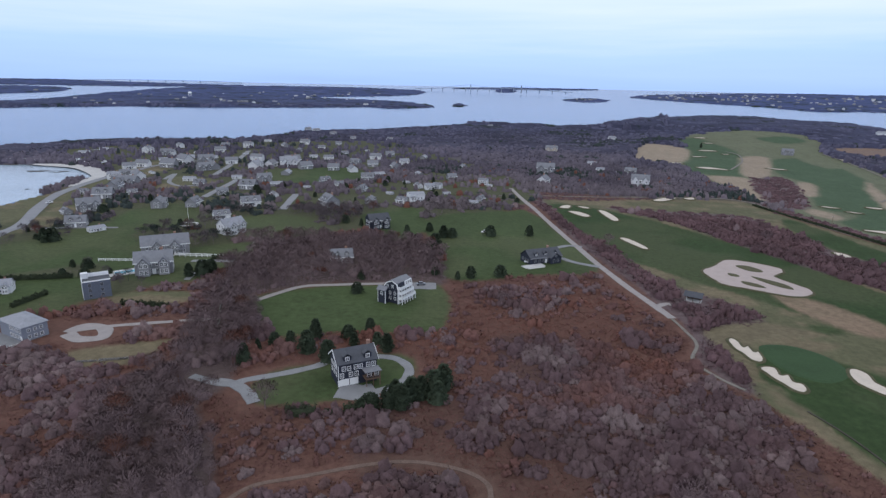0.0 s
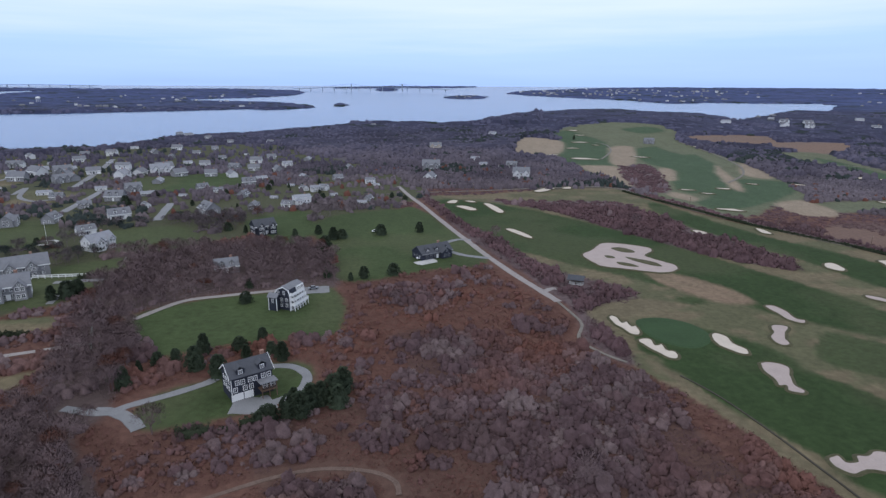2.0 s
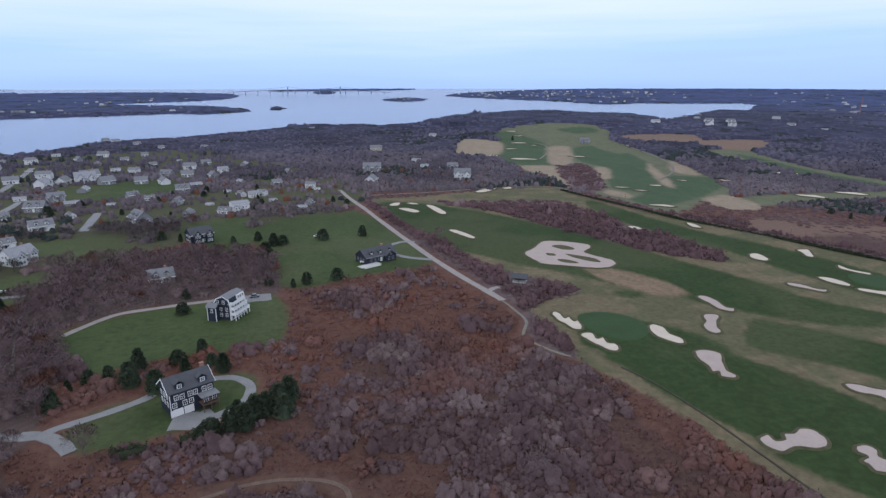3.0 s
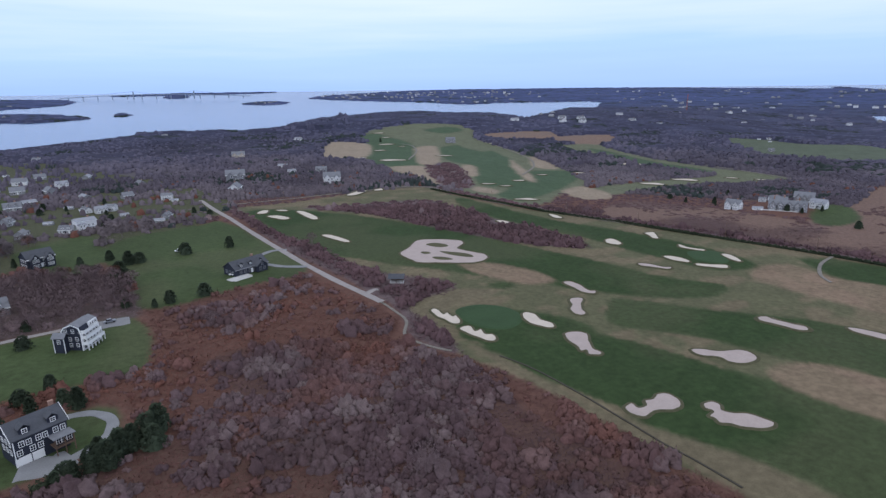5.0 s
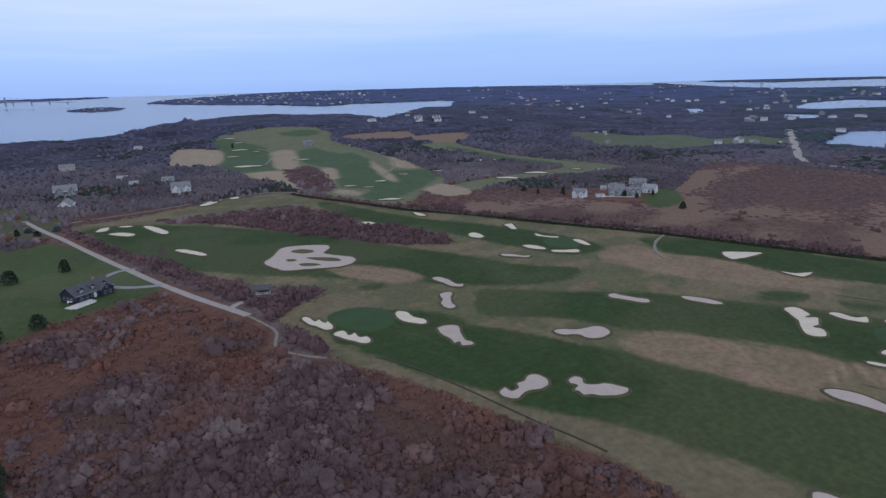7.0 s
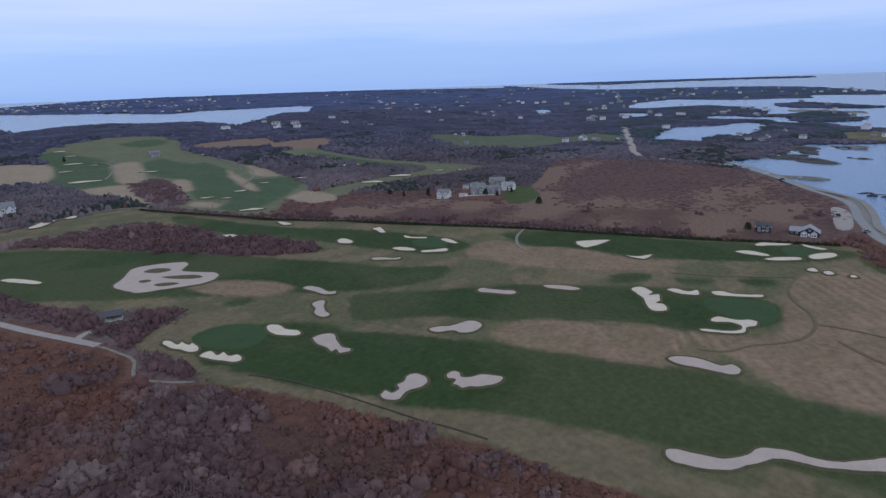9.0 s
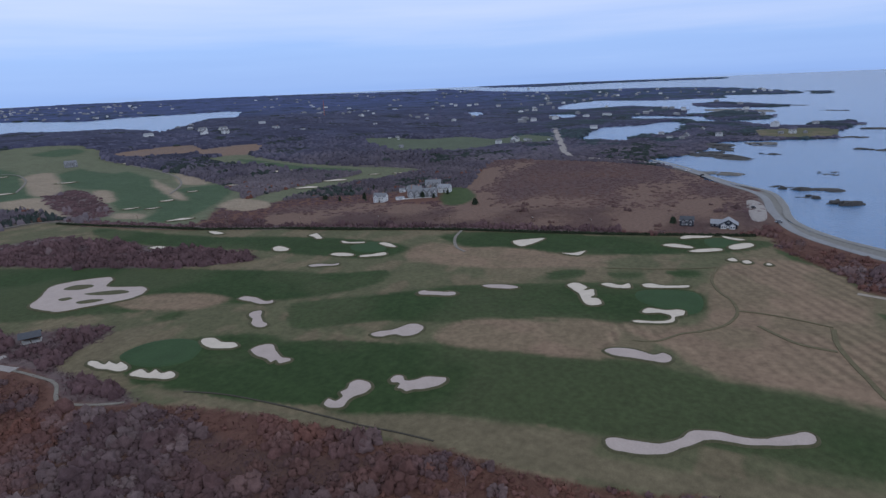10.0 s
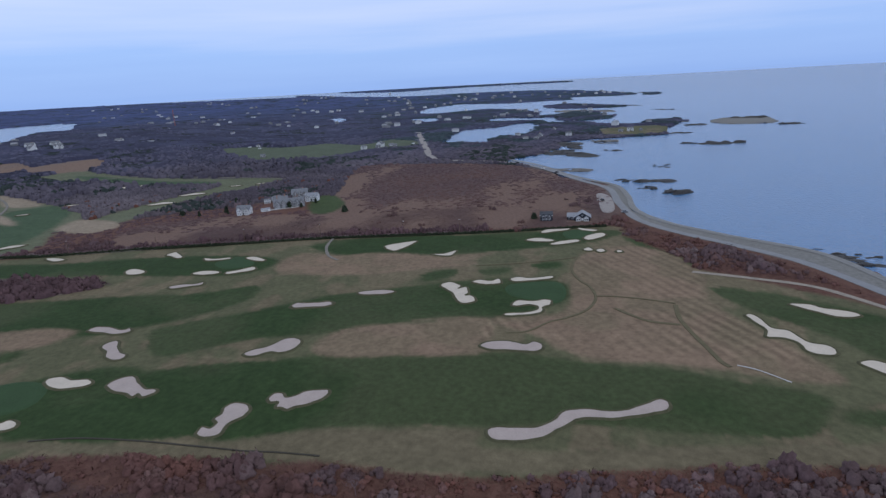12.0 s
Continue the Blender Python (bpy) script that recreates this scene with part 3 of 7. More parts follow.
ROADS = {
    "gravel_lane": (GRAVEL, "road", "long straight lane of pale gravel through brown scrub"),
    "lane_end": (CARTWAY, "road", "narrow worn end of the lane among bushes"),
    "gravel_spur": (GRAVEL, "road", "short gravel turning off the lane"),
    "coast_road": (ASPHALT, "road", "grey two-lane coast road curving along the sea wall"),
    "sea_path": (PATHWAY, "road", "pale dirt path beside the shore scrub"),
    "far_road": (GRAVEL, "road", "pale distant road climbing out of the marsh"),
    "hedge_lane": (CARTWAY, "road", "narrow lane along a dark hedge"),
    "worn_track": (DARKGRASS, "track", "faint green worn track across dry grass"),
    "dirt_track": (DIRT, "track", "narrow dirt track through the scrub"),
    "sea_wall": (SHINGLE, "sea wall", "pale stony bank between road and sea"),
    "pale_drive": (GRAVEL, "driveway", "pale gravel drive across a lawn"),
    "driveway": (DRIVE, "driveway", "curved grey gravel driveway across a lawn"),
    "forecourt": (DRIVE, "driveway", "grey paved forecourt beside a house"),
    "shore_road": (ASPHALT, "road", "grey asphalt shore road behind a beach"),
    "village_road": (ASPHALT, "road", "worn asphalt road between houses"),
    "cart_path": (CARTWAY, "path", "narrow pale golf cart path"),
    "boundary_track": (DITCH, "ditch", "narrow dark overgrown ditch along the golf course edge"),
    "ditch": (BEACH, "ditch", "shallow pale stony ditch in dry grass"),
}


TRACKS = []


def strip(name, wide, points):
    line = rounded(points, False, 8)
    run = np.gradient(line, axis=0)
    run /= np.hypot(*run.T)[:, None] + 1e-9
    side = np.c_[-run[:, 1], run[:, 0]]
    bm = bmesh.new()
    rows = []
    for i, (p, s) in enumerate(zip(line, side)):
        w = wide * (0.5 + 0.03 * math.sin(i * 0.9 + wide))
        rows.append([bm.verts.new((*(p + s * k * w), above(*p) + up)) for k, up in ((-1.0, -0.12), (-0.9, 0), (0, 0.05), (0.9, 0), (1.0, -0.12))])
    for a, b in zip(rows, rows[1:]):
        for k in range(4):
            bm.faces.new((a[k], b[k], b[k + 1], a[k + 1]))
    TRACKS.append((line, wide))
    mat, category, label = ROADS[name]
    bmesh.ops.recalc_face_normals(bm, faces=bm.faces)
    ob = link("road" if "road" in name or "lane" in name else "path", bm, mat)
    ob.name = name
    if sum(f.normal.z for f in ob.data.polygons) < 0:
        ob.data.flip_normals()
    return tagged(ob, label, category, kind="structure")


strip("gravel_lane", 3.6, [(60, 524), (70.2, 409.0), (76.7, 342.5), (83.4, 278.8), (91.0, 235.0), (93.4, 222.2)])
strip("lane_end", 1.3, [(93.0, 222.3), (93.9, 208.9), (93.4, 198.1), (86.6, 184.7), (90.0, 173.0), (94.9, 164.6)])
strip("gravel_spur", 3, [(91.0, 235.0), (95.8, 238.5), (98.5, 238.5)])
strip("sea_wall", 4.5, [(690, 101), (625, 56), (570, 29), (515, -10), (464.5, -21.0), (413.3, -24.3), (375.7, -42.5), (344.5, -73.6), (314.0, -106.1), (274.8, -119.4), (221.1, -136.6)])
strip("coast_road", 5.5, [(671, 98), (613, 57), (556, 26), (493.9, -6.6), (432.8, -14.4), (383.2, -24.9), (353.2, -45.2), (326.8, -70.3), (297.9, -94.2), (257.9, -113.0), (216.7, -134.2)])
strip("sea_path", 3, [(277.9, -43.0), (271.2, -66.6), (262.9, -88.6), (241.1, -106.5), (207.0, -129.0)])
strip("far_road", 9, [(1128, 349), (877, 262), (753, 219), (705, 197)])
strip("far_road", 6, [(691, 173), (686, 137), (666, 97)])
strip("hedge_lane", 2.2, [(81.6, 492.8), (182, 494), (249, 488), (256.1, 421.9), (273.4, 337.8), (307.8, 228.9), (328.3, 163.3), (345.3, 76.9)])
strip("driveway", 3.2, [(-78.0, 166.7), (-65.7, 162.2), (-59.8, 165.5), (-50.4, 169.7), (-40.7, 175.3), (-34.5, 181.8), (-23.2, 183.5), (-15.4, 182.4), (-10.4, 175.7), (-11.3, 167.6), (-15.4, 162.3), (-21.9, 158.5)])
strip("driveway", 4, [(-69.0, 164.1), (-63.1, 162.2), (-57.8, 157.7), (-53.8, 151.8)])
strip("forecourt", 9, [(-31.0, 160.0), (-23.7, 159.2), (-19.6, 160.8)])
strip("pale_drive", 3, [(-78.2, 233.3), (-72.1, 241.5), (-62.1, 251.5), (-47.3, 254.7), (-27.0, 258.6), (-21.7, 258.1)])
strip("forecourt", 9, [(-17.6, 256.4), (-11.1, 256.8), (-2.8, 257.0)])
strip("driveway", 3.5, [(65.3, 326.5), (73.0, 332.1), (80.8, 330.3)])
strip("driveway", 3.5, [(63.3, 306.5), (70.4, 296.8), (82.2, 290.6)])
strip("pale_drive", 2.6, [(-136.7, 198.5), (-123.5, 204.6), (-104.4, 209.4), (-86.3, 213.2)])
strip("pale_drive", 5, [(-136.2, 197.6), (-133.8, 204.0), (-125.4, 202.3), (-122.2, 194.8), (-129.1, 192.7), (-135.7, 196.8)])
strip("shore_road", 8, [(-248.7, 272.6), (-259.6, 332.7), (-263.4, 357.4), (-297, 433), (-310, 495), (-312, 551), (-309, 597)])
strip("village_road", 6, [(-309, 597), (-300, 642), (-275, 671)])
strip("village_road", 6, [(-224, 571), (-230, 617), (-243, 702), (-256, 773)])
strip("village_road", 6, [(-116.4, 416.0), (-119.3, 451.5), (-120.9, 475.9)])
strip("village_road", 6, [(-189.5, 456.2), (-191, 508), (-193, 546)])
strip("driveway", 4, [(-258, 537), (-263, 572), (-248, 526), (-228, 504), (-216, 511)])
strip("driveway", 3, [(-253.7, 343.4), (-229.9, 349.1), (-200.4, 352.0)])
strip("driveway", 4, [(-128.7, 288.6), (-105.7, 289.3)])
strip("driveway", 3, [(-118.6, 258.1), (-119.1, 272.1), (-118.0, 283.4)])
strip("village_road", 5, [(-455, 724), (-437, 780)])
strip("cart_path", 1.8, [(328.1, 161.5), (308.1, 156.7), (291.4, 147.7), (283.7, 138.4)])
strip("dirt_track", 1.4, [(-47.8, 109.0), (-42.4, 115.5), (-31.4, 118.9), (-16.0, 124.0), (-5.0, 124.9), (6.0, 121.9), (11.4, 117.4), (11.9, 112.4)])
strip("worn_track", 1.3, [(215.2, 12.0), (221.6, 6.0), (229.6, 2.0), (241.1, 0.0), (253.4, 2.6), (262.6, 7.8), (278.1, 11.8), (297.2, 10.6)])
strip("worn_track", 1.1, [(242.4, 0.5), (242.5, -7.8), (240.4, -18.6), (235.7, -31.2)])
strip("worn_track", 1.7, [(229.0, -7.6), (221.8, -13.6), (216.0, -20.2), (213.8, -30.5)])
strip("worn_track", 1.8, [(233.9, -31.0), (221.2, -30.9), (210.2, -32.8), (195.8, -36.7), (185.4, -39.4), (181.7, -41.4)])
strip("worn_track", 1.1, [(215.4, 11.0), (210.9, 17.0), (200.9, 24.2), (198.3, 32.1)])
strip("worn_track", 1.0, [(278.3, 59.4), (285.4, 37.6), (291.7, 21.4), (297.2, 10.6)])
strip("cart_path", 2.4, [(405, 859), (409, 828), (382, 761), (330, 681)])
strip("cart_path", 2.4, [(531, 837), (514, 740), (470, 619), (427, 547), (369, 492)])
strip("cart_path", 2.4, [(515, 646), (521, 617), (603, 557), (585, 431), (567, 325)])
strip("boundary_track", 0.7, [(107.2, 152.9), (110.2, 142.4), (112.3, 130.5), (113.3, 118.6), (113.7, 107.5), (114.2, 97.5), (114.5, 88.4), (115.4, 80.6), (115.9, 73.2), (116.1, 67.5)])
strip("ditch", 0.5, [(183.3, -43.7), (181.5, -48.7), (178.2, -53.1), (174.7, -56.9)])


def outline_ring(line, outward):
    run = np.roll(line, -1, 0) - np.roll(line, 1, 0)
    run /= np.hypot(*run.T)[:, None] + 1e-9
    area = (line[:, 0] * np.roll(line[:, 1], -1) - line[:, 1] * np.roll(line[:, 0], -1)).sum()
    side = np.c_[run[:, 1], -run[:, 0]] * (1 if area > 0 else -1)
    return line + side * outward


def sheet(name, points):
    line = rounded(points)
    bm = bmesh.new()
    c = line.mean(0)
    gap = 0.12
    rim, inner = ([bm.verts.new((*p, above(*p, up))) for p in outline_ring(line, out)] for out, up in ((1.2, -0.25), (-0.8, gap)))
    n = len(line)
    for k in range(n):
        bm.faces.new((rim[k], rim[(k + 1) % n], inner[(k + 1) % n], inner[k]))
    bmesh.ops.triangulate(bm, faces=[bm.faces.new(inner)])
    mat, label, title = {"green": (GREEN, "smooth dark green putting green", "putting_green"), "sandbeach": (BEACH, "pale sand beach round a small cove", "beach"), "gravel": (GRAVEL, "pale gravel parking place by the road", "parking_place")}[name]
    bmesh.ops.recalc_face_normals(bm, faces=bm.faces)
    ob = link(title, bm, mat)
    if sum(f.normal.z for f in ob.data.polygons) < 0:
        ob.data.flip_normals()
    return tagged(ob, label, title.replace("_", " "), kind="structure")


sheet("green", [(116.6, 197.6), (127.9, 197.7), (136.0, 188.6), (134.7, 177.1), (124.4, 171.1), (116.3, 176.6), (113.7, 186.6)])
sheet("green", [(252.0, 37.6), (258.2, 18.9), (246.5, 13.1), (232.3, 15.8), (235.0, 29.1), (240.9, 37.3)])
sheet("green", [(270.7, 206.7), (282.2, 201.3), (281.0, 190.7), (268.7, 183.9), (262.4, 194.4)])
sheet("green", [(349.4, 19.1), (355.9, 6.0), (341.9, 4.1), (333.6, 15.0)])
sheet("sandbeach", [(-432, 617), (-394, 623), (-337, 585), (-324, 572), (-314, 509), (-319, 493), (-331, 528), (-330, 549), (-379, 599)])
sheet("gravel", [(469.0, 0.8), (457.9, -7.6), (413.9, -9.8), (408.0, -3.4)])


BUNKERS = []


def bunker_from(line, mat):
    """A sand bunker: a dished floor of sand inside a raised grass lip."""
    r = math.hypot(*line.mean(0))
    # grass tongues bite into the rim
    along = np.r_[0, np.cumsum(np.hypot(*np.diff(line, axis=0).T))]
    bite = min(0.9 + r * 0.0012, along[-1] * 0.02)
    line = np.array([p + (q - p) * s for p, q in zip(line, np.roll(line, -1, 0)) for s in (0, 0.5)])
    along = np.r_[0, np.cumsum(np.hypot(*np.diff(line, axis=0).T))]
    wave = np.abs(np.sin(along * (0.42 if r < 400 else 0.25) + r)) ** 0.6 - 0.7
    line = np.array([a for a in outline_ring(line, 0) + (outline_ring(line, 1) - line) * (wave * bite * 0.3)[:, None]])
    base = new("sand_bunker")
    c = line.mean(0)
    base.location = (*c, above(*c))
    grow = 1 + r / 500
    bm = bmesh.new()
    rings = []
    for out, up in ((-0.35 * grow, 0.0), (0.0, 0.30), (0.2 * grow, 0.25), (0.6 * grow, -0.15)):
        ring = outline_ring(line, out)
        rings.append([bm.verts.new((p[0] - c[0], p[1] - c[1], above(*p) - base.location.z + up)) for p in ring])
    n = len(line)
    for a, b in zip(rings, rings[1:]):
        for i in range(n):
            bm.faces.new((a[i], a[(i + 1) % n], b[(i + 1) % n], b[i]))
    bmesh.ops.recalc_face_normals(bm, faces=bm.faces)
    lip = part("lip", bm, LIP, base, "raised rim of rough grass")
    if sum(f.normal.z for f in lip.data.polygons) < 0:
        lip.data.flip_normals()
    bm = bmesh.new()
    f = bm.faces.new([bm.verts.new((p[0] - c[0], p[1] - c[1], above(*p) - base.location.z + 0.10)) for p in outline_ring(line, 0.1)])
    bmesh.ops.triangulate(bm, faces=[f])
    sand = part("sand", bm, mat, base)
    if sum(f.normal.z * f.area for f in sand.data.polygons) < 0:
        sand.data.flip_normals()
    BUNKERS.append(line)
    return tagged(base, "golf bunker of damp grey sand with a grass lip" if mat is SAND_GREY else "golf bunker of pale raked sand with a grass lip", "bunker", "bunkers on the golf course")


def bunker(points, mat=SAND):
    return bunker_from(rounded(points, steps=4), mat)


def pot_bunker(x, y, wide):
    a = np.linspace(0, 2 * math.pi, 22)[:-1]
    away = math.atan2(x, y)
    long, deep = wide * (1 + 0.18 * np.sin(2 * a + x)), wide * 0.45 * (1 + 0.25 * np.sin(3 * a + y))
    u, v = np.cos(a) * long, np.sin(a) * deep
    return bunker_from(np.c_[x + u * math.cos(away) + v * math.sin(away), y - u * math.sin(away) + v * math.cos(away)], SAND)


def island(points):
    line = rounded(points, steps=4)
    c = line.mean(0)
    bm = bmesh.new()
    rings = [[bm.verts.new((*(c + (p - c) * k), above(*p, 0.12) + up)) for p in line] for k, up in ((1, 0), (0.8, 0.3), (0.4, 0.5))]
    n = len(line)
    for a, b in zip(rings, rings[1:]):
        for i in range(n):
            bm.faces.new((a[i], a[(i + 1) % n], b[(i + 1) % n], b[i]))
    bm.faces.new(rings[-1])
    bmesh.ops.recalc_face_normals(bm, faces=bm.faces)
    ob = link("grass_island", bm, LIP)
    if sum(f.normal.z * f.area for f in ob.data.polygons) < 0:
        ob.data.flip_normals()
    return tagged(ob, "grassy mound standing in the large bunker", "grass mound", "mounds in the bunker")


bunker([(106.8, 202.8), (109.1, 203.7), (109.9, 200.2), (109.3, 196.2), (111.7, 197.1), (111.3, 192.3), (113.1, 192.6), (112.2, 187.6), (109.8, 184.3), (107.5, 185.6), (106.8, 190.7), (105.8, 196.1)])
bunker([(107.2, 180.0), (110.7, 181.2), (112.3, 179.6), (111.3, 175.2), (114.1, 175.5), (113.2, 171.1), (115.3, 169.3), (114.6, 165.6), (112.7, 163.8), (110.5, 165.0), (109.1, 169.2), (107.6, 174.8)])
bunker([(136.4, 179.4), (139.6, 181.1), (141.7, 177.8), (140.3, 171.7), (141.6, 166.3), (139.6, 162.9), (136.8, 163.9), (134.8, 168.2), (134.0, 172.6)])
bunker([(177.4, 202.7), (181.7, 202.1), (182.5, 196.0), (180.9, 188.7), (183.3, 186.5), (180.0, 184.0), (176.7, 187.7), (177.1, 194.5)], SAND_GREY)
bunker([(165.4, 184.0), (169.6, 184.1), (171.2, 181.6), (165.4, 176.2), (162.2, 171.9), (160.3, 167.9), (157.1, 166.9), (156.0, 169.7), (157.5, 174.6), (161.7, 178.3)], SAND_GREY)
bunker([(138.6, 156.1), (142.7, 156.2), (146.2, 152.4), (142.6, 146.9), (139.1, 141.2), (139.1, 137.0), (136.9, 135.7), (134.2, 137.8), (135.8, 140.9), (133.5, 141.2), (135.3, 145.0), (135.7, 149.6)], SAND_GREY)
bunker([(119.0, 106.7), (122.1, 107.1), (121.9, 104.3), (124.7, 104.2), (126.5, 106.1), (129.2, 105.6), (132.3, 106.9), (135.5, 105.5), (135.7, 101.7), (132.9, 98.6), (129.5, 98.4), (126.0, 100.3), (122.8, 100.4), (120.0, 100.0), (118.2, 101.7), (117.7, 103.9)], SAND_GREY)
bunker([(140.2, 96.6), (142.9, 95.9), (143.3, 93.5), (141.4, 91.1), (142.8, 88.6), (145.9, 86.6), (146.9, 83.1), (147.6, 79.9), (145.4, 78.9), (141.4, 80.2), (138.4, 83.1), (137.0, 85.7), (134.9, 87.2), (135.8, 89.6), (135.7, 91.3), (138.5, 92.4), (138.1, 94.6)], SAND_GREY)
bunker([(167.7, 123.0), (171.5, 120.9), (174.9, 116.9), (180.8, 114.6), (182.9, 110.9), (181.3, 107.3), (177.4, 105.7), (172.7, 106.9), (170.3, 109.7), (170.7, 113.7), (166.9, 117.3), (166.1, 120.8)], SAND_GREY)
bunker([(214.7, 129.4), (218.5, 128.6), (218.6, 124.6), (220.0, 119.9), (222.1, 116.8), (221.4, 112.3), (218.8, 111.4), (215.4, 113.9), (214.5, 118.7), (213.0, 123.2), (212.3, 126.9)], SAND_GREY)
bunker([(133.7, 289.4), (142.6, 296.8), (153.9, 308.3), (164.0, 305.5), (175.9, 295.3), (173.9, 287.3), (165.9, 280.3), (168.5, 270.4), (172.2, 261.6), (169.3, 254.3), (161.4, 250.4), (153.9, 252.4), (142.8, 260.0), (134.3, 266.1), (132.7, 274.4), (132.1, 282.4)], SAND_GREY)
bunker([(186.4, 39.2), (190.0, 35.8), (190.9, 28.9), (189.2, 23.7), (192.0, 21.1), (190.3, 18.0), (186.8, 17.3), (184.0, 20.2), (183.9, 26.9), (183.4, 33.6), (184.0, 37.3)], SAND_GREY)
bunker([(252.3, 55.8), (256.0, 53.4), (255.2, 47.9), (259.1, 44.6), (252.9, 42.8), (250.1, 49.6)])
bunker([(259.9, 39.4), (263.0, 35.9), (262.4, 29.3), (266.3, 20.6), (263.1, 19.9), (259.6, 26.4), (256.3, 36.3)])
bunker([(227.0, 33.9), (232.1, 31.6), (231.8, 25.7), (234.6, 21.4), (233.8, 18.1), (229.2, 18.2), (226.2, 20.6), (221.9, 20.6), (218.5, 22.4), (215.4, 29.3), (214.5, 34.3), (216.7, 35.1), (218.6, 28.6), (220.6, 24.4), (224.0, 22.6), (227.0, 23.4), (227.5, 27.5), (225.4, 31.9)])
bunker([(224.7, -54.6), (226.3, -57.2), (220.5, -59.6), (214.4, -60.8), (212.9, -65.5), (208.8, -67.7), (204.0, -69.5), (202.5, -74.5), (198.8, -76.4), (195.3, -74.6), (194.7, -69.9), (197.6, -67.0), (203.3, -66.2), (205.9, -62.1), (206.2, -57.2), (211.6, -58.8), (217.0, -57.1)])
bunker([(348.5, 33.3), (356.1, 28.3), (358.6, 17.4), (352.9, 18.1), (348.0, 26.0), (344.6, 31.6)])
bunker([(359.2, 12.5), (356.9, 6.8), (353.6, -0.3), (350.5, 3.4), (353.8, 10.0)])
bunker([(329.3, 40.3), (333.8, 34.4), (329.9, 24.5), (326.1, 25.7), (326.2, 35.1)])
bunker([(321.3, 25.9), (326.7, 21.1), (331.5, 11.6), (326.9, 10.2), (321.2, 17.7), (319.3, 23.6)])
bunker([(336.9, 7.8), (343.9, 3.3), (347.2, -2.9), (340.9, -4.4), (332.7, 1.6), (331.0, 6.1)])
bunker([(214.5, 129.5), (219.3, 127.3), (220.0, 119.2), (221.6, 114.3), (218.5, 111.5), (215.2, 114.0), (213.2, 121.3), (211.6, 126.5)], SAND_GREY)
bunker([(234.3, 106.0), (237.4, 101.6), (238.8, 93.7), (237.2, 89.0), (233.7, 91.8), (231.9, 102.2)], SAND_GREY)
bunker([(230.3, 205.7), (234.5, 202.1), (236.5, 195.0), (239.8, 192.2), (235.4, 190.7), (231.8, 196.5), (228.3, 201.6)], SAND_GREY)
bunker([(251.9, 208.4), (256.6, 204.6), (256.9, 195.7), (253.1, 193.7), (249.9, 201.5)])
bunker([(255.6, 190.2), (260.5, 185.5), (266.5, 180.5), (261.8, 176.8), (257.0, 181.5), (253.0, 187.6)])
bunker([(279.0, 220.3), (277.7, 212.3), (281.1, 204.9), (277.7, 203.4), (274.3, 211.8), (274.7, 216.8)])
bunker([(281.3, 194.7), (284.2, 190.8), (279.6, 181.3), (276.3, 181.1), (277.5, 188.2)])
bunker([(249.8, 249.7), (255.3, 249.5), (253.4, 240.0), (248.6, 236.9), (245.6, 242.8)])
bunker([(282.5, 249.5), (289.1, 248.1), (284.8, 241.8), (279.4, 235.4), (276.7, 237.4), (280.6, 244.7)])
bunker([(313.0, 121.1), (319.0, 114.2), (324.0, 105.2), (316.1, 106.2), (308.3, 108.9), (303.0, 112.2), (307.1, 118.2)])
bunker([(246.1, 69.5), (250.7, 68.1), (250.7, 64.3), (246.6, 60.1), (243.3, 60.5), (245.2, 57.1), (238.5, 54.9), (235.3, 55.6), (235.0, 52.5), (229.5, 49.7), (225.4, 53.9), (229.5, 58.1), (237.8, 62.1)])
bunker([(134.0, 27.3), (136.6, 24.8), (137.9, 15.8), (141.5, 10.8), (147.7, 7.4), (149.9, 1.2), (149.9, -6.4), (153.5, -12.6), (158.1, -18.2), (156.7, -21.0), (152.8, -20.0), (149.4, -13.9), (145.9, -4.9), (144.9, 2.6), (138.6, 8.3), (133.1, 13.8), (130.6, 23.8)], SAND_GREY)
bunker([(239.5, -73.1), (240.5, -80.0), (236.8, -84.7), (235.2, -91.8), (230.9, -94.7), (228.3, -87.6), (231.3, -82.1)])
bunker([(190.5, -79.9), (193.2, -83.8), (191.6, -87.5), (186.4, -91.6), (180.5, -87.7), (184.1, -84.6)])
bunker([(298.6, 89.4), (299.7, 82.2), (306.4, 76.4), (295.6, 77.9)])
bunker([(311.8, 7.3), (315.9, 4.5), (310.9, 2.0), (308.9, 4.9)])
bunker([(311.0, 0.8), (314.0, -2.1), (309.9, -4.4), (307.0, -1.5)])
bunker([(309.8, -9.6), (311.8, -11.4), (308.7, -13.0), (306.8, -10.7)])
bunker([(109.0, 353.0), (114.2, 351.4), (119.0, 330.7), (115.5, 327.7), (110.8, 342.0)])
bunker([(115.5, 434.4), (121.3, 427.6), (122.7, 402.2), (116.9, 401.8)])
bunker([(91.9, 426.7), (100.0, 425.9), (105.3, 413.3), (99.5, 410.6)])
bunker([(87.9, 441.8), (93.8, 452.8), (98.9, 450.7), (94.1, 438.5)])
bunker([(103.4, 448.7), (109.5, 447.3), (111.5, 440.6), (106.6, 440.8)])
bunker([(172, 480), (187, 493), (196, 491), (179, 475)])
bunker([(202, 491), (212, 497), (210, 487), (204, 486)])
bunker([(226.0, 329.4), (230.9, 326.0), (229.7, 313.3), (224.1, 318.6)])
bunker([(269.6, 326.6), (271.8, 320.9), (269.0, 310.1), (265.1, 314.8)])
pot_bunker(384, 870, 11.5)
pot_bunker(345, 806, 9.7)
pot_bunker(311, 687, 16.8)
pot_bunker(286, 734, 9.6)
pot_bunker(394, 835, 6.2)
pot_bunker(392, 697, 10.0)
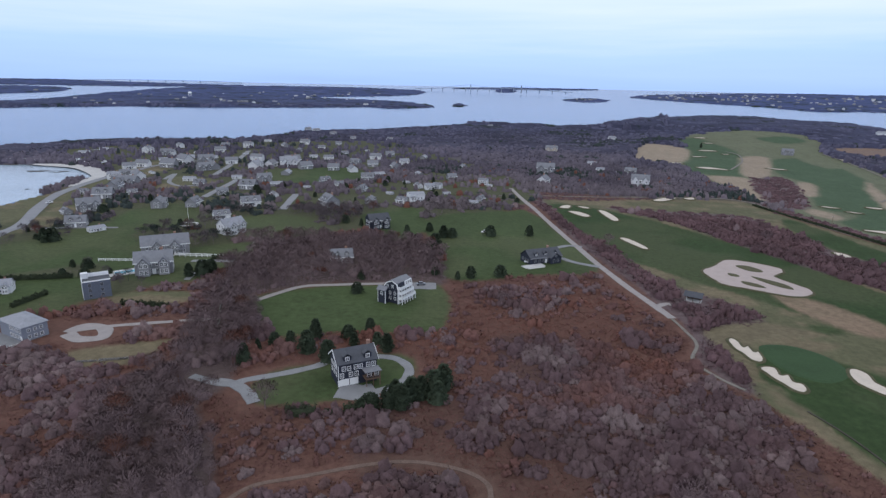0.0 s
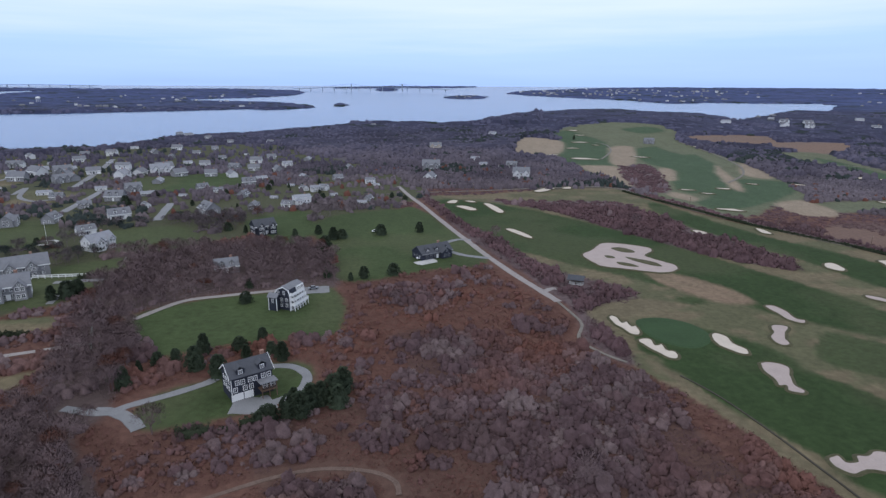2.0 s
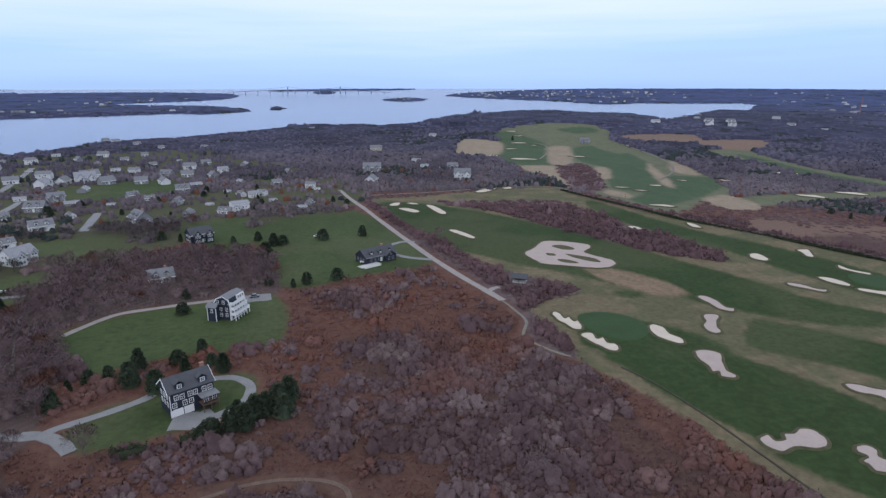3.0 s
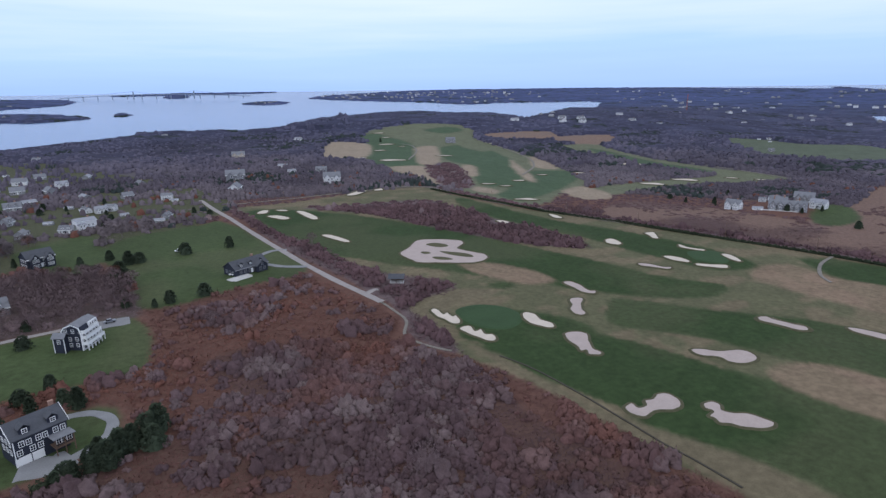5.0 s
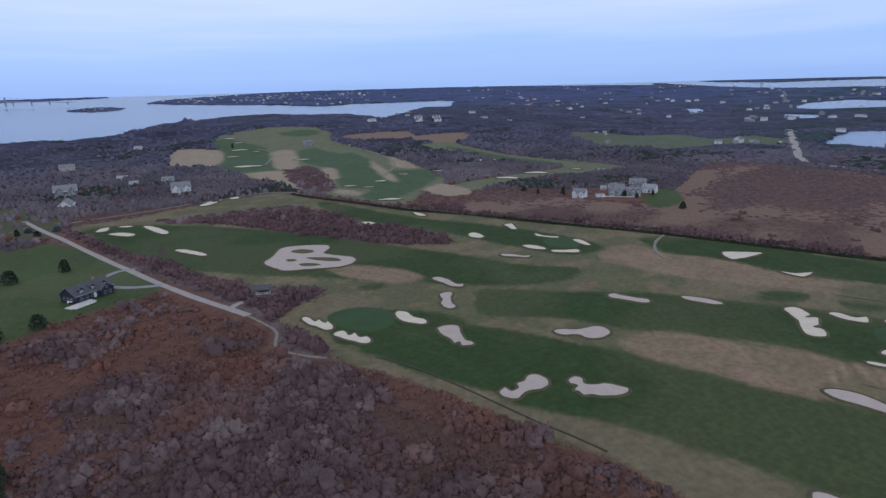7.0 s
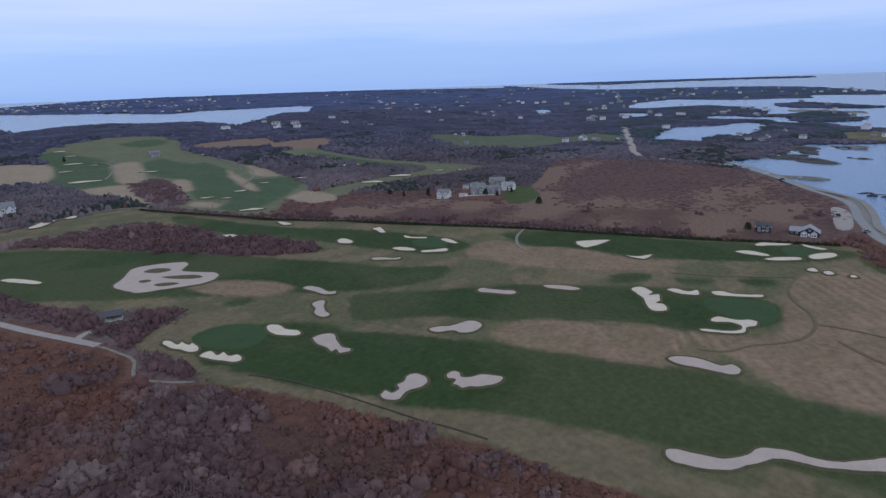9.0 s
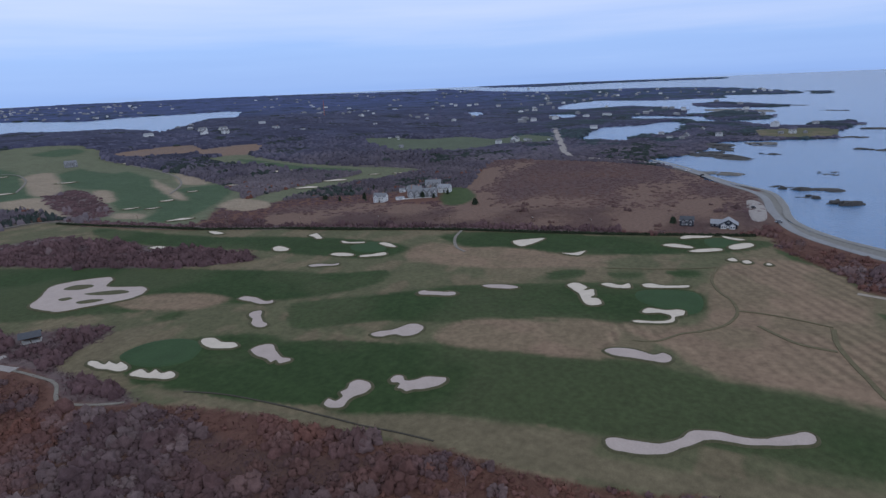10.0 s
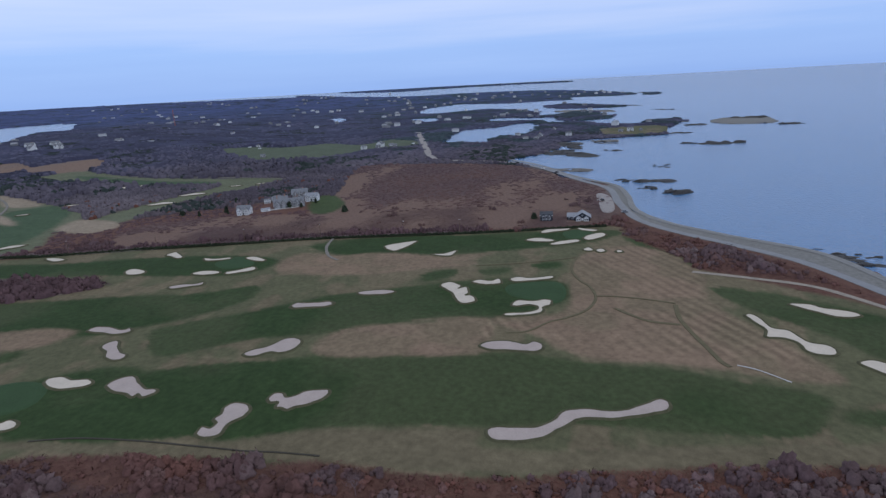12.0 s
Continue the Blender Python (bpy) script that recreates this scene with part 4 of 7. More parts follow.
pot_bunker(310, 466, 6.2)
pot_bunker(344, 464, 7.2)
pot_bunker(291, 381, 8.7)
pot_bunker(531, 780, 10.3)
pot_bunker(528, 492, 15.3)
pot_bunker(437, 381, 12.3)
pot_bunker(481, 381, 12.8)
pot_bunker(525, 362, 6.4)
pot_bunker(538, 340, 6.2)
pot_bunker(388, 483, 6.0)
pot_bunker(427, 1003, 10.0)
pot_bunker(418, 949, 8.2)
pot_bunker(316, 446, 5.4)
pot_bunker(430, 472, 7.0)
island([(154.0, 297.5), (160.2, 298.4), (164.6, 291.2), (163.0, 286.3), (156.7, 288.5)])
island([(144.1, 284.7), (148.0, 282.4), (147.7, 278.6), (143.6, 279.6)])
island([(153.5, 280.6), (157.6, 276.8), (164.7, 267.3), (164.4, 259.7), (159.9, 262.3), (154.7, 271.8)])
island([(145.3, 272.1), (150.6, 267.7), (152.4, 261.7), (147.5, 263.3), (144.3, 267.6)])



# ---- houses ----
def paint(name, colour, rough=0.7, spread=0.12):
    return material(name, colour, rough, spread, 0.6, 6.0, 0.1, gloss=0.3)


SHINGLE_GREY = paint("weathered_grey_shingle", (0.225, 0.225, 0.235), 0.85, 0.2)
BOARD_WHITE = paint("white_clapboard", (0.60, 0.60, 0.60))
TRIM_WHITE = paint("white_trim_paint", (0.75, 0.75, 0.74), 0.6, 0.06)
NAVY = paint("dark_navy_shingle", (0.022, 0.026, 0.040), 0.8, 0.25)
TAN_WALL = paint("tan_stucco", (0.42, 0.37, 0.31))
BLUEGREY = paint("blue_grey_clapboard", (0.20, 0.215, 0.25))
ROOF_GREY = paint("grey_asphalt_shingle", (0.165, 0.168, 0.182), 0.9, 0.22)
ROOF_DARK = paint("dark_asphalt_shingle", (0.065, 0.068, 0.078), 0.9, 0.25)
ROOF_PALE = paint("pale_grey_roof", (0.235, 0.24, 0.262), 0.85, 0.2)
BRICKWORK = paint("chimney_brick", (0.28, 0.17, 0.13), 0.9, 0.3)
SLATE = paint("slate_blue_shingle", (0.105, 0.118, 0.150), 0.85, 0.2)
WOOD_DARK = paint("stained_deck_wood", (0.13, 0.085, 0.06), 0.8, 0.3)
STONE = paint("pale_stone_paving", (0.42, 0.41, 0.40), 0.9, 0.2)
PANE = bpy.data.materials.new("window_glass")
PANE.use_nodes = True
PANE.node_tree.nodes["Principled BSDF"].inputs["Base Color"].default_value = (0.02, 0.025, 0.035, 1)
PANE.node_tree.nodes["Principled BSDF"].inputs["Roughness"].default_value = 0.08
POOL = paint("pool_water", (0.10, 0.32, 0.42), 0.1, 0.1)


def block(bm, x0, x1, y0, y1, z0, z1):
    v = [bm.verts.new((x, y, z)) for z in (z0, z1) for x, y in ((x0, y0), (x1, y0), (x1, y1), (x0, y1))]
    for f in ((3, 2, 1, 0), (4, 5, 6, 7), (0, 1, 5, 4), (1, 2, 6, 5), (2, 3, 7, 6), (3, 0, 4, 7)):
        bm.faces.new([v[i] for i in f])
    return v


def boxes(*rows):
    bm = bmesh.new()
    for row in rows:
        block(bm, *row)
    return bm


def gable_body(w, d, eave, rise, along_x=True):
    """Walls with pointed ends; the ridge runs along x or along y."""
    bm = bmesh.new()
    n = 1 if along_x else 0
    pts = [(-0.5, 0), (0.5, 0), (0.5, 1), (0, 2), (-0.5, 1)]
    ends = []
    for e in (-0.5, 0.5):
        ring = []
        for a, k in pts:
            z = (-0.6, eave, eave + rise)[k]
            ring.append(bm.verts.new((e * w, a * d, z) if along_x else (a * w, e * d, z)))
        ends.append(ring)
    bm.faces.new(ends[0])
    bm.faces.new(ends[1][::-1])
    for i in range(5):
        bm.faces.new((ends[0][i], ends[1][i], ends[1][(i + 1) % 5], ends[0][(i + 1) % 5]))
    bmesh.ops.recalc_face_normals(bm, faces=bm.faces)
    return bm


def gable_roof(w, d, eave, rise, along_x=True, over=0.45, thick=0.25):
    bm = bmesh.new()
    span = d if along_x else w
    length = (w if along_x else d) / 2 + over
    slope = rise / (span / 2)
    for s in (-1, 1):
        edge = span / 2 + over
        prof = [(0, eave + rise + thick), (s * edge, eave - slope * over + thick), (s * edge, eave - slope * over + 0.02), (0, eave + rise + 0.02)]
        rings = [[bm.verts.new((e, a, z) if along_x else (a, e, z)) for a, z in prof] for e in (-length, length)]
        bm.faces.new(rings[0])
        bm.faces.new(rings[1][::-1])
        for i in range(4):
            bm.faces.new((rings[0][i], rings[1][i], rings[1][(i + 1) % 4], rings[0][(i + 1) % 4]))
    bmesh.ops.recalc_face_normals(bm, faces=bm.faces)
    return bm


def shift(ob, x=0, y=0, z=0, rz=0):
    ob.matrix_basis = pose(x, y, z, 0, 0, rz)
    return ob


SHARED = {}


def shared(key, bm):
    if key not in SHARED:
        me = bpy.data.meshes.new(key)
        bm.to_mesh(me)
        SHARED[key] = me
    bm.free()
    return SHARED[key]


DETAIL = True


def sash(w, h, plain):
    """A frame with a crossbar and a mullion, in one piece; far off the mullion is left out."""
    bm = bmesh.new()
    if plain:
        rings = [[bm.verts.new((x * a, 0, h / 2 + z * b)) for x, z in ((-1, -1), (1, -1), (1, 1), (-1, 1))] for a, b in ((w / 2 + 0.14, h / 2 + 0.13), (w / 2 - 0.05, h / 2 - 0.05))]
        faces = [bm.faces.new((rings[0][i], rings[0][(i + 1) % 4], rings[1][(i + 1) % 4], rings[1][i])) for i in range(4)]
        out = bmesh.ops.extrude_face_region(bm, geom=faces)
        for v in out["geom"]:
            if isinstance(v, bmesh.types.BMVert):
                v.co.y = -0.07
        bmesh.ops.recalc_face_normals(bm, faces=bm.faces)
        return bm
    xs = (-w / 2 - 0.13, -w / 2 + 0.02, -0.04, 0.04, w / 2 - 0.02, w / 2 + 0.13)
    zs = (-0.12, 0.02, h / 2 - 0.04, h / 2 + 0.04, h - 0.02, h + 0.14)
    grid = [[bm.verts.new((x, 0, z)) for x in xs] for z in zs]
    faces = [bm.faces.new((grid[i][j], grid[i][j + 1], grid[i + 1][j + 1], grid[i + 1][j])) for i in range(5) for j in range(5) if not (i in (1, 3) and j in (1, 3))]
    out = bmesh.ops.extrude_face_region(bm, geom=faces)
    for v in out["geom"]:
        if isinstance(v, bmesh.types.BMVert):
            v.co.y = -0.07
    bmesh.ops.recalc_face_normals(bm, faces=bm.faces)
    return bm


def window(parent, x, y, z, side="front", w=1.1, h=1.4, trim=None):
    """A window with a frame and a pane, set on one side of a house."""
    trim = trim or TRIM_WHITE
    key = f"window_{w}_{h}_{trim.name}_{DETAIL}"
    me = shared(key, sash(w, h, not DETAIL))
    if not me.materials:
        me.materials.append(trim)
    turn = {"front": 0, "right": 90, "back": 180, "left": -90}[side]
    ob = shift(new("window", me), x, y, z, turn)
    ob.parent = parent
    pane = shared(f"pane_{w}_{h}", boxes((-w / 2, w / 2, -0.03, 0, 0, h)))
    if not pane.materials:
        pane.materials.append(PANE)
    glass = new("pane", pane)
    glass.parent = ob
    return ob


def door(parent, x, y, z=0, w=1.0, h=2.1, mat=None, name="door", side="front"):
    bm = boxes((-w / 2, w / 2, -0.06, 0, 0, h), (-w / 2 - 0.12, -w / 2, -0.09, 0, 0, h + 0.12), (w / 2, w / 2 + 0.12, -0.09, 0, 0, h + 0.12), (-w / 2, w / 2, -0.09, 0, h, h + 0.12))
    turn = {"front": 0, "right": 90, "back": 180, "left": -90}[side]
    return shift(part(name, bm, mat or TRIM_WHITE, parent), x, y, z, turn)


def chimney(parent, x, y, top, mat=None):
    return part("chimney", boxes((x - 0.55, x + 0.55, y - 0.4, y + 0.4, 0, top), (x - 0.65, x + 0.65, y - 0.5, y + 0.5, top, top + 0.2)), mat or BRICKWORK, parent)


DETAIL = True


def row_of_windows(h, w, d, eave, every=2.6, rows=None, trim=None, sides=("front", "left", "right", "back")):
    levels = rows or ([0.9] if eave < 4 else [0.9, 3.6])
    if not DETAIL:
        sides, every = ("front",), 4.5
    for side in sides:
        span = w if side in ("front", "back") else d
        count = max(1, int((span - 1.2) // every))
        for z in levels:
            for i in range(count):
                a = (i - (count - 1) / 2) * every
                if side == "front" and z == levels[0] and abs(a) < 1.2:
                    continue
                spot = {"front": (a, -d / 2), "back": (a, d / 2), "left": (-w / 2, a), "right": (w / 2, a)}[side]
                window(h, *spot, z, side, trim=trim)


def dormer(h, x, y, z, wall, roof, w=2.0, tall=1.7, deep=2.6):
    body = part("dormer", boxes((x - w / 2, x + w / 2, y, y + deep, z - 0.5, z + tall)), wall, h)
    cap = gable_roof(w, deep, 0, 0.9, False, 0.2, 0.14)
    shift(part("dormer_roof", cap, roof, h), x, y + deep / 2, z + tall)
    window(body, x, y, z + 0.25, "front", 1.1, 1.1)
    return body


def frame_house(w, d, eave, rise, wall, roof, label, wings=(), dormers=0, porch=False, garage=0, stack=True, trim=None):
    h = new("house")
    part("wall", gable_body(w, d, eave, rise), wall, h)
    part("roof", gable_roof(w, d, eave, rise), roof, h)
    row_of_windows(h, w, d, eave, trim=trim)
    door(h, 0, -d / 2, 0.15, mat=NAVY if wall is BOARD_WHITE else TRIM_WHITE)
    part("eave_board", boxes((-w / 2 - 0.45, w / 2 + 0.45, -d / 2 - 0.52, -d / 2 - 0.40, eave - 0.45, eave - 0.05)), trim or TRIM_WHITE, h)
    for x, ww, dd, ee, rr in wings:
        y = -d / 2 - dd / 2 + 1.0
        wing = shift(part("wing", gable_body(ww, dd + 2, ee, rr, False), wall, h), x, y)
        shift(part("wing_roof", gable_roof(ww, dd + 2, ee, rr, False), roof, h), x, y)
        front = -(dd + 2) / 2
        for z in ([0.9] if ee < 4 else [0.9, 3.6]):
            if DETAIL:
                window(wing, -ww / 5, front, z, "front", 1.1, 1.4, trim)
            window(wing, ww / 5, front, z, "front", 1.1, 1.4, trim)
        if DETAIL:
            window(wing, 0, front, ee + 0.2, "front", 0.9, 1.0, trim)
    for i in range(dormers if DETAIL else 0):
        x = (i - (dormers - 1) / 2) * (w / (dormers + 0.4))
        dormer(h, x, -d / 2 + 0.7, eave + 0.3, wall, roof)
    if porch and DETAIL:
        part("porch_roof", boxes((-w * 0.38, w * 0.38, -d / 2 - 2.4, -d / 2, 2.7, 2.9)), roof, h)
        for i in range(5):
            x = -w * 0.36 + i * w * 0.18
            part("porch_post", boxes((x - 0.1, x + 0.1, -d / 2 - 2.3, -d / 2 - 2.1, 0, 2.7)), TRIM_WHITE, h)
        part("porch_floor", boxes((-w * 0.38, w * 0.38, -d / 2 - 2.4, -d / 2, -0.4, 0.12)), STONE, h)
    for i in range(garage):
        door(h, w / 2 - 2.0 - i * 3.0, -d / 2, 0, 2.5, 2.2, TRIM_WHITE, "garage_door")
    if stack:
        chimney(h, w * 0.22, 0.6, eave + rise + 1.0)
    return tagged(h, label, "house", "houses on the shore")


def beach_club():
    """A navy beach house whose pale-roofed gable looks over the course."""
    h = new("house")
    part("wall", gable_body(15, 13, 3.4, 4.4, False), NAVY, h)
    part("roof", gable_roof(15, 13, 3.4, 4.4, False, 0.9), ROOF_PALE, h)
    shift(part("wing", gable_body(9, 8, 3.0, 3.0), NAVY, h), -10, 2)
    shift(part("wing_roof", gable_roof(9, 8, 3.0, 3.0), ROOF_PALE, h), -10, 2)
    for x in (-3.6, 3.6):
        bay = shift(part("bay", gable_body(4.6, 4.0, 2.9, 1.9, False), BOARD_WHITE, h), x, -7.4)
        shift(part("bay_roof", gable_roof(4.6, 4.0, 2.9, 1.9, False, 0.3), ROOF_PALE, h), x, -7.4)
        for a in (-1.0, 1.0):
            window(bay, a, -2.0, 0.8, "front", 1.4, 1.6)
    window(h, 0, -6.5, 4.4, "front", 1.6, 1.4)
    door(h, 0, -6.5, 0.1, 1.4, 2.2)
    for x in (-12.5, -9.5, -7.8):
        window(h, x, -2.0, 0.9, "front", 1.2, 1.4)
    part("deck", boxes((-15, 9, -12, -9.6, -0.4, 0.1)), WOOD_DARK, h)
    return tagged(h, "navy beach house with broad pale gabled roof and white bays", "house")


STYLES = {
    "cape_grey": (11, lambda: frame_house(11, 8, 3.2, 3.4, SHINGLE_GREY, ROOF_GREY, "grey shingled cottage with white trim and grey roof", dormers=2)),
    "cape_white": (12, lambda: frame_house(12, 8, 3.3, 3.2, BOARD_WHITE, ROOF_GREY, "white clapboard cottage with grey shingle roof", dormers=2, garage=1)),
    "ranch_white": (15, lambda: frame_house(15, 8, 2.9, 2.2, BOARD_WHITE, ROOF_PALE, "long low white house with pale grey roof", garage=1)),
    "ranch_grey": (15, lambda: frame_house(15, 8, 2.9, 2.3, SHINGLE_GREY, ROOF_PALE, "long low grey shingled house with pale roof")),
    "colonial_white": (13, lambda: frame_house(13, 9, 5.7, 2.8, BOARD_WHITE, ROOF_GREY, "two-storey white clapboard house with brick chimney", porch=True)),
    "gabled_grey": (14, lambda: frame_house(14, 9, 5.2, 3.4, SHINGLE_GREY, ROOF_GREY, "grey shingled house with white-trimmed front gables", ((-3.6, 4.4, 2.5, 5.0, 2.4), (3.8, 4.0, 1.8, 5.0, 2.2)))),
    "gabled_white": (14, lambda: frame_house(14, 9, 5.0, 3.5, BOARD_WHITE, ROOF_PALE, "white house with two front gables and pale grey roof", ((-3.4, 4.6, 3.0, 4.8, 2.6), (4.0, 3.8, 1.8, 4.8, 2.2)))),
    "shingle_manor": (24, lambda: frame_house(24, 11, 5.6, 4.6, SHINGLE_GREY, ROOF_GREY, "large grey shingled manor with white trimmed gables and a porch", ((-4.2, 4.6, 1.8, 5.6, 2.6), (4.6, 4.6, 1.8, 5.6, 2.6)), porch=True)),
    "tan_manor": (18, lambda: frame_house(18, 11, 6.2, 4.2, TAN_WALL, ROOF_GREY, "tan stucco manor with steep gables among bare trees", ((-5.0, 5, 2.4, 6.2, 3), (5.0, 5, 2.4, 6.2, 3)))),
    "villa_white": (15, lambda: frame_house(15, 10, 5.8, 4.2, BOARD_WHITE, ROOF_GREY, "white villa with steep grey gabled roof", ((-4.0, 5, 2.5, 5.6, 3.2), (4.2, 4.4, 2.5, 5.6, 2.8)))),
    "villa_grey": (18, lambda: frame_house(18, 11, 5.8, 4.4, SHINGLE_GREY, ROOF_GREY, "grey shingled villa with white gables and chimneys", ((-5.0, 5, 2.5, 5.6, 3.2), (0.4, 4, 1.6, 5.6, 2.6), (5.4, 4.4, 2.5, 5.6, 2.8)))),
    "dark_trim": (14, lambda: frame_house(14, 10, 5.6, 3.6, NAVY, ROOF_DARK, "dark shingled house with bright white window trim", ((-3.6, 4.6, 2.2, 5.4, 2.6), (3.8, 4.2, 2.2, 5.4, 2.4)), stack=False)),
    "balcony_white": (13, lambda: frame_house(13, 11, 7.6, 1.4, BOARD_WHITE, ROOF_PALE, "tall white house with flat-looking roof and wide windows", ((-3.5, 5, 2.5, 5.4, 0.8),), porch=True)),
    "beach_club": (18, lambda: beach_club()),
}
BUILT = {}
PLOTS = []


def place(style, x, y, turn, wide):
    global DETAIL
    native, make = STYLES[style]
    far = math.hypot(x, y) > 560
    s = min(max(0.80 * wide / native, 0.6), 1.3) * (0.72 if math.hypot(x, y) > 760 else 1.0)
    if far:
        style += "_far"
    away = math.atan2(x, y)
    x, y = x + math.sin(away) * 3.5 * s, y + math.cos(away) * 3.5 * s
    m = pose(x, y, height_at(x, y) + 0.15, 0, 0, turn) @ Matrix.Scale(s, 4)
    if style in BUILT:
        ob = copy_thing(BUILT[style], m)
    else:
        DETAIL = not far
        ob = BUILT[style] = make()
        DETAIL = True
        ob.matrix_basis = m
    PLOTS.append((x, y, native * s * 0.55))
    return ob


place("gabled_grey", -246, 399, 38, 18.0)
place("cape_grey", -182, 421, 86, 14.0)
place("shingle_manor", -147, 300, 26, 28.9)
place("gabled_grey", -137, 267, 22, 20.0)
place("cape_grey", -225, 351, 20, 13.9)
place("ranch_white", -208, 342, 50, 11.5)
place("gabled_grey", -206, 417, 102, 14.7)
place("gabled_white", -128, 345, 55, 17.8)
place("cape_white", -148, 383, 35, 12.8)
place("cape_white", -142, 425, 28, 23.3)
place("cape_grey", -85, 431, -57, 17.7)
place("balcony_white", -22, 450, 18, 14.9)
place("cape_white", -32, 447, -22, 13.1)
place("cape_grey", -52, 290, 15, 13.4)
place("cape_grey", -260, 443, 13, 16.5)
place("cape_grey", -270, 477, 97, 16.7)
place("gabled_grey", -269, 499, -3, 17.5)
place("cape_white", -280, 535, -45, 17.6)
place("gabled_grey", -282, 509, -41, 14.8)
place("ranch_white", -233, 535, 3, 13.5)
place("ranch_white", -195, 550, 19, 15.9)
place("cape_grey", -166, 495, -6, 16.3)
place("gabled_grey", -165, 536, 29, 15.6)
place("gabled_white", -197, 613, 81, 17.7)
place("colonial_white", -213, 671, -1, 16.7)
place("ranch_grey", -156, 579, 89, 16.8)
place("gabled_white", -168, 635, 19, 22.0)
place("cape_white", -171, 662, 31, 17.8)
place("ranch_white", -159, 717, 20, 16.5)
place("colonial_white", -135, 688, 3, 13.2)
place("cape_grey", -116, 616, 4, 14.2)
place("gabled_grey", -99, 655, -23, 15.1)
place("cape_white", -83, 712, -7, 13.6)
place("cape_grey", -79, 648, 9, 13.7)
place("ranch_grey", -65, 584, 25, 14.7)
place("cape_grey", -73, 555, 14, 13.9)
place("cape_white", -95, 608, -66, 12.9)
place("cape_white", -23, 519, -61, 12.1)
place("gabled_white", -13, 513, 10, 9.0)
place("colonial_white", -6, 519, -30, 9.1)
place("ranch_grey", -25, 589, -69, 15.9)
place("ranch_grey", -26, 728, 74, 16.7)
place("cape_white", -333, 715, 4, 24.6)
place("colonial_white", -371, 739, 92, 22.6)
place("cape_grey", -287, 613, -3, 21.2)
place("cape_white", -284, 645, -39, 18.6)
place("gabled_grey", -245, 598, 45, 16.1)
place("ranch_grey", -269, 682, 35, 17.0)
place("cape_white", -286, 754, 31, 18.7)
place("cape_grey", -298, 807, 2, 18.5)
place("colonial_white", -269, 813, -4, 20.1)
place("ranch_white", -266, 894, 22, 34.0)
place("cape_grey", -221, 822, -56, 20.4)
place("cape_white", -205, 872, -6, 19.9)
place("colonial_white", -231, 1070, 30, 20.3)
place("cape_grey", -193, 1029, 21, 17.5)
place("cape_grey", -256, 1116, 40, 27.4)
place("ranch_white", -309, 738, -9, 16.9)
place("cape_grey", -238, 607, -48, 14.0)
place("cape_white", -186, 632, 83, 14.6)
place("cape_grey", -147, 621, 39, 15.5)
place("ranch_grey", -148, 514, 19, 13.0)
place("cape_grey", -127, 751, 16, 14.4)
place("cape_grey", -53, 634, -67, 13.4)
place("ranch_grey", -35, 543, -17, 11.6)
place("cape_white", -314, 613, -3, 14.2)
place("ranch_white", -317, 664, 32, 15.3)
place("colonial_white", -355, 796, -42, 16.7)
place("dark_trim", -42, 367, 27, 16.7)
place("colonial_white", 36, 542, -16, 17.8)
place("ranch_grey", 23, 450, -14, 14.1)
place("ranch_white", 41, 533, 4, 9.3)
place("cape_grey", 29, 463, 58, 9.0)
place("gabled_grey", 106, 619, -10, 26.2)
place("cape_white", 94, 556, 66, 15.0)
place("tan_manor", 148, 826, -10, 28.3)
place("gabled_white", 272, 974, -38, 20.3)
place("gabled_white", 169, 640, 1, 9.8)
place("ranch_white", 184, 634, -42, 11.0)
place("gabled_grey", 198, 627, -25, 14.5)
place("villa_white", 184, 551, -18, 20.2)
place("ranch_grey", 175, 700, -39, 16.1)
place("villa_grey", 480, 834, -20, 25.4)
place("cape_white", 84, 1126, 11, 12.8)
place("cape_grey", 213, 971, -89, 9.2)
place("ranch_white", 333, 1000, -10, 17.1)
place("cape_grey", -147, 953, 5, 14.5)
place("cape_white", -87, 941, -21, 14.3)
place("cape_white", -320, 596, 40, 12.6)
place("gabled_white", -300, 532, 12, 13.4)
place("ranch_white", -284, 569, -36, 11.0)
place("cape_grey", -212, 506, 3, 11.8)
place("gabled_grey", -179, 469, 15, 11.0)
place("cape_white", -135, 462, -55, 10.8)
place("ranch_grey", -118, 503, -6, 11.7)
place("cape_grey", -109, 534, 35, 11.4)
place("cape_white", -94, 521, 12, 11.1)
place("cape_grey", -70, 495, 70, 11.5)
place("ranch_grey", -45, 484, -13, 10.4)
place("gabled_grey", -57, 447, 78, 10.5)
place("cape_white", -236, 653, 20, 13.8)
place("ranch_grey", -246, 731, 24, 14.0)
place("cape_grey", -256, 640, 88, 12.3)
place("gabled_grey", -190, 772, 78, 14.7)
place("cape_white", -168, 810, 14, 13.9)
place("cape_grey", -155, 866, 18, 14.8)
place("ranch_white", -105, 801, 28, 13.7)
place("cape_grey", -69, 743, 17, 12.8)
place("gabled_white", -46, 671, 18, 12.9)
place("cape_grey", 7, 572, 22, 11.0)
place("ranch_grey", 2, 489, 20, 9.5)
place("cape_grey", 21, 645, -65, 9.9)
place("cape_white", -248, 462, 23, 10.8)
place("cape_grey", -254, 387, -38, 9.2)
place("gabled_grey", -301, 552, 34, 11.7)
place("gabled_white", -203, 242, 30, 17.3)
place("gabled_white", -188, 236, 20, 11.1)
place("cape_white", -284, 457, 2, 11.6)
place("villa_white", 823, 966, -63, 26.3)
place("villa_white", 845, 934, -62, 28.5)
place("cape_white", 902, 850, -68, 20.9)
place("colonial_white", 1412, 1001, -51, 28.2)
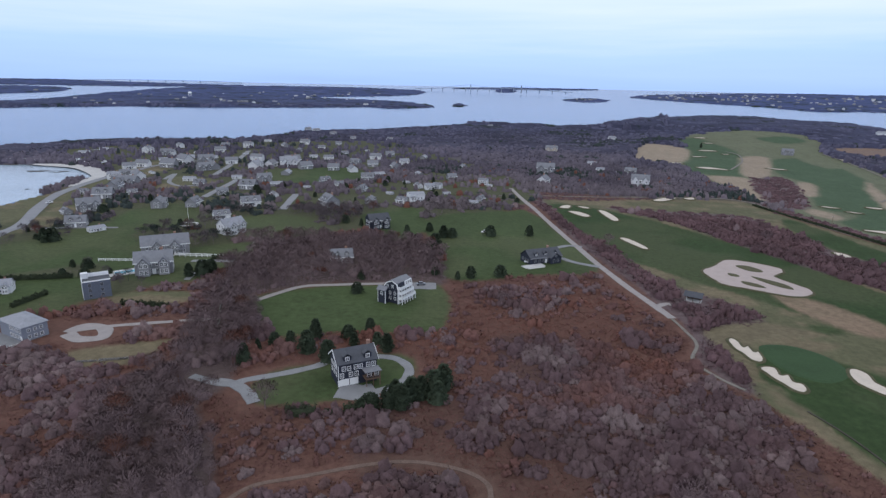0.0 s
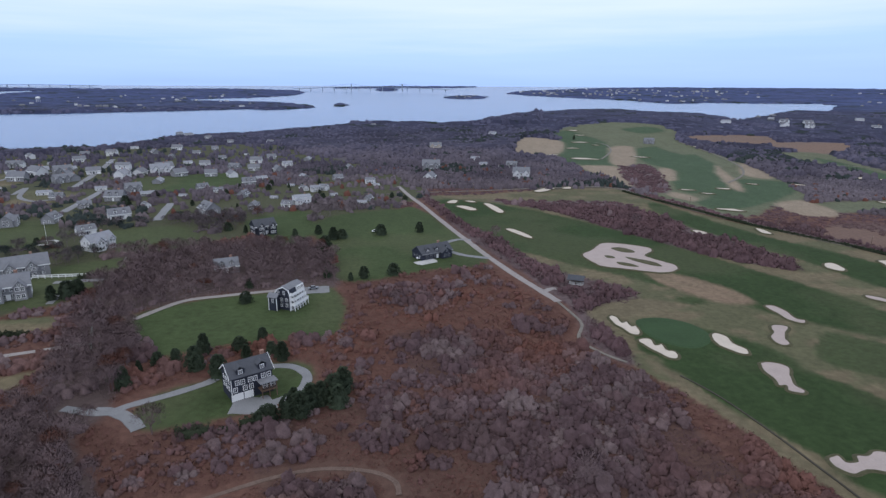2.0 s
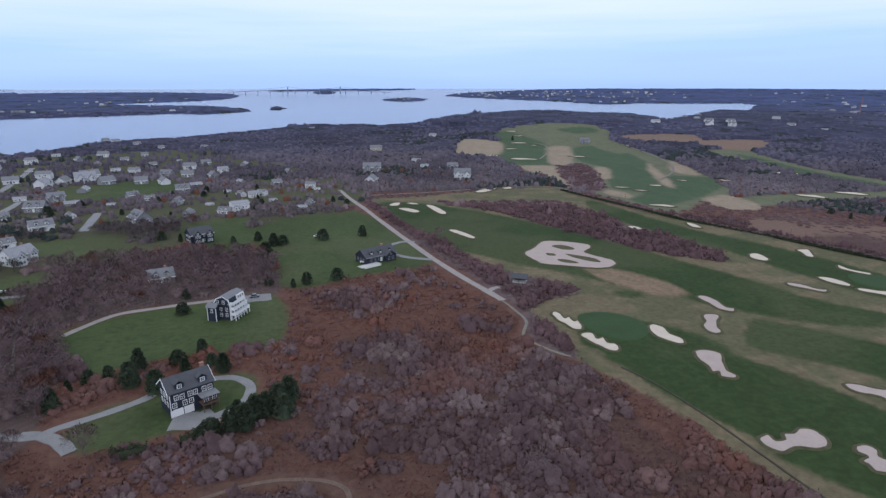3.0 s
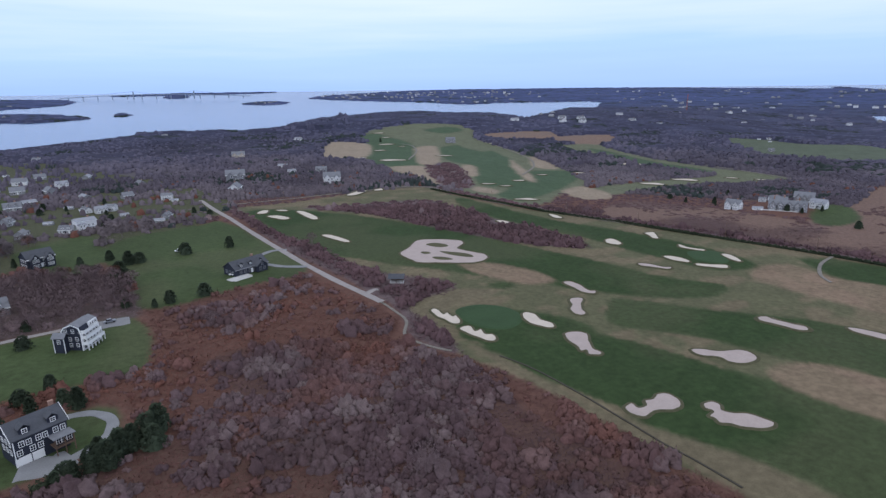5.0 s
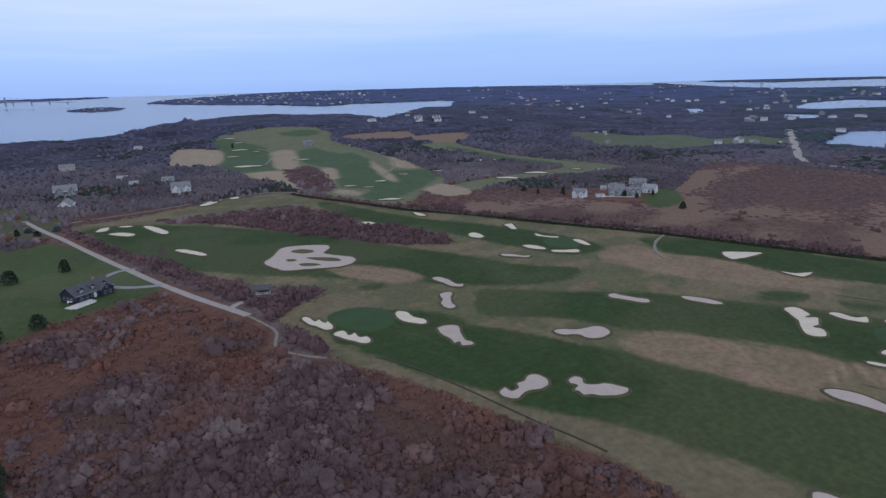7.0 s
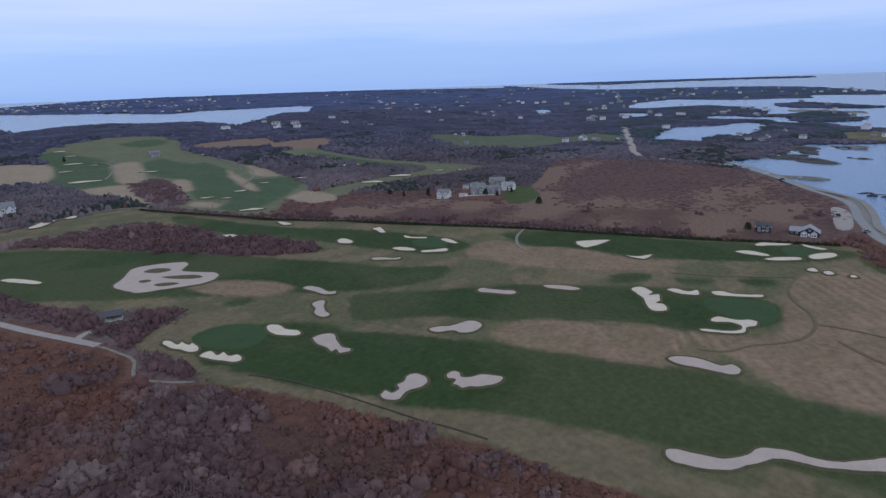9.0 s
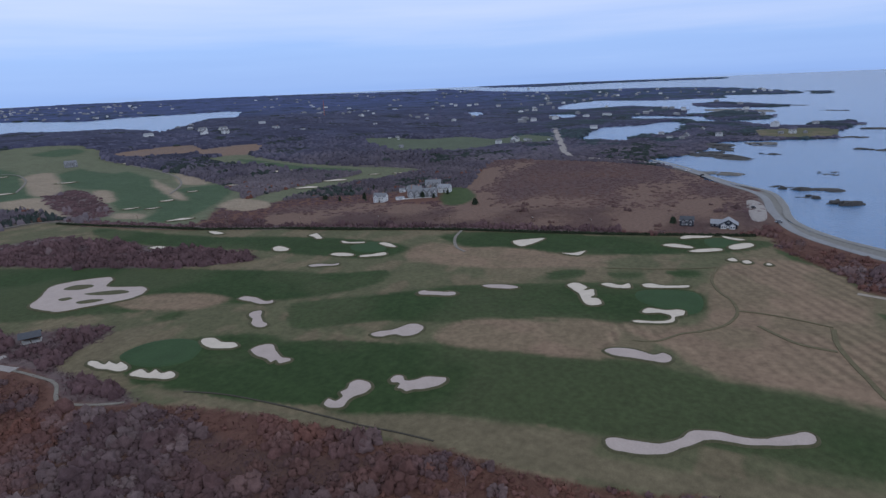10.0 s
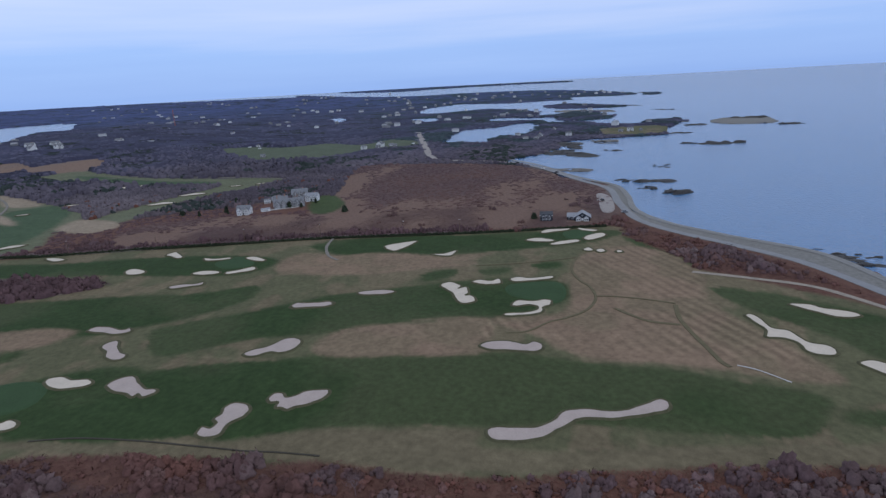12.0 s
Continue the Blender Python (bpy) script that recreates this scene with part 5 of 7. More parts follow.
place("colonial_white", 1126, 764, -67, 14.7)
place("ranch_white", 887, 555, -34, 7.5)
place("villa_white", 1768, 610, -74, 29.9)
place("ranch_white", 1351, 680, -64, 15.6)
place("ranch_grey", 902, 782, -67, 22.2)
place("ranch_white", 911, 291, -136, 12.2)
place("villa_white", 879, 336, 3, 20.2)
place("villa_grey", 878, 311, -79, 15.2)
place("villa_white", 849, 351, -85, 13.9)
place("dark_trim", 380, 33, -85, 10.0)
place("villa_white", 394.7, 267.7, -75, 13)
place("ranch_white", 404.7, 255.4, -50, 14)
place("gabled_white", 446.5, 235.4, -80, 13)
place("cape_white", 446.9, 269.7, -40, 11)
place("villa_grey", 459.4, 253.9, -62, 17)
place("colonial_white", 437.1, 272.9, -60, 11)
place("villa_grey", 868, 360, -70, 15)
place("gabled_grey", 865, 334, -60, 13)
place("cape_grey", 884, 319, -75, 12)
place("ranch_white", 899, 581, -50, 12)
place("cape_white", 915, 575, -40, 9)
place("gabled_grey", 775, 481, -60, 13)
place("villa_white", 959, 49, -80, 15)
place("villa_grey", 1009, -31, -85, 16)
place("cape_grey", 1176, -85, -90, 16)
place("villa_grey", 1586, 45, -85, 26)
place("cape_white", 993, 134, -70, 12)
place("gabled_grey", 914, 95, -75, 13)
place("villa_grey", 1510, 261, -75, 18)
place("ranch_white", -467, 634, 5, 22)
place("ranch_white", -456, 641, -10, 16)
place("ranch_grey", -432, 709, 25, 24)
place("ranch_white", -433, 752, 30, 26)
place("gabled_white", -369, 739, 15, 18)
place("gabled_grey", -336, 714, 10, 22)
place("ranch_grey", -292, 667, 25, 24)
place("gabled_grey", -262, 647, 35, 20)
place("beach_club", 381, 10, -88, 15.0)
place("cape_grey", 1064, 80, -13, 13.9)
place("villa_white", 1017, -46, -77, 14.7)
place("villa_grey", 1020, -63, -170, 12.9)
place("villa_white", 3886, 1386, -77, 38.3)
place("villa_white", 3455, 697, -70, 26.2)
place("villa_white", 3410, 494, -70, 25.5)
place("villa_grey", 3203, 185, -70, 23.4)
place("villa_grey", 1920, 51, -78, 31.5)
place("cape_grey", 948, 93, -8, 17.9)
place("cape_white", 919, 112, -78, 12.2)
place("villa_white", 2145, 885, -47, 25.9)
place("villa_white", 2355, 1073, -84, 23.9)
place("ranch_white", 2212, 1259, -45, 36.9)
place("colonial_white", 1281, 825, -65, 13.7)
place("villa_white", 1399, 993, -128, 27.3)
place("ranch_grey", 1227, 1005, -123, 19.1)
place("villa_white", 795, 929, -118, 23.1)
place("villa_white", 817, 898, -27, 21.4)


def set_house(ob, x, y, turn, room, size=1.0):
    ob.matrix_basis = pose(x, y, height_at(x, y) + 0.1, 0, 0, turn) @ Matrix.Scale(size, 4)
    PLOTS.append((x, y, room))
    return ob


def black_house():
    """A tall navy house on a loop drive: garage level, two floors, dormers and a side porch."""
    h = new("house")
    w, d, eave, rise = 13.0, 9.0, 7.9, 3.1
    part("wall", gable_body(w, d, eave, rise), NAVY, h)
    part("roof", gable_roof(w, d, eave, rise, True, 0.5, 0.25), ROOF_DARK, h, "dark grey shingle roof")
    for x in (-4.4, -1.3):
        door(h, x, -d / 2, 0, 2.6, 2.3, TRIM_WHITE, "garage_door")
    door(h, -6.1, -d / 2, 0, 0.9, 2.1)
    for x, z in ((-5.3, 3.0), (-4.6, 5.3), (-2.9, 5.2), (-2.3, 3.0), (-0.6, 5.3), (1.0, 5.3), (3.6, 5.4), (5.4, 5.4), (-0.4, 3.0)):
        window(h, x, -d / 2, z)
    for z in (3.0, 5.4, 8.3):
        for y in (-2.4, 0, 2.4)[: 1 if z > 8 else 3]:
            window(h, -w / 2, y if z < 8 else 0, z, "left")
            window(h, w / 2, y if z < 8 else 0, z, "right")
    for x in (-3.2, 3.6):
        dormer(h, x, -d / 2 + 0.5, eave + 0.4, NAVY, ROOF_DARK, 2.6, 1.6)
    for s in (-1, 1):
        bm = bmesh.new()
        for k in (-1, 1):
            a, b = Vector((s * (w / 2 + 0.52), k * (d / 2 + 0.5), eave - 0.45)), Vector((s * (w / 2 + 0.52), 0, eave + rise + 0.05))
            vs = [bm.verts.new(p + Vector((e, 0, z))) for p in (a, b) for e, z in ((0, 0), (0.1 * s, 0), (0.1 * s, 0.36), (0, 0.36))]
            for f in ((0, 1, 5, 4), (1, 2, 6, 5), (2, 3, 7, 6), (3, 0, 4, 7), (0, 3, 2, 1), (4, 5, 6, 7)):
                bm.faces.new([vs[i] for i in f])
        bmesh.ops.recalc_face_normals(bm, faces=bm.faces)
        part("barge_board", bm, TRIM_WHITE, h)
    part("corner_board", boxes((-w / 2 - 0.04, -w / 2 + 0.18, -d / 2 - 0.04, -d / 2 + 0.1, 0, eave - 0.2)), TRIM_WHITE, h)
    part("porch_floor", boxes((1.6, 6.6, -d / 2 - 3.6, -d / 2, 2.3, 2.55)), WOOD_DARK, h, "stained wooden porch floor")
    part("porch_roof", boxes((1.3, 6.9, -d / 2 - 3.9, -d / 2, 5.0, 5.2)), ROOF_GREY, h)
    for x in (1.8, 4.1, 6.4):
        part("porch_post", boxes((x - 0.12, x + 0.12, -d / 2 - 3.55, -d / 2 - 3.3, -0.3, 5.0)), WOOD_DARK, h)
    part("porch_rail", boxes((1.7, 6.5, -d / 2 - 3.5, -d / 2 - 3.42, 3.4, 3.5), *((1.8 + i * 0.35, 1.86 + i * 0.35, -d / 2 - 3.49, -d / 2 - 3.43, 2.55, 3.4) for i in range(14))), WOOD_DARK, h)
    porch_wall = part("porch_wall", boxes((2.0, 6.4, -d / 2 - 2.8, -d / 2 - 2.6, 2.5, 5.0)), NAVY, h)
    for x in (2.9, 4.2, 5.5):
        window(porch_wall, x, -d / 2 - 2.8, 3.2)
    chimney(h, 5.6, 1.2, eave + rise + 0.9)
    return tagged(h, "tall navy shingled house with white garage doors and dormers", "house")


set_house(black_house(), -27.4, 168.4, 26, 11, 0.95)


def white_balcony_house():
    """Navy gable end with white trim, and three tiers of white balconies on the long side."""
    h = new("house")
    w, d = 12.5, 9.5
    # the lower block carries a stepped gambrel roof
    bm = bmesh.new()
    prof = [(-d / 2, -0.5), (d / 2, -0.5), (d / 2, 7.2), (d * 0.26, 10.4), (-d * 0.10, 11.8), (-d * 0.42, 10.4), (-d / 2, 7.4)]
    ends = [[bm.verts.new((e * w / 2, y, z)) for y, z in prof] for e in (-1, 1)]
    bm.faces.new(ends[0])
    bm.faces.new(ends[1][::-1])
    for i in range(len(prof)):
        bm.faces.new((ends[0][i], ends[1][i], ends[1][(i + 1) % len(prof)], ends[0][(i + 1) % len(prof)]))
    bmesh.ops.recalc_face_normals(bm, faces=bm.faces)
    part("wall", bm, NAVY, h)
    bm = bmesh.new()
    line = [(d / 2 + 0.3, 7.1), (d * 0.26, 10.45), (-d * 0.10, 11.9), (-d * 0.42, 10.5)]
    for (y0, z0), (y1, z1) in zip(line, line[1:]):
        vs = [bm.verts.new((e * (w / 2 + 0.35), y, z + k)) for y, z in ((y0, z0), (y1, z1)) for k in (0.02, 0.22) for e in (-1, 1)]
        for f in ((2, 3, 7, 6), (0, 4, 5, 1), (0, 2, 6, 4), (1, 5, 7, 3), (0, 1, 3, 2), (4, 6, 7, 5)):
            bm.faces.new([vs[i] for i in f])
    bmesh.ops.recalc_face_normals(bm, faces=bm.faces)
    part("roof", bm, ROOF_GREY, h, "slate grey gambrel roof")
    # white trim following the gable end
    for e in (-1, 1):
        bm = bmesh.new()
        loop = [(-d / 2, 0), (-d / 2, 7.4), (-d * 0.42, 10.4), (-d * 0.10, 11.8), (d * 0.26, 10.4), (d / 2, 7.2), (d / 2, 0)]
        for (y0, z0), (y1, z1) in zip(loop, loop[1:]):
            u = Vector((0, y1 - y0, z1 - z0)).normalized()
            n = Vector((0, u.z, -u.y)) * 0.2
            a, b = Vector((e * (w / 2 + 0.02), y0, z0)), Vector((e * (w / 2 + 0.02), y1, z1))
            vs = [bm.verts.new(p + q + Vector((k, 0, 0))) for p in (a - u * 0.15, b + u * 0.15) for k in (0, 0.4 * e) for q in (-n, n)]
            for f in ((0, 1, 5, 4), (1, 3, 7, 5), (3, 2, 6, 7), (2, 0, 4, 6), (0, 2, 3, 1), (4, 5, 7, 6)):
                bm.faces.new([vs[i] for i in f])
        bmesh.ops.recalc_face_normals(bm, faces=bm.faces)
        part("gable_trim", bm, TRIM_WHITE, h)
    for y, z in ((-2.6, 4.4), (-2.6, 1.6), (0.4, 4.4), (0.4, 1.6), (-1.2, 8.0), (2.0, 7.9), (3.2, 4.4)):
        window(h, -w / 2, y, z, "left", 1.1, 1.6)
    wing = part("wing", boxes((-w / 2 - 3.2, -w / 2, d / 2 - 3.6, d / 2 + 1.0, -0.4, 7.2)), NAVY, h)
    shift(part("wing_roof", gable_roof(3.6, 5.0, 7.2, 1.5, False), ROOF_GREY, h), -w / 2 - 1.6, d / 2 - 1.3)
    window(wing, -w / 2 - 3.2, d / 2 - 1.3, 4.4, "left", 1.1, 1.7)
    part("wing_trim", boxes(*((-w / 2 - 3.34, -w / 2 - 3.06, y - 0.14, y + 0.14, 0, 7.1) for y in (d / 2 - 3.6, d / 2 + 1.0))), TRIM_WHITE, h)
    # three balconies, each set further back
    for n, (z, deep) in enumerate(((2.9, 2.6), (5.6, 2.2), (8.2, 1.6))):
        y0 = -d / 2 - deep
        balcony = part("balcony", boxes((-w / 2, w / 2 - n * 1.2, y0, -d / 2 + 1.5 * (n == 2), z - 0.5, z)), TRIM_WHITE, h)
        part("parapet", boxes((-w / 2, w / 2 - n * 1.2, y0, y0 + 0.14, z, z + 1.0), (-w / 2, -w / 2 + 0.14, y0, -d / 2, z, z + 1.0), (w / 2 - n * 1.2 - 0.14, w / 2 - n * 1.2, y0, -d / 2, z, z + 1.0)), TRIM_WHITE, balcony)
        for i in range(6):
            x = -w / 2 + 0.2 + i * (w - 0.4 - n * 1.2) / 5
            if n < 2:
                part("post", boxes((x - 0.16, x + 0.16, y0 + 0.05, y0 + 0.35, z - 3.0, z - 0.3)), TRIM_WHITE, balcony)
    part("front_bay", boxes((-w / 2 + 0.2, w / 2 - 0.1, -d / 2 - 0.25, -d / 2 + 0.4, -0.3, 8.2)), BOARD_WHITE, h)
    upper = part("upper_storey", boxes((0.0, w / 2 - 0.4, -d / 2 + 0.2, -d / 2 + 3.0, 8.0, 10.6)), BOARD_WHITE, h)
    for z in (0.3, 3.2, 5.9):
        for i in range(5):
            window(h, -w / 2 + 1.5 + i * 2.35, -d / 2 - 0.25, z, "front", 1.5, 1.9)
    for x in (1.4, 3.2, 5.0):
        window(upper, x, -d / 2 + 0.2, 8.8, "front", 1.1, 1.3)
    return tagged(h, "navy and white house with three tiers of white balconies", "house")


set_house(white_balcony_house(), -19.2, 239.5, 60, 8, 0.82)


def dark_ranch():
    h = frame_house(19, 10, 3.4, 3.2, NAVY, ROOF_DARK, "low dark house with navy walls and slate roof", ((4.5, 6, 2.5, 3.3, 2.2),), dormers=3, trim=SHINGLE_GREY)
    part("terrace", boxes((-15, -3, -9.5, -5, -0.5, 0.15)), STONE, h, "pale stone terrace")
    part("terrace_step", boxes((-14, -4, -11, -9.5, -0.5, 0.02)), STONE, h)
    return h


set_house(dark_ranch(), 52.0, 300.0, 24, 12)


def tower_house():
    """A tall slate-blue house with a roof terrace behind white parapets."""
    h = new("house")
    part("wall", boxes((-6, 6, -4.5, 4.5, -0.5, 8.6)), SLATE, h)
    part("roof", boxes((-5.7, 5.7, -4.2, 4.2, 8.6, 8.75)), ROOF_DARK, h)
    part("parapet", boxes((-6.05, 6.05, -4.6, -4.35, 8.6, 9.2), (-6.05, 6.05, 4.35, 4.6, 8.6, 10.6), (-6.1, -5.85, -4.35, 4.35, 8.6, 9.8)), TRIM_WHITE, h)
    part("stair_house", boxes((-6, -3.0, 1.6, 4.4, 8.6, 11.4)), BOARD_WHITE, h)
    part("white_wall", boxes((-6.12, -5.9, -4.4, 4.4, 0, 8.6)), BOARD_WHITE, h)
    for z in (0.9, 3.6, 6.2):
        for x in (-3.0, 2.2):
            window(h, x, -4.5, z, trim=SHINGLE_GREY)
        for y in (-2.2, 0.6):
            window(h, -6.12, y, z, "left")
    return tagged(h, "tall slate-blue house with white parapets and roof terrace", "house")


set_house(tower_house(), -147.0, 236.0, 34, 8, 0.86)


def lookout_house():
    h = new("house")
    part("wall", boxes((-10, 8, -5, 5, -0.5, 6.4)), BLUEGREY, h)
    bm = bmesh.new()
    low = [bm.verts.new(p) for p in ((-10.7, -5.7, 6.4), (8.7, -5.7, 6.4), (8.7, 5.7, 6.4), (-10.7, 5.7, 6.4))]
    top = [bm.verts.new(p) for p in ((-5, -1.2, 8.6), (4, -1.2, 8.6), (4, 1.2, 8.6), (-5, 1.2, 8.6))]
    for i in range(4):
        bm.faces.new((low[i], low[(i + 1) % 4], top[(i + 1) % 4], top[i]))
    bm.faces.new(top)
    bm.faces.new(low[::-1])
    part("roof", bm, ROOF_PALE, h)
    part("terrace", boxes((-12, 9, -12, -5, -1.0, -0.05)), DRIVE, h, "grey paved terrace")
    part("terrace_wall", boxes((9, 9.5, -12.5, -3, -1, 0.9), (-12, 9.5, -12.6, -12.1, -1, 0.9)), STONE, h)
    for z in (0.9, 3.8):
        for i in range(4):
            window(h, -1 + i * 2.4, -5, z, "front", 1.4, 1.5)
        for y in (-2.4, 0, 2.4):
            window(h, 8, y, z, "right")
    door(h, 7.0, -5, 0)
    return tagged(h, "blue-grey two-storey house with pale hipped roof and terrace", "house")


set_house(lookout_house(), -150.0, 196.0, -30, 11, 0.85)


def pavilion():
    """A small open golf shelter with a grey lean roof on posts."""
    h = new("golf_shelter")
    part("roof", gable_roof(6.4, 4.6, 2.6, 1.3, True, 0.7, 0.16), ROOF_DARK, h)
    part("floor", boxes((-3.4, 3.4, -2.5, 2.5, -0.4, 0.1)), STONE, h)
    for x in (-3, 0, 3):
        for y in (-2.1, 2.1):
            part("post", boxes((x - 0.1, x + 0.1, y - 0.1, y + 0.1, 0.1, 2.6)), WOOD_DARK, h)
    part("back_wall", boxes((-3, 3, 2.0, 2.2, 0.1, 2.5)), WOOD_DARK, h)
    part("bench", boxes((-2.6, 2.6, 1.3, 1.8, 0.45, 0.52), (-2.4, -2.3, 1.35, 1.75, 0.1, 0.45), (2.3, 2.4, 1.35, 1.75, 0.1, 0.45)), WOOD_DARK, h)
    return tagged(h, "small open golf shelter with grey roof and dark posts", "shelter")


set_house(pavilion(), 111.0, 245.0, -32, 5)


def estate():
    """A long white country house of joined gables, with a forecourt."""
    h = frame_house(34, 11, 5.0, 4.0, SHINGLE_GREY, ROOF_GREY, "long grey country house with many white-trimmed gables and chimneys", ((-13.5, 6, 4, 5.6, 3.6), (-6.5, 5, 2, 5.6, 3.0), (1.0, 6, 3, 5.8, 3.4), (8.5, 5, 2, 5.6, 3.0), (14.0, 5.6, 5, 5.6, 3.4)))
    shift(part("rear_wing", gable_body(16, 9, 6.4, 4.6), SHINGLE_GREY, h), -8, 9)
    shift(part("rear_roof", gable_roof(16, 9, 6.4, 4.6), ROOF_GREY, h), -8, 9)
    chimney(h, -12, 4, 12.4)
    chimney(h, 10, 0.5, 12.0)
    chimney(h, -3, 8.5, 12.8)
    part("forecourt", boxes((-24, 10, -13, -9.2, -0.4, 0.1)), STONE, h, "pale stone forecourt")
    return h


set_house(estate(), 425.0, 245.9, -56, 24, 0.72)



# ---- planting ----
RNG = np.random.RandomState(7)
OPEN = np.zeros((1000, 1000), bool)  # cells of 2 m that stay free of plants


def keep_clear(x, y, room):
    n = int(room // 2) + 1
    for i in range(-n, n + 1):
        for j in range(-n, n + 1):
            if math.hypot(i * 2, j * 2) <= room:
                a, b = int((x + 800) // 2) + i, int((y + 500) // 2) + j
                if 0 <= a < 1000 and 0 <= b < 1000:
                    OPEN[a, b] = True


for line, wide in TRACKS:
    for p, q in zip(line, line[1:]):
        for s in range(int(np.hypot(*(q - p)) // 2) + 1):
            keep_clear(*(p + (q - p) * s / (np.hypot(*(q - p)) // 2 + 1)), wide * 0.5 + (3.5 if wide > 3 else 2.0))
for x, y, room in PLOTS:
    keep_clear(x, y, room + 2.5)


for line in BUNKERS:
    for spot in line[::2]:
        keep_clear(*spot, 4.0)


def is_open(x, y):
    a, b = ((x + 800) // 2).astype(int), ((y + 500) // 2).astype(int)
    ok = (a >= 0) & (a < 1000) & (b >= 0) & (b < 1000)
    return ok & OPEN[np.clip(a, 0, 999), np.clip(b, 0, 999)]


def unit(v):
    return v / (np.linalg.norm(v, axis=1)[:, None] + 1e-9)


def slivers(places, aims, long, wide, out=None):
    """Thin leaf- or twig-shaped triangles at the given places; out: the side that they turn to the light."""
    n = len(places)
    side = np.cross(aims, RNG.normal(size=(n, 3)) if out is None else out + RNG.normal(size=(n, 3)) * 0.22)
    side /= np.linalg.norm(side, axis=1)[:, None] + 1e-9
    v = np.stack([places - side * wide / 2, places + side * wide / 2, places + aims * long], 1)
    if out is not None:
        flip = (np.cross(v[:, 1] - v[:, 0], v[:, 2] - v[:, 0]) * out).sum(1) < 0
        v[flip] = v[flip][:, [1, 0, 2]]
    return v.reshape(-1, 3)


def mound(rings, sides, rough):
    """A lumpy closed dome of unit radius and unit height."""
    v, f = [(0, 0, 1.0)], []
    for i in range(1, rings + 1):
        a = i / rings * math.pi / 2
        for j in range(sides):
            b = (j + 0.5 * (i % 2)) / sides * 2 * math.pi
            k = 1 + RNG.uniform(-rough, rough)
            v.append((math.sin(a) * math.cos(b) * k, math.sin(a) * math.sin(b) * k, math.cos(a) * (1 + RNG.uniform(-rough, rough)) if i < rings else -0.15))
    for j in range(sides):
        f.append((0, 1 + j, 1 + (j + 1) % sides))
    for i in range(rings - 1):
        for j in range(sides):
            a, b = 1 + i * sides + j, 1 + i * sides + (j + 1) % sides
            f += [(a, a + sides, b + sides), (a, b + sides, b)]
    return np.array(v), np.array(f)


def dome_normals(v, up=0.35):
    """Directions in which a soft, rounded crown catches the light."""
    return unit(v * (1, 1, 0.9) + (0, 0, up))


def twiggy(rings, sides, low=0.5):
    """A dome of ragged twig ends: many short points and hollows on a rounded whole."""
    v, f = mound(rings, sides, 0.05)
    deep = RNG.uniform(low, 1.08, len(v))
    return v * deep[:, None], f, dome_normals(v)


def puff(twigs, long, lobes=6, rings=4, sides=10, wide=0.3):
    """An irregular thicket: several joined ragged crowns with a fringe of fine twigs."""
    verts, faces, turned, count = [], [], [], 0
    for n in range(lobes):
        r = RNG.uniform(0.30, 0.58)
        a, away = n * 2.4 + RNG.uniform(-0.5, 0.5), RNG.uniform(0.32, 0.72) * (n > 0)
        centre = np.array((math.cos(a) * away, math.sin(a) * away, 0.0))
        up = RNG.uniform(0.9, 1.7)
        v, f, normal = twiggy(rings, sides)
        v = v * (r, r, r * up) + centre
        m = int(twigs / lobes)
        d = unit(RNG.normal(size=(m, 3)))
        d[:, 2] = np.abs(d[:, 2]) * 1.1
        d = unit(d)
        p = d * RNG.uniform(0.75, 1.05, m)[:, None] * (r, r, r * up) + centre
        aims = unit(np.cross(d, RNG.normal(size=(m, 3))) * 0.6 + d * 0.5 + (0, 0, 0.35))
        s = slivers(p, aims, long, long * wide, d)
        verts += [v, s]
        faces += [f + count, np.arange(len(s)).reshape(-1, 3) + count + len(v)]
        turned += [normal, np.repeat(dome_normals(d), 3, 0)]
        count += len(s) + len(v)
    return np.concatenate(verts), np.concatenate(faces), np.concatenate(turned)


def far_crowns(count, rings, sides, fringe):
    """A knot of far crowns of uneven height, with a ragged fringe."""
    verts, faces, turned, at = [], [], [], 0
    for n in range(count):
        r = RNG.uniform(0.34, 0.6) if count > 1 else 0.8
        a, away = n * 2.2 + RNG.uniform(0, 1), RNG.uniform(0.2, 0.6) * (count > 1)
        v, f, normal = twiggy(rings, sides, 0.78)
        v = v * (r, r, RNG.uniform(0.55, 1.05)) + (math.cos(a) * away, math.sin(a) * away, 0)
        d = unit(RNG.normal(size=(fringe, 3)))
        d[:, 2] = np.abs(d[:, 2])
        s = slivers(d * (r, r, 0.8) * 0.95 + (math.cos(a) * away, math.sin(a) * away, 0), unit(d + (0, 0, 0.4)), 0.26, 0.13, d)
        verts += [v, s]
        faces += [f + at, np.arange(len(s)).reshape(-1, 3) + at + len(v)]
        turned += [normal, np.repeat(dome_normals(d), 3, 0)]
        at += len(v) + len(s)
    return np.concatenate(verts), np.concatenate(faces), np.concatenate(turned)


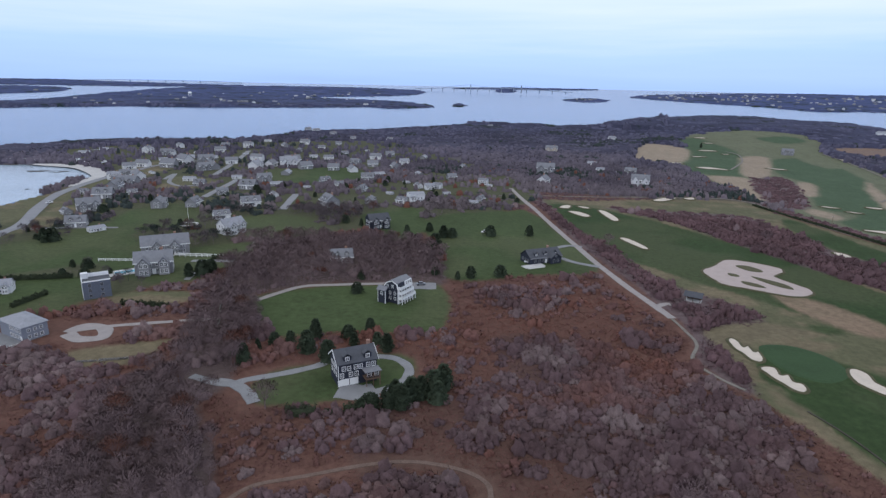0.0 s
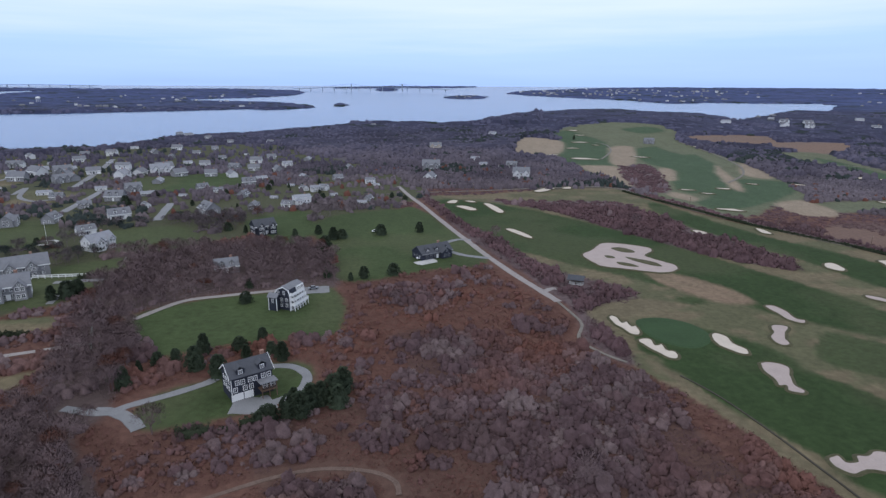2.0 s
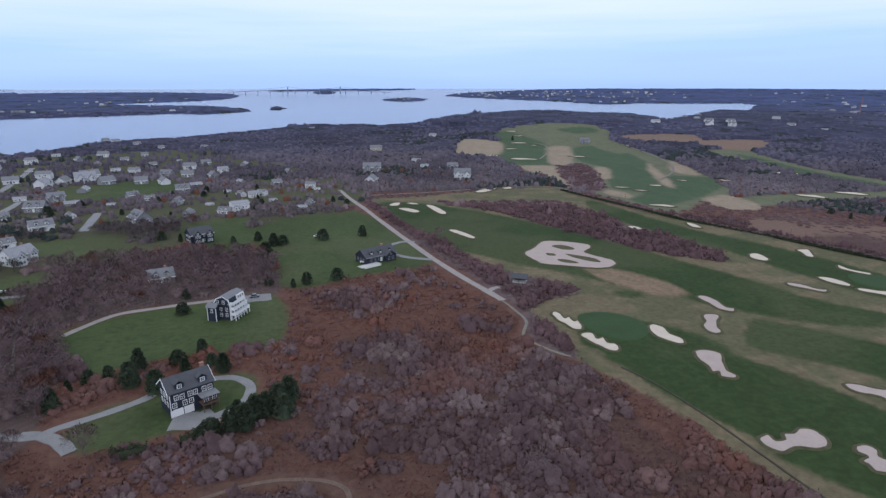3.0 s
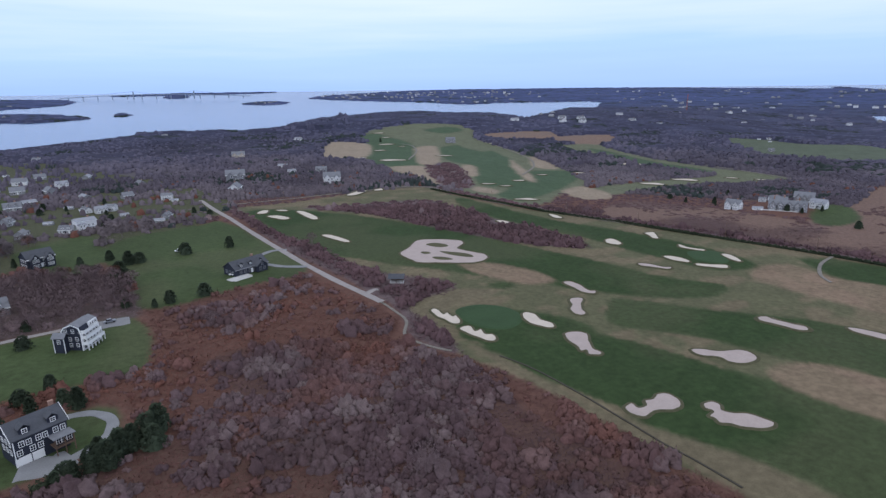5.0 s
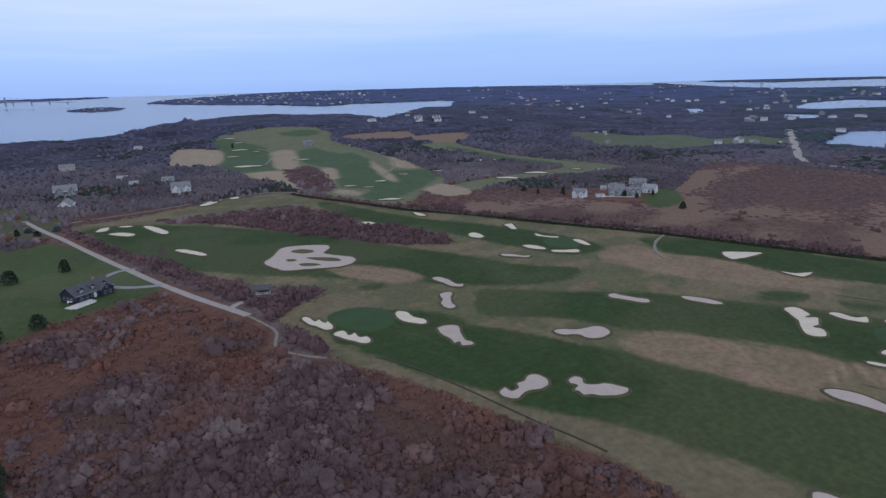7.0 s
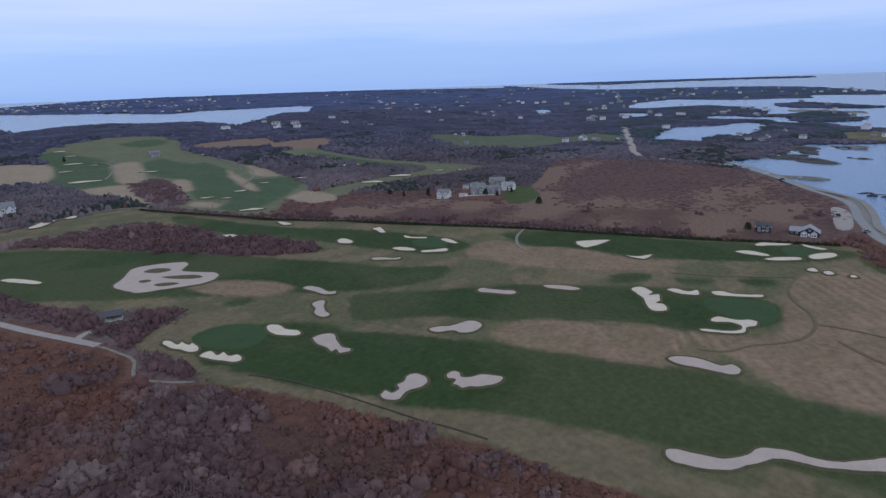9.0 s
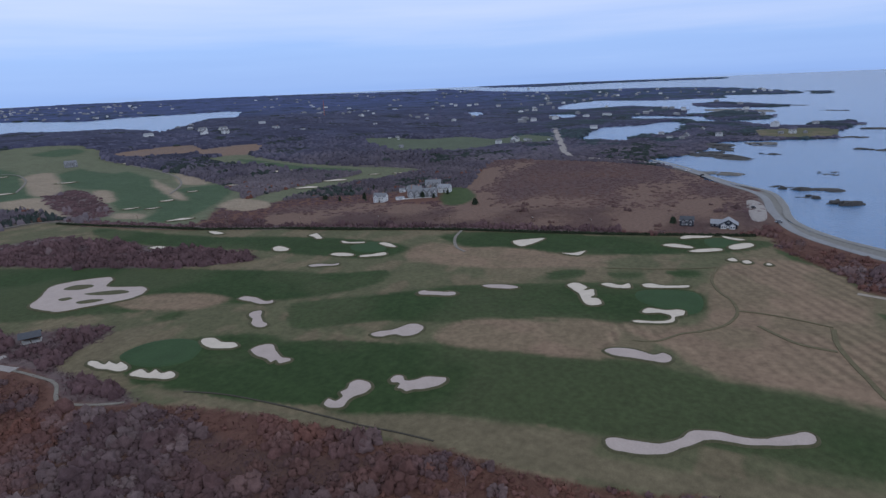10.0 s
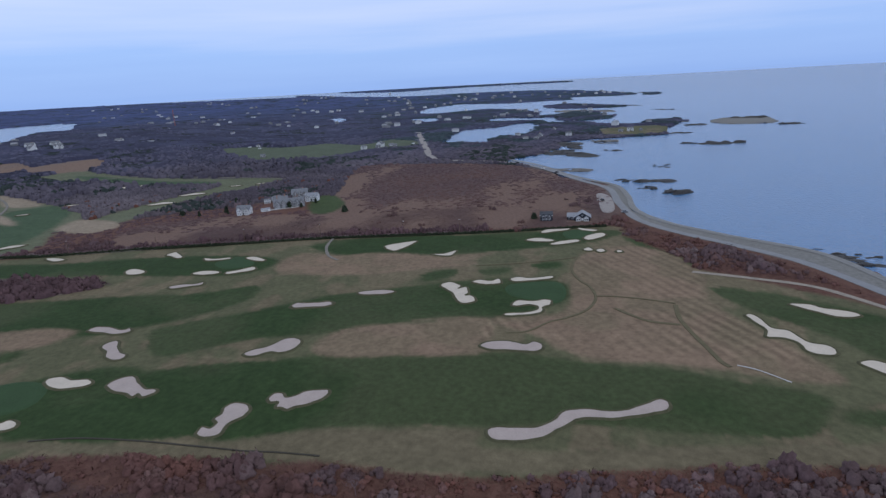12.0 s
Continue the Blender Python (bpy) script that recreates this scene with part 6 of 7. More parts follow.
def tuft(twigs, long):
    """Low tangled growth with no body."""
    r, a = np.sqrt(RNG.uniform(0, 1, twigs)), RNG.uniform(0, 2 * math.pi, twigs)
    p = np.c_[r * np.cos(a), r * np.sin(a), RNG.uniform(0, 0.5, twigs) * (1 - 0.5 * r)]
    aims = unit(np.c_[np.cos(a) * 0.7, np.sin(a) * 0.7, np.full(twigs, 0.25)] + RNG.normal(size=(twigs, 3)) * (0.6, 0.6, 0.2))
    out = unit(np.c_[p[:, 0] * 0.35, p[:, 1] * 0.35, np.full(twigs, 0.9)])
    s = slivers(p, aims, long, long * 0.3, out)
    return s, np.arange(len(s)).reshape(-1, 3), np.repeat(out, 3, 0)


def bare_tree(twigs, long):
    """Trunk, forking limbs and a haze of bare twigs, one unit tall."""
    out = []
    def limb(a, b, r0, r1):
        u = unit((b - a)[None])[0]
        s = unit(np.cross(u, (0.3, 0.8, 0.2))[None])[0]
        t = np.cross(u, s)
        k = [(math.cos(q), math.sin(q)) for q in (0, 2.1, 4.2)]
        ra = [a + (s * c + t * n) * r0 for c, n in k]
        rb = [b + (s * c + t * n) * r1 for c, n in k]
        for i in range(3):
            j = (i + 1) % 3
            out.append((ra[i], ra[j], rb[j]))
            out.append((ra[i], rb[j], rb[i]))
    fork = np.array((0, 0, 0.3))
    limb(np.array((0, 0, -0.03)), fork, 0.022, 0.016)
    for i in range(6):
        a = i * 1.05 + RNG.uniform(-0.3, 0.3)
        end = np.array((math.cos(a) * 0.28, math.sin(a) * 0.28, RNG.uniform(0.6, 0.9)))
        limb(fork, end, 0.012, 0.004)
    stems = np.array(out).reshape(-1, 3)
    d = unit(RNG.normal(size=(twigs, 3)))
    d[:, 2] = np.where(d[:, 2] < -0.3, -d[:, 2], d[:, 2])
    p = d * (0.38, 0.38, 0.36) * (RNG.uniform(0.2, 1, twigs) ** 0.5)[:, None] * (1 + 0.15 * np.sin(d[:, :1] * 7) * np.cos(d[:, 1:2] * 6)) + (0, 0, 0.58)
    s = slivers(p, unit(np.cross(d, RNG.normal(size=(twigs, 3))) * 0.5 + d * 0.5 + (0, 0, 0.5)), long, long * 0.16, d)
    v = np.r_[stems, s]
    return v, np.arange(len(v)).reshape(-1, 3), np.r_[unit(stems * (1, 1, 0) + (0, 0, 0.3)), np.repeat(dome_normals(d), 3, 0)]


def scatter(name, templates, x, y, wide, tall, colours, label, category):
    """Many plants of a few shapes, joined into one mesh."""
    verts, faces, tints, turned, count = [], [], [], [], 0
    pick = RNG.randint(0, len(templates), len(x))
    z = height(x, y) - 0.05
    for k, (v, f, n) in enumerate(templates):
        sel = np.nonzero(pick == k)[0]
        if not len(sel):
            continue
        a = RNG.uniform(0, 2 * math.pi, len(sel))
        c, s = np.cos(a)[:, None], np.sin(a)[:, None]
        vx = (v[:, 0] * c - v[:, 1] * s) * wide[sel, None] + x[sel, None]
        vy = (v[:, 0] * s + v[:, 1] * c) * wide[sel, None] + y[sel, None]
        vz = v[:, 2] * tall[sel, None] + z[sel, None]
        verts.append(np.stack([vx, vy, vz], -1).reshape(-1, 3))
        faces.append((f[None] + (np.arange(len(sel)) * len(v))[:, None, None] + count).reshape(-1, 3))
        turned.append(np.stack([n[:, 0] * c - n[:, 1] * s, n[:, 0] * s + n[:, 1] * c, n[:, 2] + 0 * c], -1).reshape(-1, 3))
        tints.append(np.repeat(colours[sel], len(v), 0))
        count += len(sel) * len(v)
    if not verts:
        return None
    ob = new(name, make_mesh(name, np.concatenate(verts), [np.concatenate(faces)], np.concatenate(tints), True, np.concatenate(turned)))
    ob.data.materials.append(PLANT)
    return tagged(ob, label, category, kind="stuff")


def sites(r0, r1, step):
    """Jittered places on a ring, with their kind of ground."""
    n = int(2 * r1 / step) + 2
    i, j = np.meshgrid(np.arange(n), np.arange(n))
    x = (i.ravel() + RNG.uniform(0, 1, n * n)) * step - r1
    y = (j.ravel() + RNG.uniform(0, 1, n * n)) * step - r1
    r, a = np.hypot(x, y), np.degrees(np.arctan2(x, y))
    ok = (r >= r0) & (r < r1) & (a > -48) & (a < 122)
    x, y = x[ok], y[ok]
    ok = is_land(x, y) & ~is_open(x, y)
    x, y = x[ok], y[ok]
    return x, y, cover_of(x, y)


# the last colour is far woodland with blue haze painted in
RUSSET, MAUVE, PALE, DEEP, PINE, HAZY_WOOD = (np.array(c) for c in ((0.118, 0.054, 0.041), (0.088, 0.058, 0.062), (0.118, 0.088, 0.088), (0.066, 0.042, 0.043), (0.032, 0.040, 0.038), (0.073, 0.072, 0.110)))


def blend(a, b, k):
    k = np.clip(k, 0, 1)[:, None]
    return a * (1 - k) + b * k


def plant_colours(x, y, kinds, raised):
    n = len(x)
    near = fnoise(x, y, 30, 31)
    col = blend(RUSSET, RUSSET * (0.80, 0.92, 1.05), near * 2 - 0.5)
    # scrub goes from russet to mauve between 260 and 520 m from the camera
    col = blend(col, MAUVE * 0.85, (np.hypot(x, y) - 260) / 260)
    col = np.where((kinds == 12)[:, None], blend(RUSSET, MAUVE * 0.95, near * 1.4 - 0.1), col)
    if raised:
        col = blend(MAUVE, PALE * 1.15, RNG.uniform(-0.9, 1.0, n))
        col = blend(col, DEEP, (fnoise(x, y, 26, 35) - 0.52) * 3)
        col = blend(col, RUSSET * (0.95, 1, 1.05), (fnoise(x, y, 30, 37) - 0.53) * 4)
    col = np.where((kinds == 13)[:, None], blend(DEEP * (0.95, 0.95, 1.0), MAUVE * (1.1, 1.02, 1.02), fnoise(x, y, 17, 33) * 1.8 - 0.4), col)
    wood = blend(np.array((0.112, 0.092, 0.096)), np.array((0.064, 0.052, 0.060)), fnoise(x, y, 48, 41) * 2.2 - 0.6)
    wood = np.where((kinds == 10)[:, None], blend(np.array((0.152, 0.112, 0.113)), np.array((0.108, 0.076, 0.080)), near), wood)
    # painted haze: trees turn bluer the farther off they stand
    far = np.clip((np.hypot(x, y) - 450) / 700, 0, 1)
    wood = blend(wood * 1.08, HAZY_WOOD, far)
    wood = blend(wood, HAZY_WOOD * (1.02, 1.12, 1.32), (np.hypot(x, y) - 1600) / 1800)
    wood = np.where((np.hypot(x, y) > 430)[:, None], wood * (0.72 + 0.56 * fnoise(x, y, 85, 43))[:, None], wood)
    tree = np.isin(kinds, (0, 10, 11))
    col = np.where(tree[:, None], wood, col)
    col = np.where((kinds == 5)[:, None], blend(np.array((0.108, 0.066, 0.058)), np.array((0.084, 0.056, 0.060)), fnoise(x, y, 60, 51) * 1.8 - 0.4), col)
    dark = tree & (kinds != 10) & (RNG.uniform(0, 1, n) < 0.015 + 0.55 * (fnoise(x, y, 70, 61) > 0.64))
    col = np.where(dark[:, None], PINE + 0 * col, col)
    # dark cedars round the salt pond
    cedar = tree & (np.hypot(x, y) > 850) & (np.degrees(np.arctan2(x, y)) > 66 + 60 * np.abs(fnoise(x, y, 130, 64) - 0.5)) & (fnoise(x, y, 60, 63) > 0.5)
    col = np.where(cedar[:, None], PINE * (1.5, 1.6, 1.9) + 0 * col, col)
    red = tree & ~dark & (RNG.uniform(0, 1, n) < 0.04) & (np.hypot(x, y) < 650)
    col = np.where(red[:, None], RUSSET * 0.9 + 0 * col, col)
    col = np.where(np.isin(kinds, (4, 12, 13))[:, None], col * np.where(kinds == 12, 1.0, 1.14)[:, None], col)
    return col * RNG.uniform(0.92, 1.08, n)[:, None]


near_tufts = [tuft(20, 0.5) for _ in range(5)]
mid_tufts = [tuft(13, 0.65) for _ in range(5)]
small_puffs = [puff(36, 0.26, 2, 3, 6) for _ in range(9)]
near_puffs = [puff(200, 0.13) for _ in range(9)]
mid_puffs = [puff(56, 0.18, 4, 3, 7, 0.35) for _ in range(9)]
near_trees = [bare_tree(1000, 0.075) for _ in range(4)]
mid_trees = [bare_tree(400, 0.11) for _ in range(4)]
far_bushes = [far_crowns(2, 2, 6, 3) for _ in range(6)]
far_clumps = [far_crowns(2, 2, 5, 3) for _ in range(6)]
last_clumps = [far_crowns(2, 2, 4, 0) for _ in range(6)]
SCRUB = "dense leafless scrub of russet and mauve twigs"

# low growth
for r0, r1, step, shapes in ((98, 150, 1.55, near_tufts), (150, 235, 2.0, near_tufts), (235, 430, 2.8, mid_tufts), (430, 700, 5.2, far_bushes)):
    x, y, k = sites(r0, r1, step)
    chance = RNG.uniform(0, 1, len(x))
    low = np.isin(k, (4, 12, 5, 13)) | ((k == 10) & (chance < 0.6)) | ((k == 0) & (chance < 0.7)) | ((k == 11) & (chance < 0.05))
    low &= ~((k == 5) & (fnoise(x * 0.45, y, 60, 26) > 0.58 + 0.12 * chance))
    x, y, k = x[low], y[low], k[low]
    size = RNG.uniform(0.6, 1.0, len(x)) * step * np.where(k == 13, np.exp(RNG.normal(0, 0.3, len(x))), 1)
    tall = np.where(k == 5, 0.7, np.where(k == 0, 3.4, np.where(k == 13, 1.8, 1.0))) * RNG.uniform(0.6, 1.3, len(x))
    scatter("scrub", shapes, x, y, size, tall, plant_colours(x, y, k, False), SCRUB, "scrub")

# rounded thickets, in patches, with smaller bushes all through the scrub
for r0, r1, step, shapes, usual, low in ((98, 235, 2.9, small_puffs, 1.75, True), (98, 235, 3.5, near_puffs, 2.9, False), (235, 450, 4.2, small_puffs, 2.6, True), (235, 450, 4.6, mid_puffs, 3.3, False)):
    x, y, k = sites(r0, r1, step)
    chance = RNG.uniform(0, 1, len(x))
    patch = fnoise(x, y, 34, 88)
    knot = fnoise(x, y, 24, 89)
    if low:
        keep = np.isin(k, (4, 12, 13)) & (chance < np.clip((knot - 0.30) * 3, 0.15, 0.8))
    else:
        keep = (k == 12) & (chance < np.clip((knot - 0.36) * 6, 0.08, 0.95)) | (k == 13) & (chance < 0.9) | (k == 4) & (chance < np.clip((patch - 0.44) * 5, 0.05, 0.9)) | (k == 10) & (chance < 0.35) | (k == 11) & (chance < 0.12) | (k == 5) & (chance < np.clip((0.46 - fnoise(x * 0.45, y, 60, 26)) * 5, 0.02, 0.5))
    for turn in range(6):
        keep &= ~is_open(x + 2.6 * math.cos(turn * 1.047), y + 2.6 * math.sin(turn * 1.047))
    x, y, k = x[keep], y[keep], k[keep]
    size = np.minimum(np.exp(RNG.normal(0, 0.34, len(x))) * usual, 6.5)
    tall = np.minimum(size * RNG.uniform(0.7, 1.15, len(x)) * np.where(k == 13, 1.15, 1.0), 5.5)
    tones = plant_colours(x, y, k, True)
    if low:
        tones = blend(tones, plant_colours(x, y, k, False), RNG.uniform(0.1, 1.2, len(x)))
    scatter("thicket", shapes, x, y, size, tall, tones, "rounded leafless bushes of mauve-grey and russet twigs", "bushes")

# standing trees, then the rounded crowns of those further off
for r0, r1, step, shapes, share in ((98, 235, 4.6, near_trees, 1.0), (235, 430, 5.2, mid_trees, 1.1), (430, 700, 5.6, far_bushes, 1.2)):
    x, y, k = sites(r0, r1, step)
    chance = RNG.uniform(0, 1, len(x)) / share
    bearing = np.degrees(np.arctan2(x, y))
    high = (k == 10) & (chance < 0.75) | (k == 0) & (chance < 0.8) | (k == 11) & (chance < np.where(bearing > -17, 1.0, 0.6) * np.clip((fnoise(x, y, 45, 87) - 0.34) * 4, 0.10, 0.9)) | np.isin(k, (4, 12, 13)) & (chance < 0.007)
    x, y, k = x[high], y[high], np.where(np.isin(k[high], (4, 12, 13)), 10, k[high])
    tall = RNG.uniform(5.0, 9.0, len(x)) * np.where(k == 10, 1.15, np.where(k == 11, 0.9, 1.0))
    wide = tall * RNG.uniform(0.9, 1.25, len(x))
    if r1 == 700:
        tall, wide = tall * np.where((k == 0) & (bearing[high] > 30), 0.5, 0.75), RNG.uniform(3.6, 6.0, len(x))
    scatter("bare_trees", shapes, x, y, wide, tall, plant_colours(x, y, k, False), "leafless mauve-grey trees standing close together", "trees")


def ridge_trees(x, y):
    """How much taller the old trees on the ridge stand."""
    r = np.hypot(x, y)
    return 19 * np.clip(fnoise(x, y, 70, 93) - 0.26, 0, 1) * ((r > 1150) & (r < 2300) & (np.degrees(np.arctan2(x, y)) < 20))


# the closed canopy of the far woods, one uneven sheet of crowns
cx, cy, cq = polar(720 * np.exp(np.arange(0, math.log(4860 / 720), 0.0085)), np.arange(-48, 122, 0.28))
m = len(np.arange(-48, 122, 0.28))
cq = cq[(cq.max(1) - cq.min(1)) < m + 2]
ck = cover_of(cx, cy)
wooded = (ck == 0) & is_land(cx, cy) & ~is_open(cx, cy)
crowns = fnoise(cx, cy, 26, 95)
fade = np.clip((np.hypot(cx, cy) - 730) / 130, 0, 1)
rise = fade * (3.2 + 4.2 * crowns) - 1.0 + 0.7 * ridge_trees(cx, cy) - 2.2 * np.clip((fnoise(cx, cy, 150, 91) - 0.6) * 8, 0, 1)
rise = np.where(np.degrees(np.arctan2(cx, cy)) > 62, rise * 0.45, rise)
cz = height(cx, cy) + np.where(wooded, rise, -3.0)
# distant haze put into the canopy colour, bluer from 1200 m outwards
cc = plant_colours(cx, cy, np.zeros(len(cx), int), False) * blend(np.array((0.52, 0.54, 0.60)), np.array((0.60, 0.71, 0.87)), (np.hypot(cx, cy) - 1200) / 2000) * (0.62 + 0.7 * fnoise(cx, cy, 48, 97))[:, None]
keep = wooded[cq].any(1)
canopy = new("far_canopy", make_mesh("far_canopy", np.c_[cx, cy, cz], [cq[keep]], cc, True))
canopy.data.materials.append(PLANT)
tagged(canopy, "closed canopy of distant leafless woods, tinted violet-grey for haze", "woods", kind="stuff")

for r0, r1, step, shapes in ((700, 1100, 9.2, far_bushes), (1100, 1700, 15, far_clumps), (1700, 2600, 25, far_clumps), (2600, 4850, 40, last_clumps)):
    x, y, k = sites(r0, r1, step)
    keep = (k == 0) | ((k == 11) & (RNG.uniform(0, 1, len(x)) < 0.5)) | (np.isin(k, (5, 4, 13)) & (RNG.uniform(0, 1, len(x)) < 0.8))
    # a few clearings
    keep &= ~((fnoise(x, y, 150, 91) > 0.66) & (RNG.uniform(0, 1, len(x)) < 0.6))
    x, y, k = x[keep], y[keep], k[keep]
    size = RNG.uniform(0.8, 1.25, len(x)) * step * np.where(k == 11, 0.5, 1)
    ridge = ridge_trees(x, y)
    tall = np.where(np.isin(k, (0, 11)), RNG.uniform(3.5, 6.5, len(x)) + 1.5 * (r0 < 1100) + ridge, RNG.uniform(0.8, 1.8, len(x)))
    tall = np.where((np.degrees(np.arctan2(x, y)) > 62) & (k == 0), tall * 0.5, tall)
    scatter("far_woods", shapes, x, y, size, tall, plant_colours(x, y, k, False), "distant leafless woods with haze put into their tint and a few dark pines", "woods")


def evergreen_shape(seed, power, wide):
    """A dense conifer crown of many small sprays."""
    n = 620
    t = RNG.uniform(0, 1, n) ** 0.8
    a = RNG.uniform(0, 2 * math.pi, n)
    r = (1 - t) ** power * wide * (1 + 0.22 * np.sin(a * 3 + seed) + 0.15 * np.sin(t * 21 + a))
    p = np.c_[np.cos(a) * r * 0.85, np.sin(a) * r * 0.85, 0.06 + t * 0.90]
    aims = unit(np.c_[np.cos(a), np.sin(a), RNG.uniform(-0.1, 0.9, n)])
    s = slivers(p, aims, 0.11, 0.09)
    v, f = mound(3, 8, 0.15)
    v = v * (wide * 0.75, wide * 0.75, 0.74) + (0, 0, 0.08)
    return np.r_[s, v], np.r_[np.arange(len(s)).reshape(-1, 3), f + len(s)]


def crown_mesh(name, shape, tone):
    v, f = shape
    return make_mesh(name, v, [f], np.tile(tone, (len(v), 1)))


CROWNS = [crown_mesh("conifer_crown", evergreen_shape(k, p, w), np.array((0.044, 0.057, 0.037)) * b) for k, b, p, w in ((0, 1.0, 0.55, 0.34), (2, 1.2, 0.42, 0.46), (4, 0.85, 0.38, 0.52), (5, 1.1, 0.48, 0.40))]
for me in CROWNS:
    me.materials.append(PLANT)
BARK = paint("dark_bark", (0.07, 0.055, 0.045), 0.95, 0.3)
bm = bmesh.new()
bmesh.ops.create_cone(bm, segments=7, radius1=0.03, radius2=0.012, depth=0.5, matrix=Matrix.Translation((0, 0, 0.22)), cap_ends=True)
TRUNK = bpy.data.meshes.new("trunk")
bm.to_mesh(TRUNK)
bm.free()
TRUNK.materials.append(BARK)


def evergreen(x, y, tall):
    tall = tall * 0.86
    tree = new("evergreen_tree")
    trunk = new("trunk", TRUNK)
    trunk.parent = tree
    crown = new("crown", CROWNS[int(abs(x * 7 + y)) % 4])
    crown.parent = tree
    tree.matrix_basis = pose(x, y, height_at(x, y) - 0.1, 0, 0, (x * 31) % 360) @ Matrix.Diagonal((tall * (1.0 + 0.25 * math.sin(x * 5)), tall * (1.0 + 0.25 * math.sin(x * 5)), tall, 1))
    return tagged(tree, "dense dark green conifer standing in grass and scrub", "tree", "conifers round the houses")


def hedge(x0, y0, x1, y1, tall):
    long = math.hypot(x1 - x0, y1 - y0)
    n = int(long * 130)
    p = np.c_[RNG.uniform(0, long, n), RNG.uniform(-0.9, 0.9, n), RNG.uniform(0.1, 1, n) * tall]
    p[:, 1] *= np.sqrt(1 - 0.6 * (p[:, 2] / tall) ** 2)
    p[:, 2] *= 0.85 + 0.25 * np.sin(p[:, 0] * 0.9 + x0) * np.sin(p[:, 0] * 2.3)
    p[:, 1] *= 1 + 0.3 * np.sin(p[:, 0] * 1.7 + y0)
    s = slivers(p, unit(RNG.normal(size=(n, 3)) + (0, 0, 0.5)), 0.45, 0.35)
    hull = np.array([(a + 0.5 - a / long, b * 0.45, c * tall * 0.6) for a in (0, long) for b in (-1, 1) for c in (0, 1)], float)
    tris = np.array([(0, 2, 3), (0, 3, 1), (4, 5, 7), (4, 7, 6), (0, 1, 5), (0, 5, 4), (2, 6, 7), (2, 7, 3), (1, 3, 7), (1, 7, 5)]) + len(s)
    v = np.r_[s, hull]
    ob = new("hedge", make_mesh("hedge", v, [np.r_[np.arange(len(s)).reshape(-1, 3), tris]], np.tile((0.046, 0.056, 0.034), (len(v), 1))))
    ob.data.materials.append(PLANT)
    ob.matrix_basis = pose(x0, y0, height_at(x0, y0) - 0.1, 0, 0, math.degrees(math.atan2(y1 - y0, x1 - x0)))
    return tagged(ob, "clipped dark green hedge beside a lawn", "hedge")


evergreen(-45.3, 196.8, 9)
evergreen(-45.8, 185.4, 10)
evergreen(-53.3, 191.7, 6)
evergreen(-58.5, 190.2, 6)
evergreen(-64.4, 175.6, 9)
evergreen(-70.0, 182.0, 6)
evergreen(-63.3, 186.5, 5)
evergreen(-26.6, 203.3, 7)
evergreen(-33.8, 198.1, 6)
evergreen(-30.8, 191.5, 6)
evergreen(-18.8, 188.1, 8)
evergreen(-37.8, 179.1, 9)
evergreen(-22.7, 192.7, 6)
evergreen(-4.6, 328.0, 9)
evergreen(0.2, 347.0, 9)
evergreen(5.4, 348.0, 7)
evergreen(-8.8, 360.9, 7)
evergreen(29.2, 352.8, 8)
evergreen(53.6, 355.0, 8)
evergreen(13.7, 270.7, 7)
evergreen(28.1, 272.6, 7)
evergreen(7.3, 267.9, 5)
evergreen(-14.4, 151.3, 8)
evergreen(-11.1, 150.6, 9)
evergreen(-8.4, 154.8, 9)
evergreen(-5.6, 155.9, 9)
evergreen(-1.8, 158.0, 10)
evergreen(1.0, 162.0, 10)
evergreen(-13.4, 158.4, 6)
evergreen(-0.6, 154.0, 8)
evergreen(-22.2, 148.4, 5)
evergreen(-19.9, 149.7, 6)
evergreen(-222.5, 316.6, 10)
evergreen(-219.8, 319.7, 9)
evergreen(-119.4, 263.2, 8)
evergreen(-113.8, 265.7, 9)
evergreen(-111.7, 270.9, 8)
evergreen(-3.9, 289.0, 6)
evergreen(-2.7, 305.0, 7)
evergreen(-3.6, 275.0, 5)
evergreen(-7.5, 315.9, 7)
evergreen(-38.2, 264.2, 6)
evergreen(-37.6, 245.1, 6)
evergreen(-166.6, 362.6, 5)
evergreen(-22.8, 357.3, 6)
evergreen(-53.2, 372.2, 6)
evergreen(388.1, 904.2, 8)
evergreen(406.1, 188.3, 6)
evergreen(390.9, 322.1, 5)
evergreen(389.1, 305.2, 5)
evergreen(419.5, 242.4, 6)
evergreen(420.6, 232.3, 5)
evergreen(430.1, 244.1, 6)
evergreen(439.4, 229.0, 5)
evergreen(418.3, 314.8, 5)
evergreen(398.0, 285.0, 3)
evergreen(402.0, 270.4, 3)
evergreen(440.9, 305.7, 6)
evergreen(384.6, 41.6, 5)
evergreen(401.6, 288.8, 7)
evergreen(399.0, 273.3, 6)
hedge(-131.9, 226.4, -111.0, 224.0, 2.6)
hedge(-119.6, 291.4, -107.8, 293.8, 3)
hedge(-42.9, 144.8, -34.5, 146.0, 4)
hedge(-27.2, 147.5, -18.2, 148.9, 4)
hedge(-200.6, 251.9, -171.2, 258.4, 2.6)
hedge(-172.9, 220.3, -169.0, 236.9, 2.6)
hedge(-32.3, 146.5, -27.5, 146.4, 2)
hedge(250, 470, 255.5, 421.9, 1.8)
hedge(255.5, 421.9, 272, 337.8, 1.8)
hedge(272, 337.8, 291, 280, 1.8)
hedge(291, 280, 306, 228.9, 1.8)
hedge(306, 228.9, 326.5, 163.3, 1.8)
hedge(326.5, 163.3, 343, 76.9, 1.8)
hedge(343, 76.9, 352, 40, 1.8)
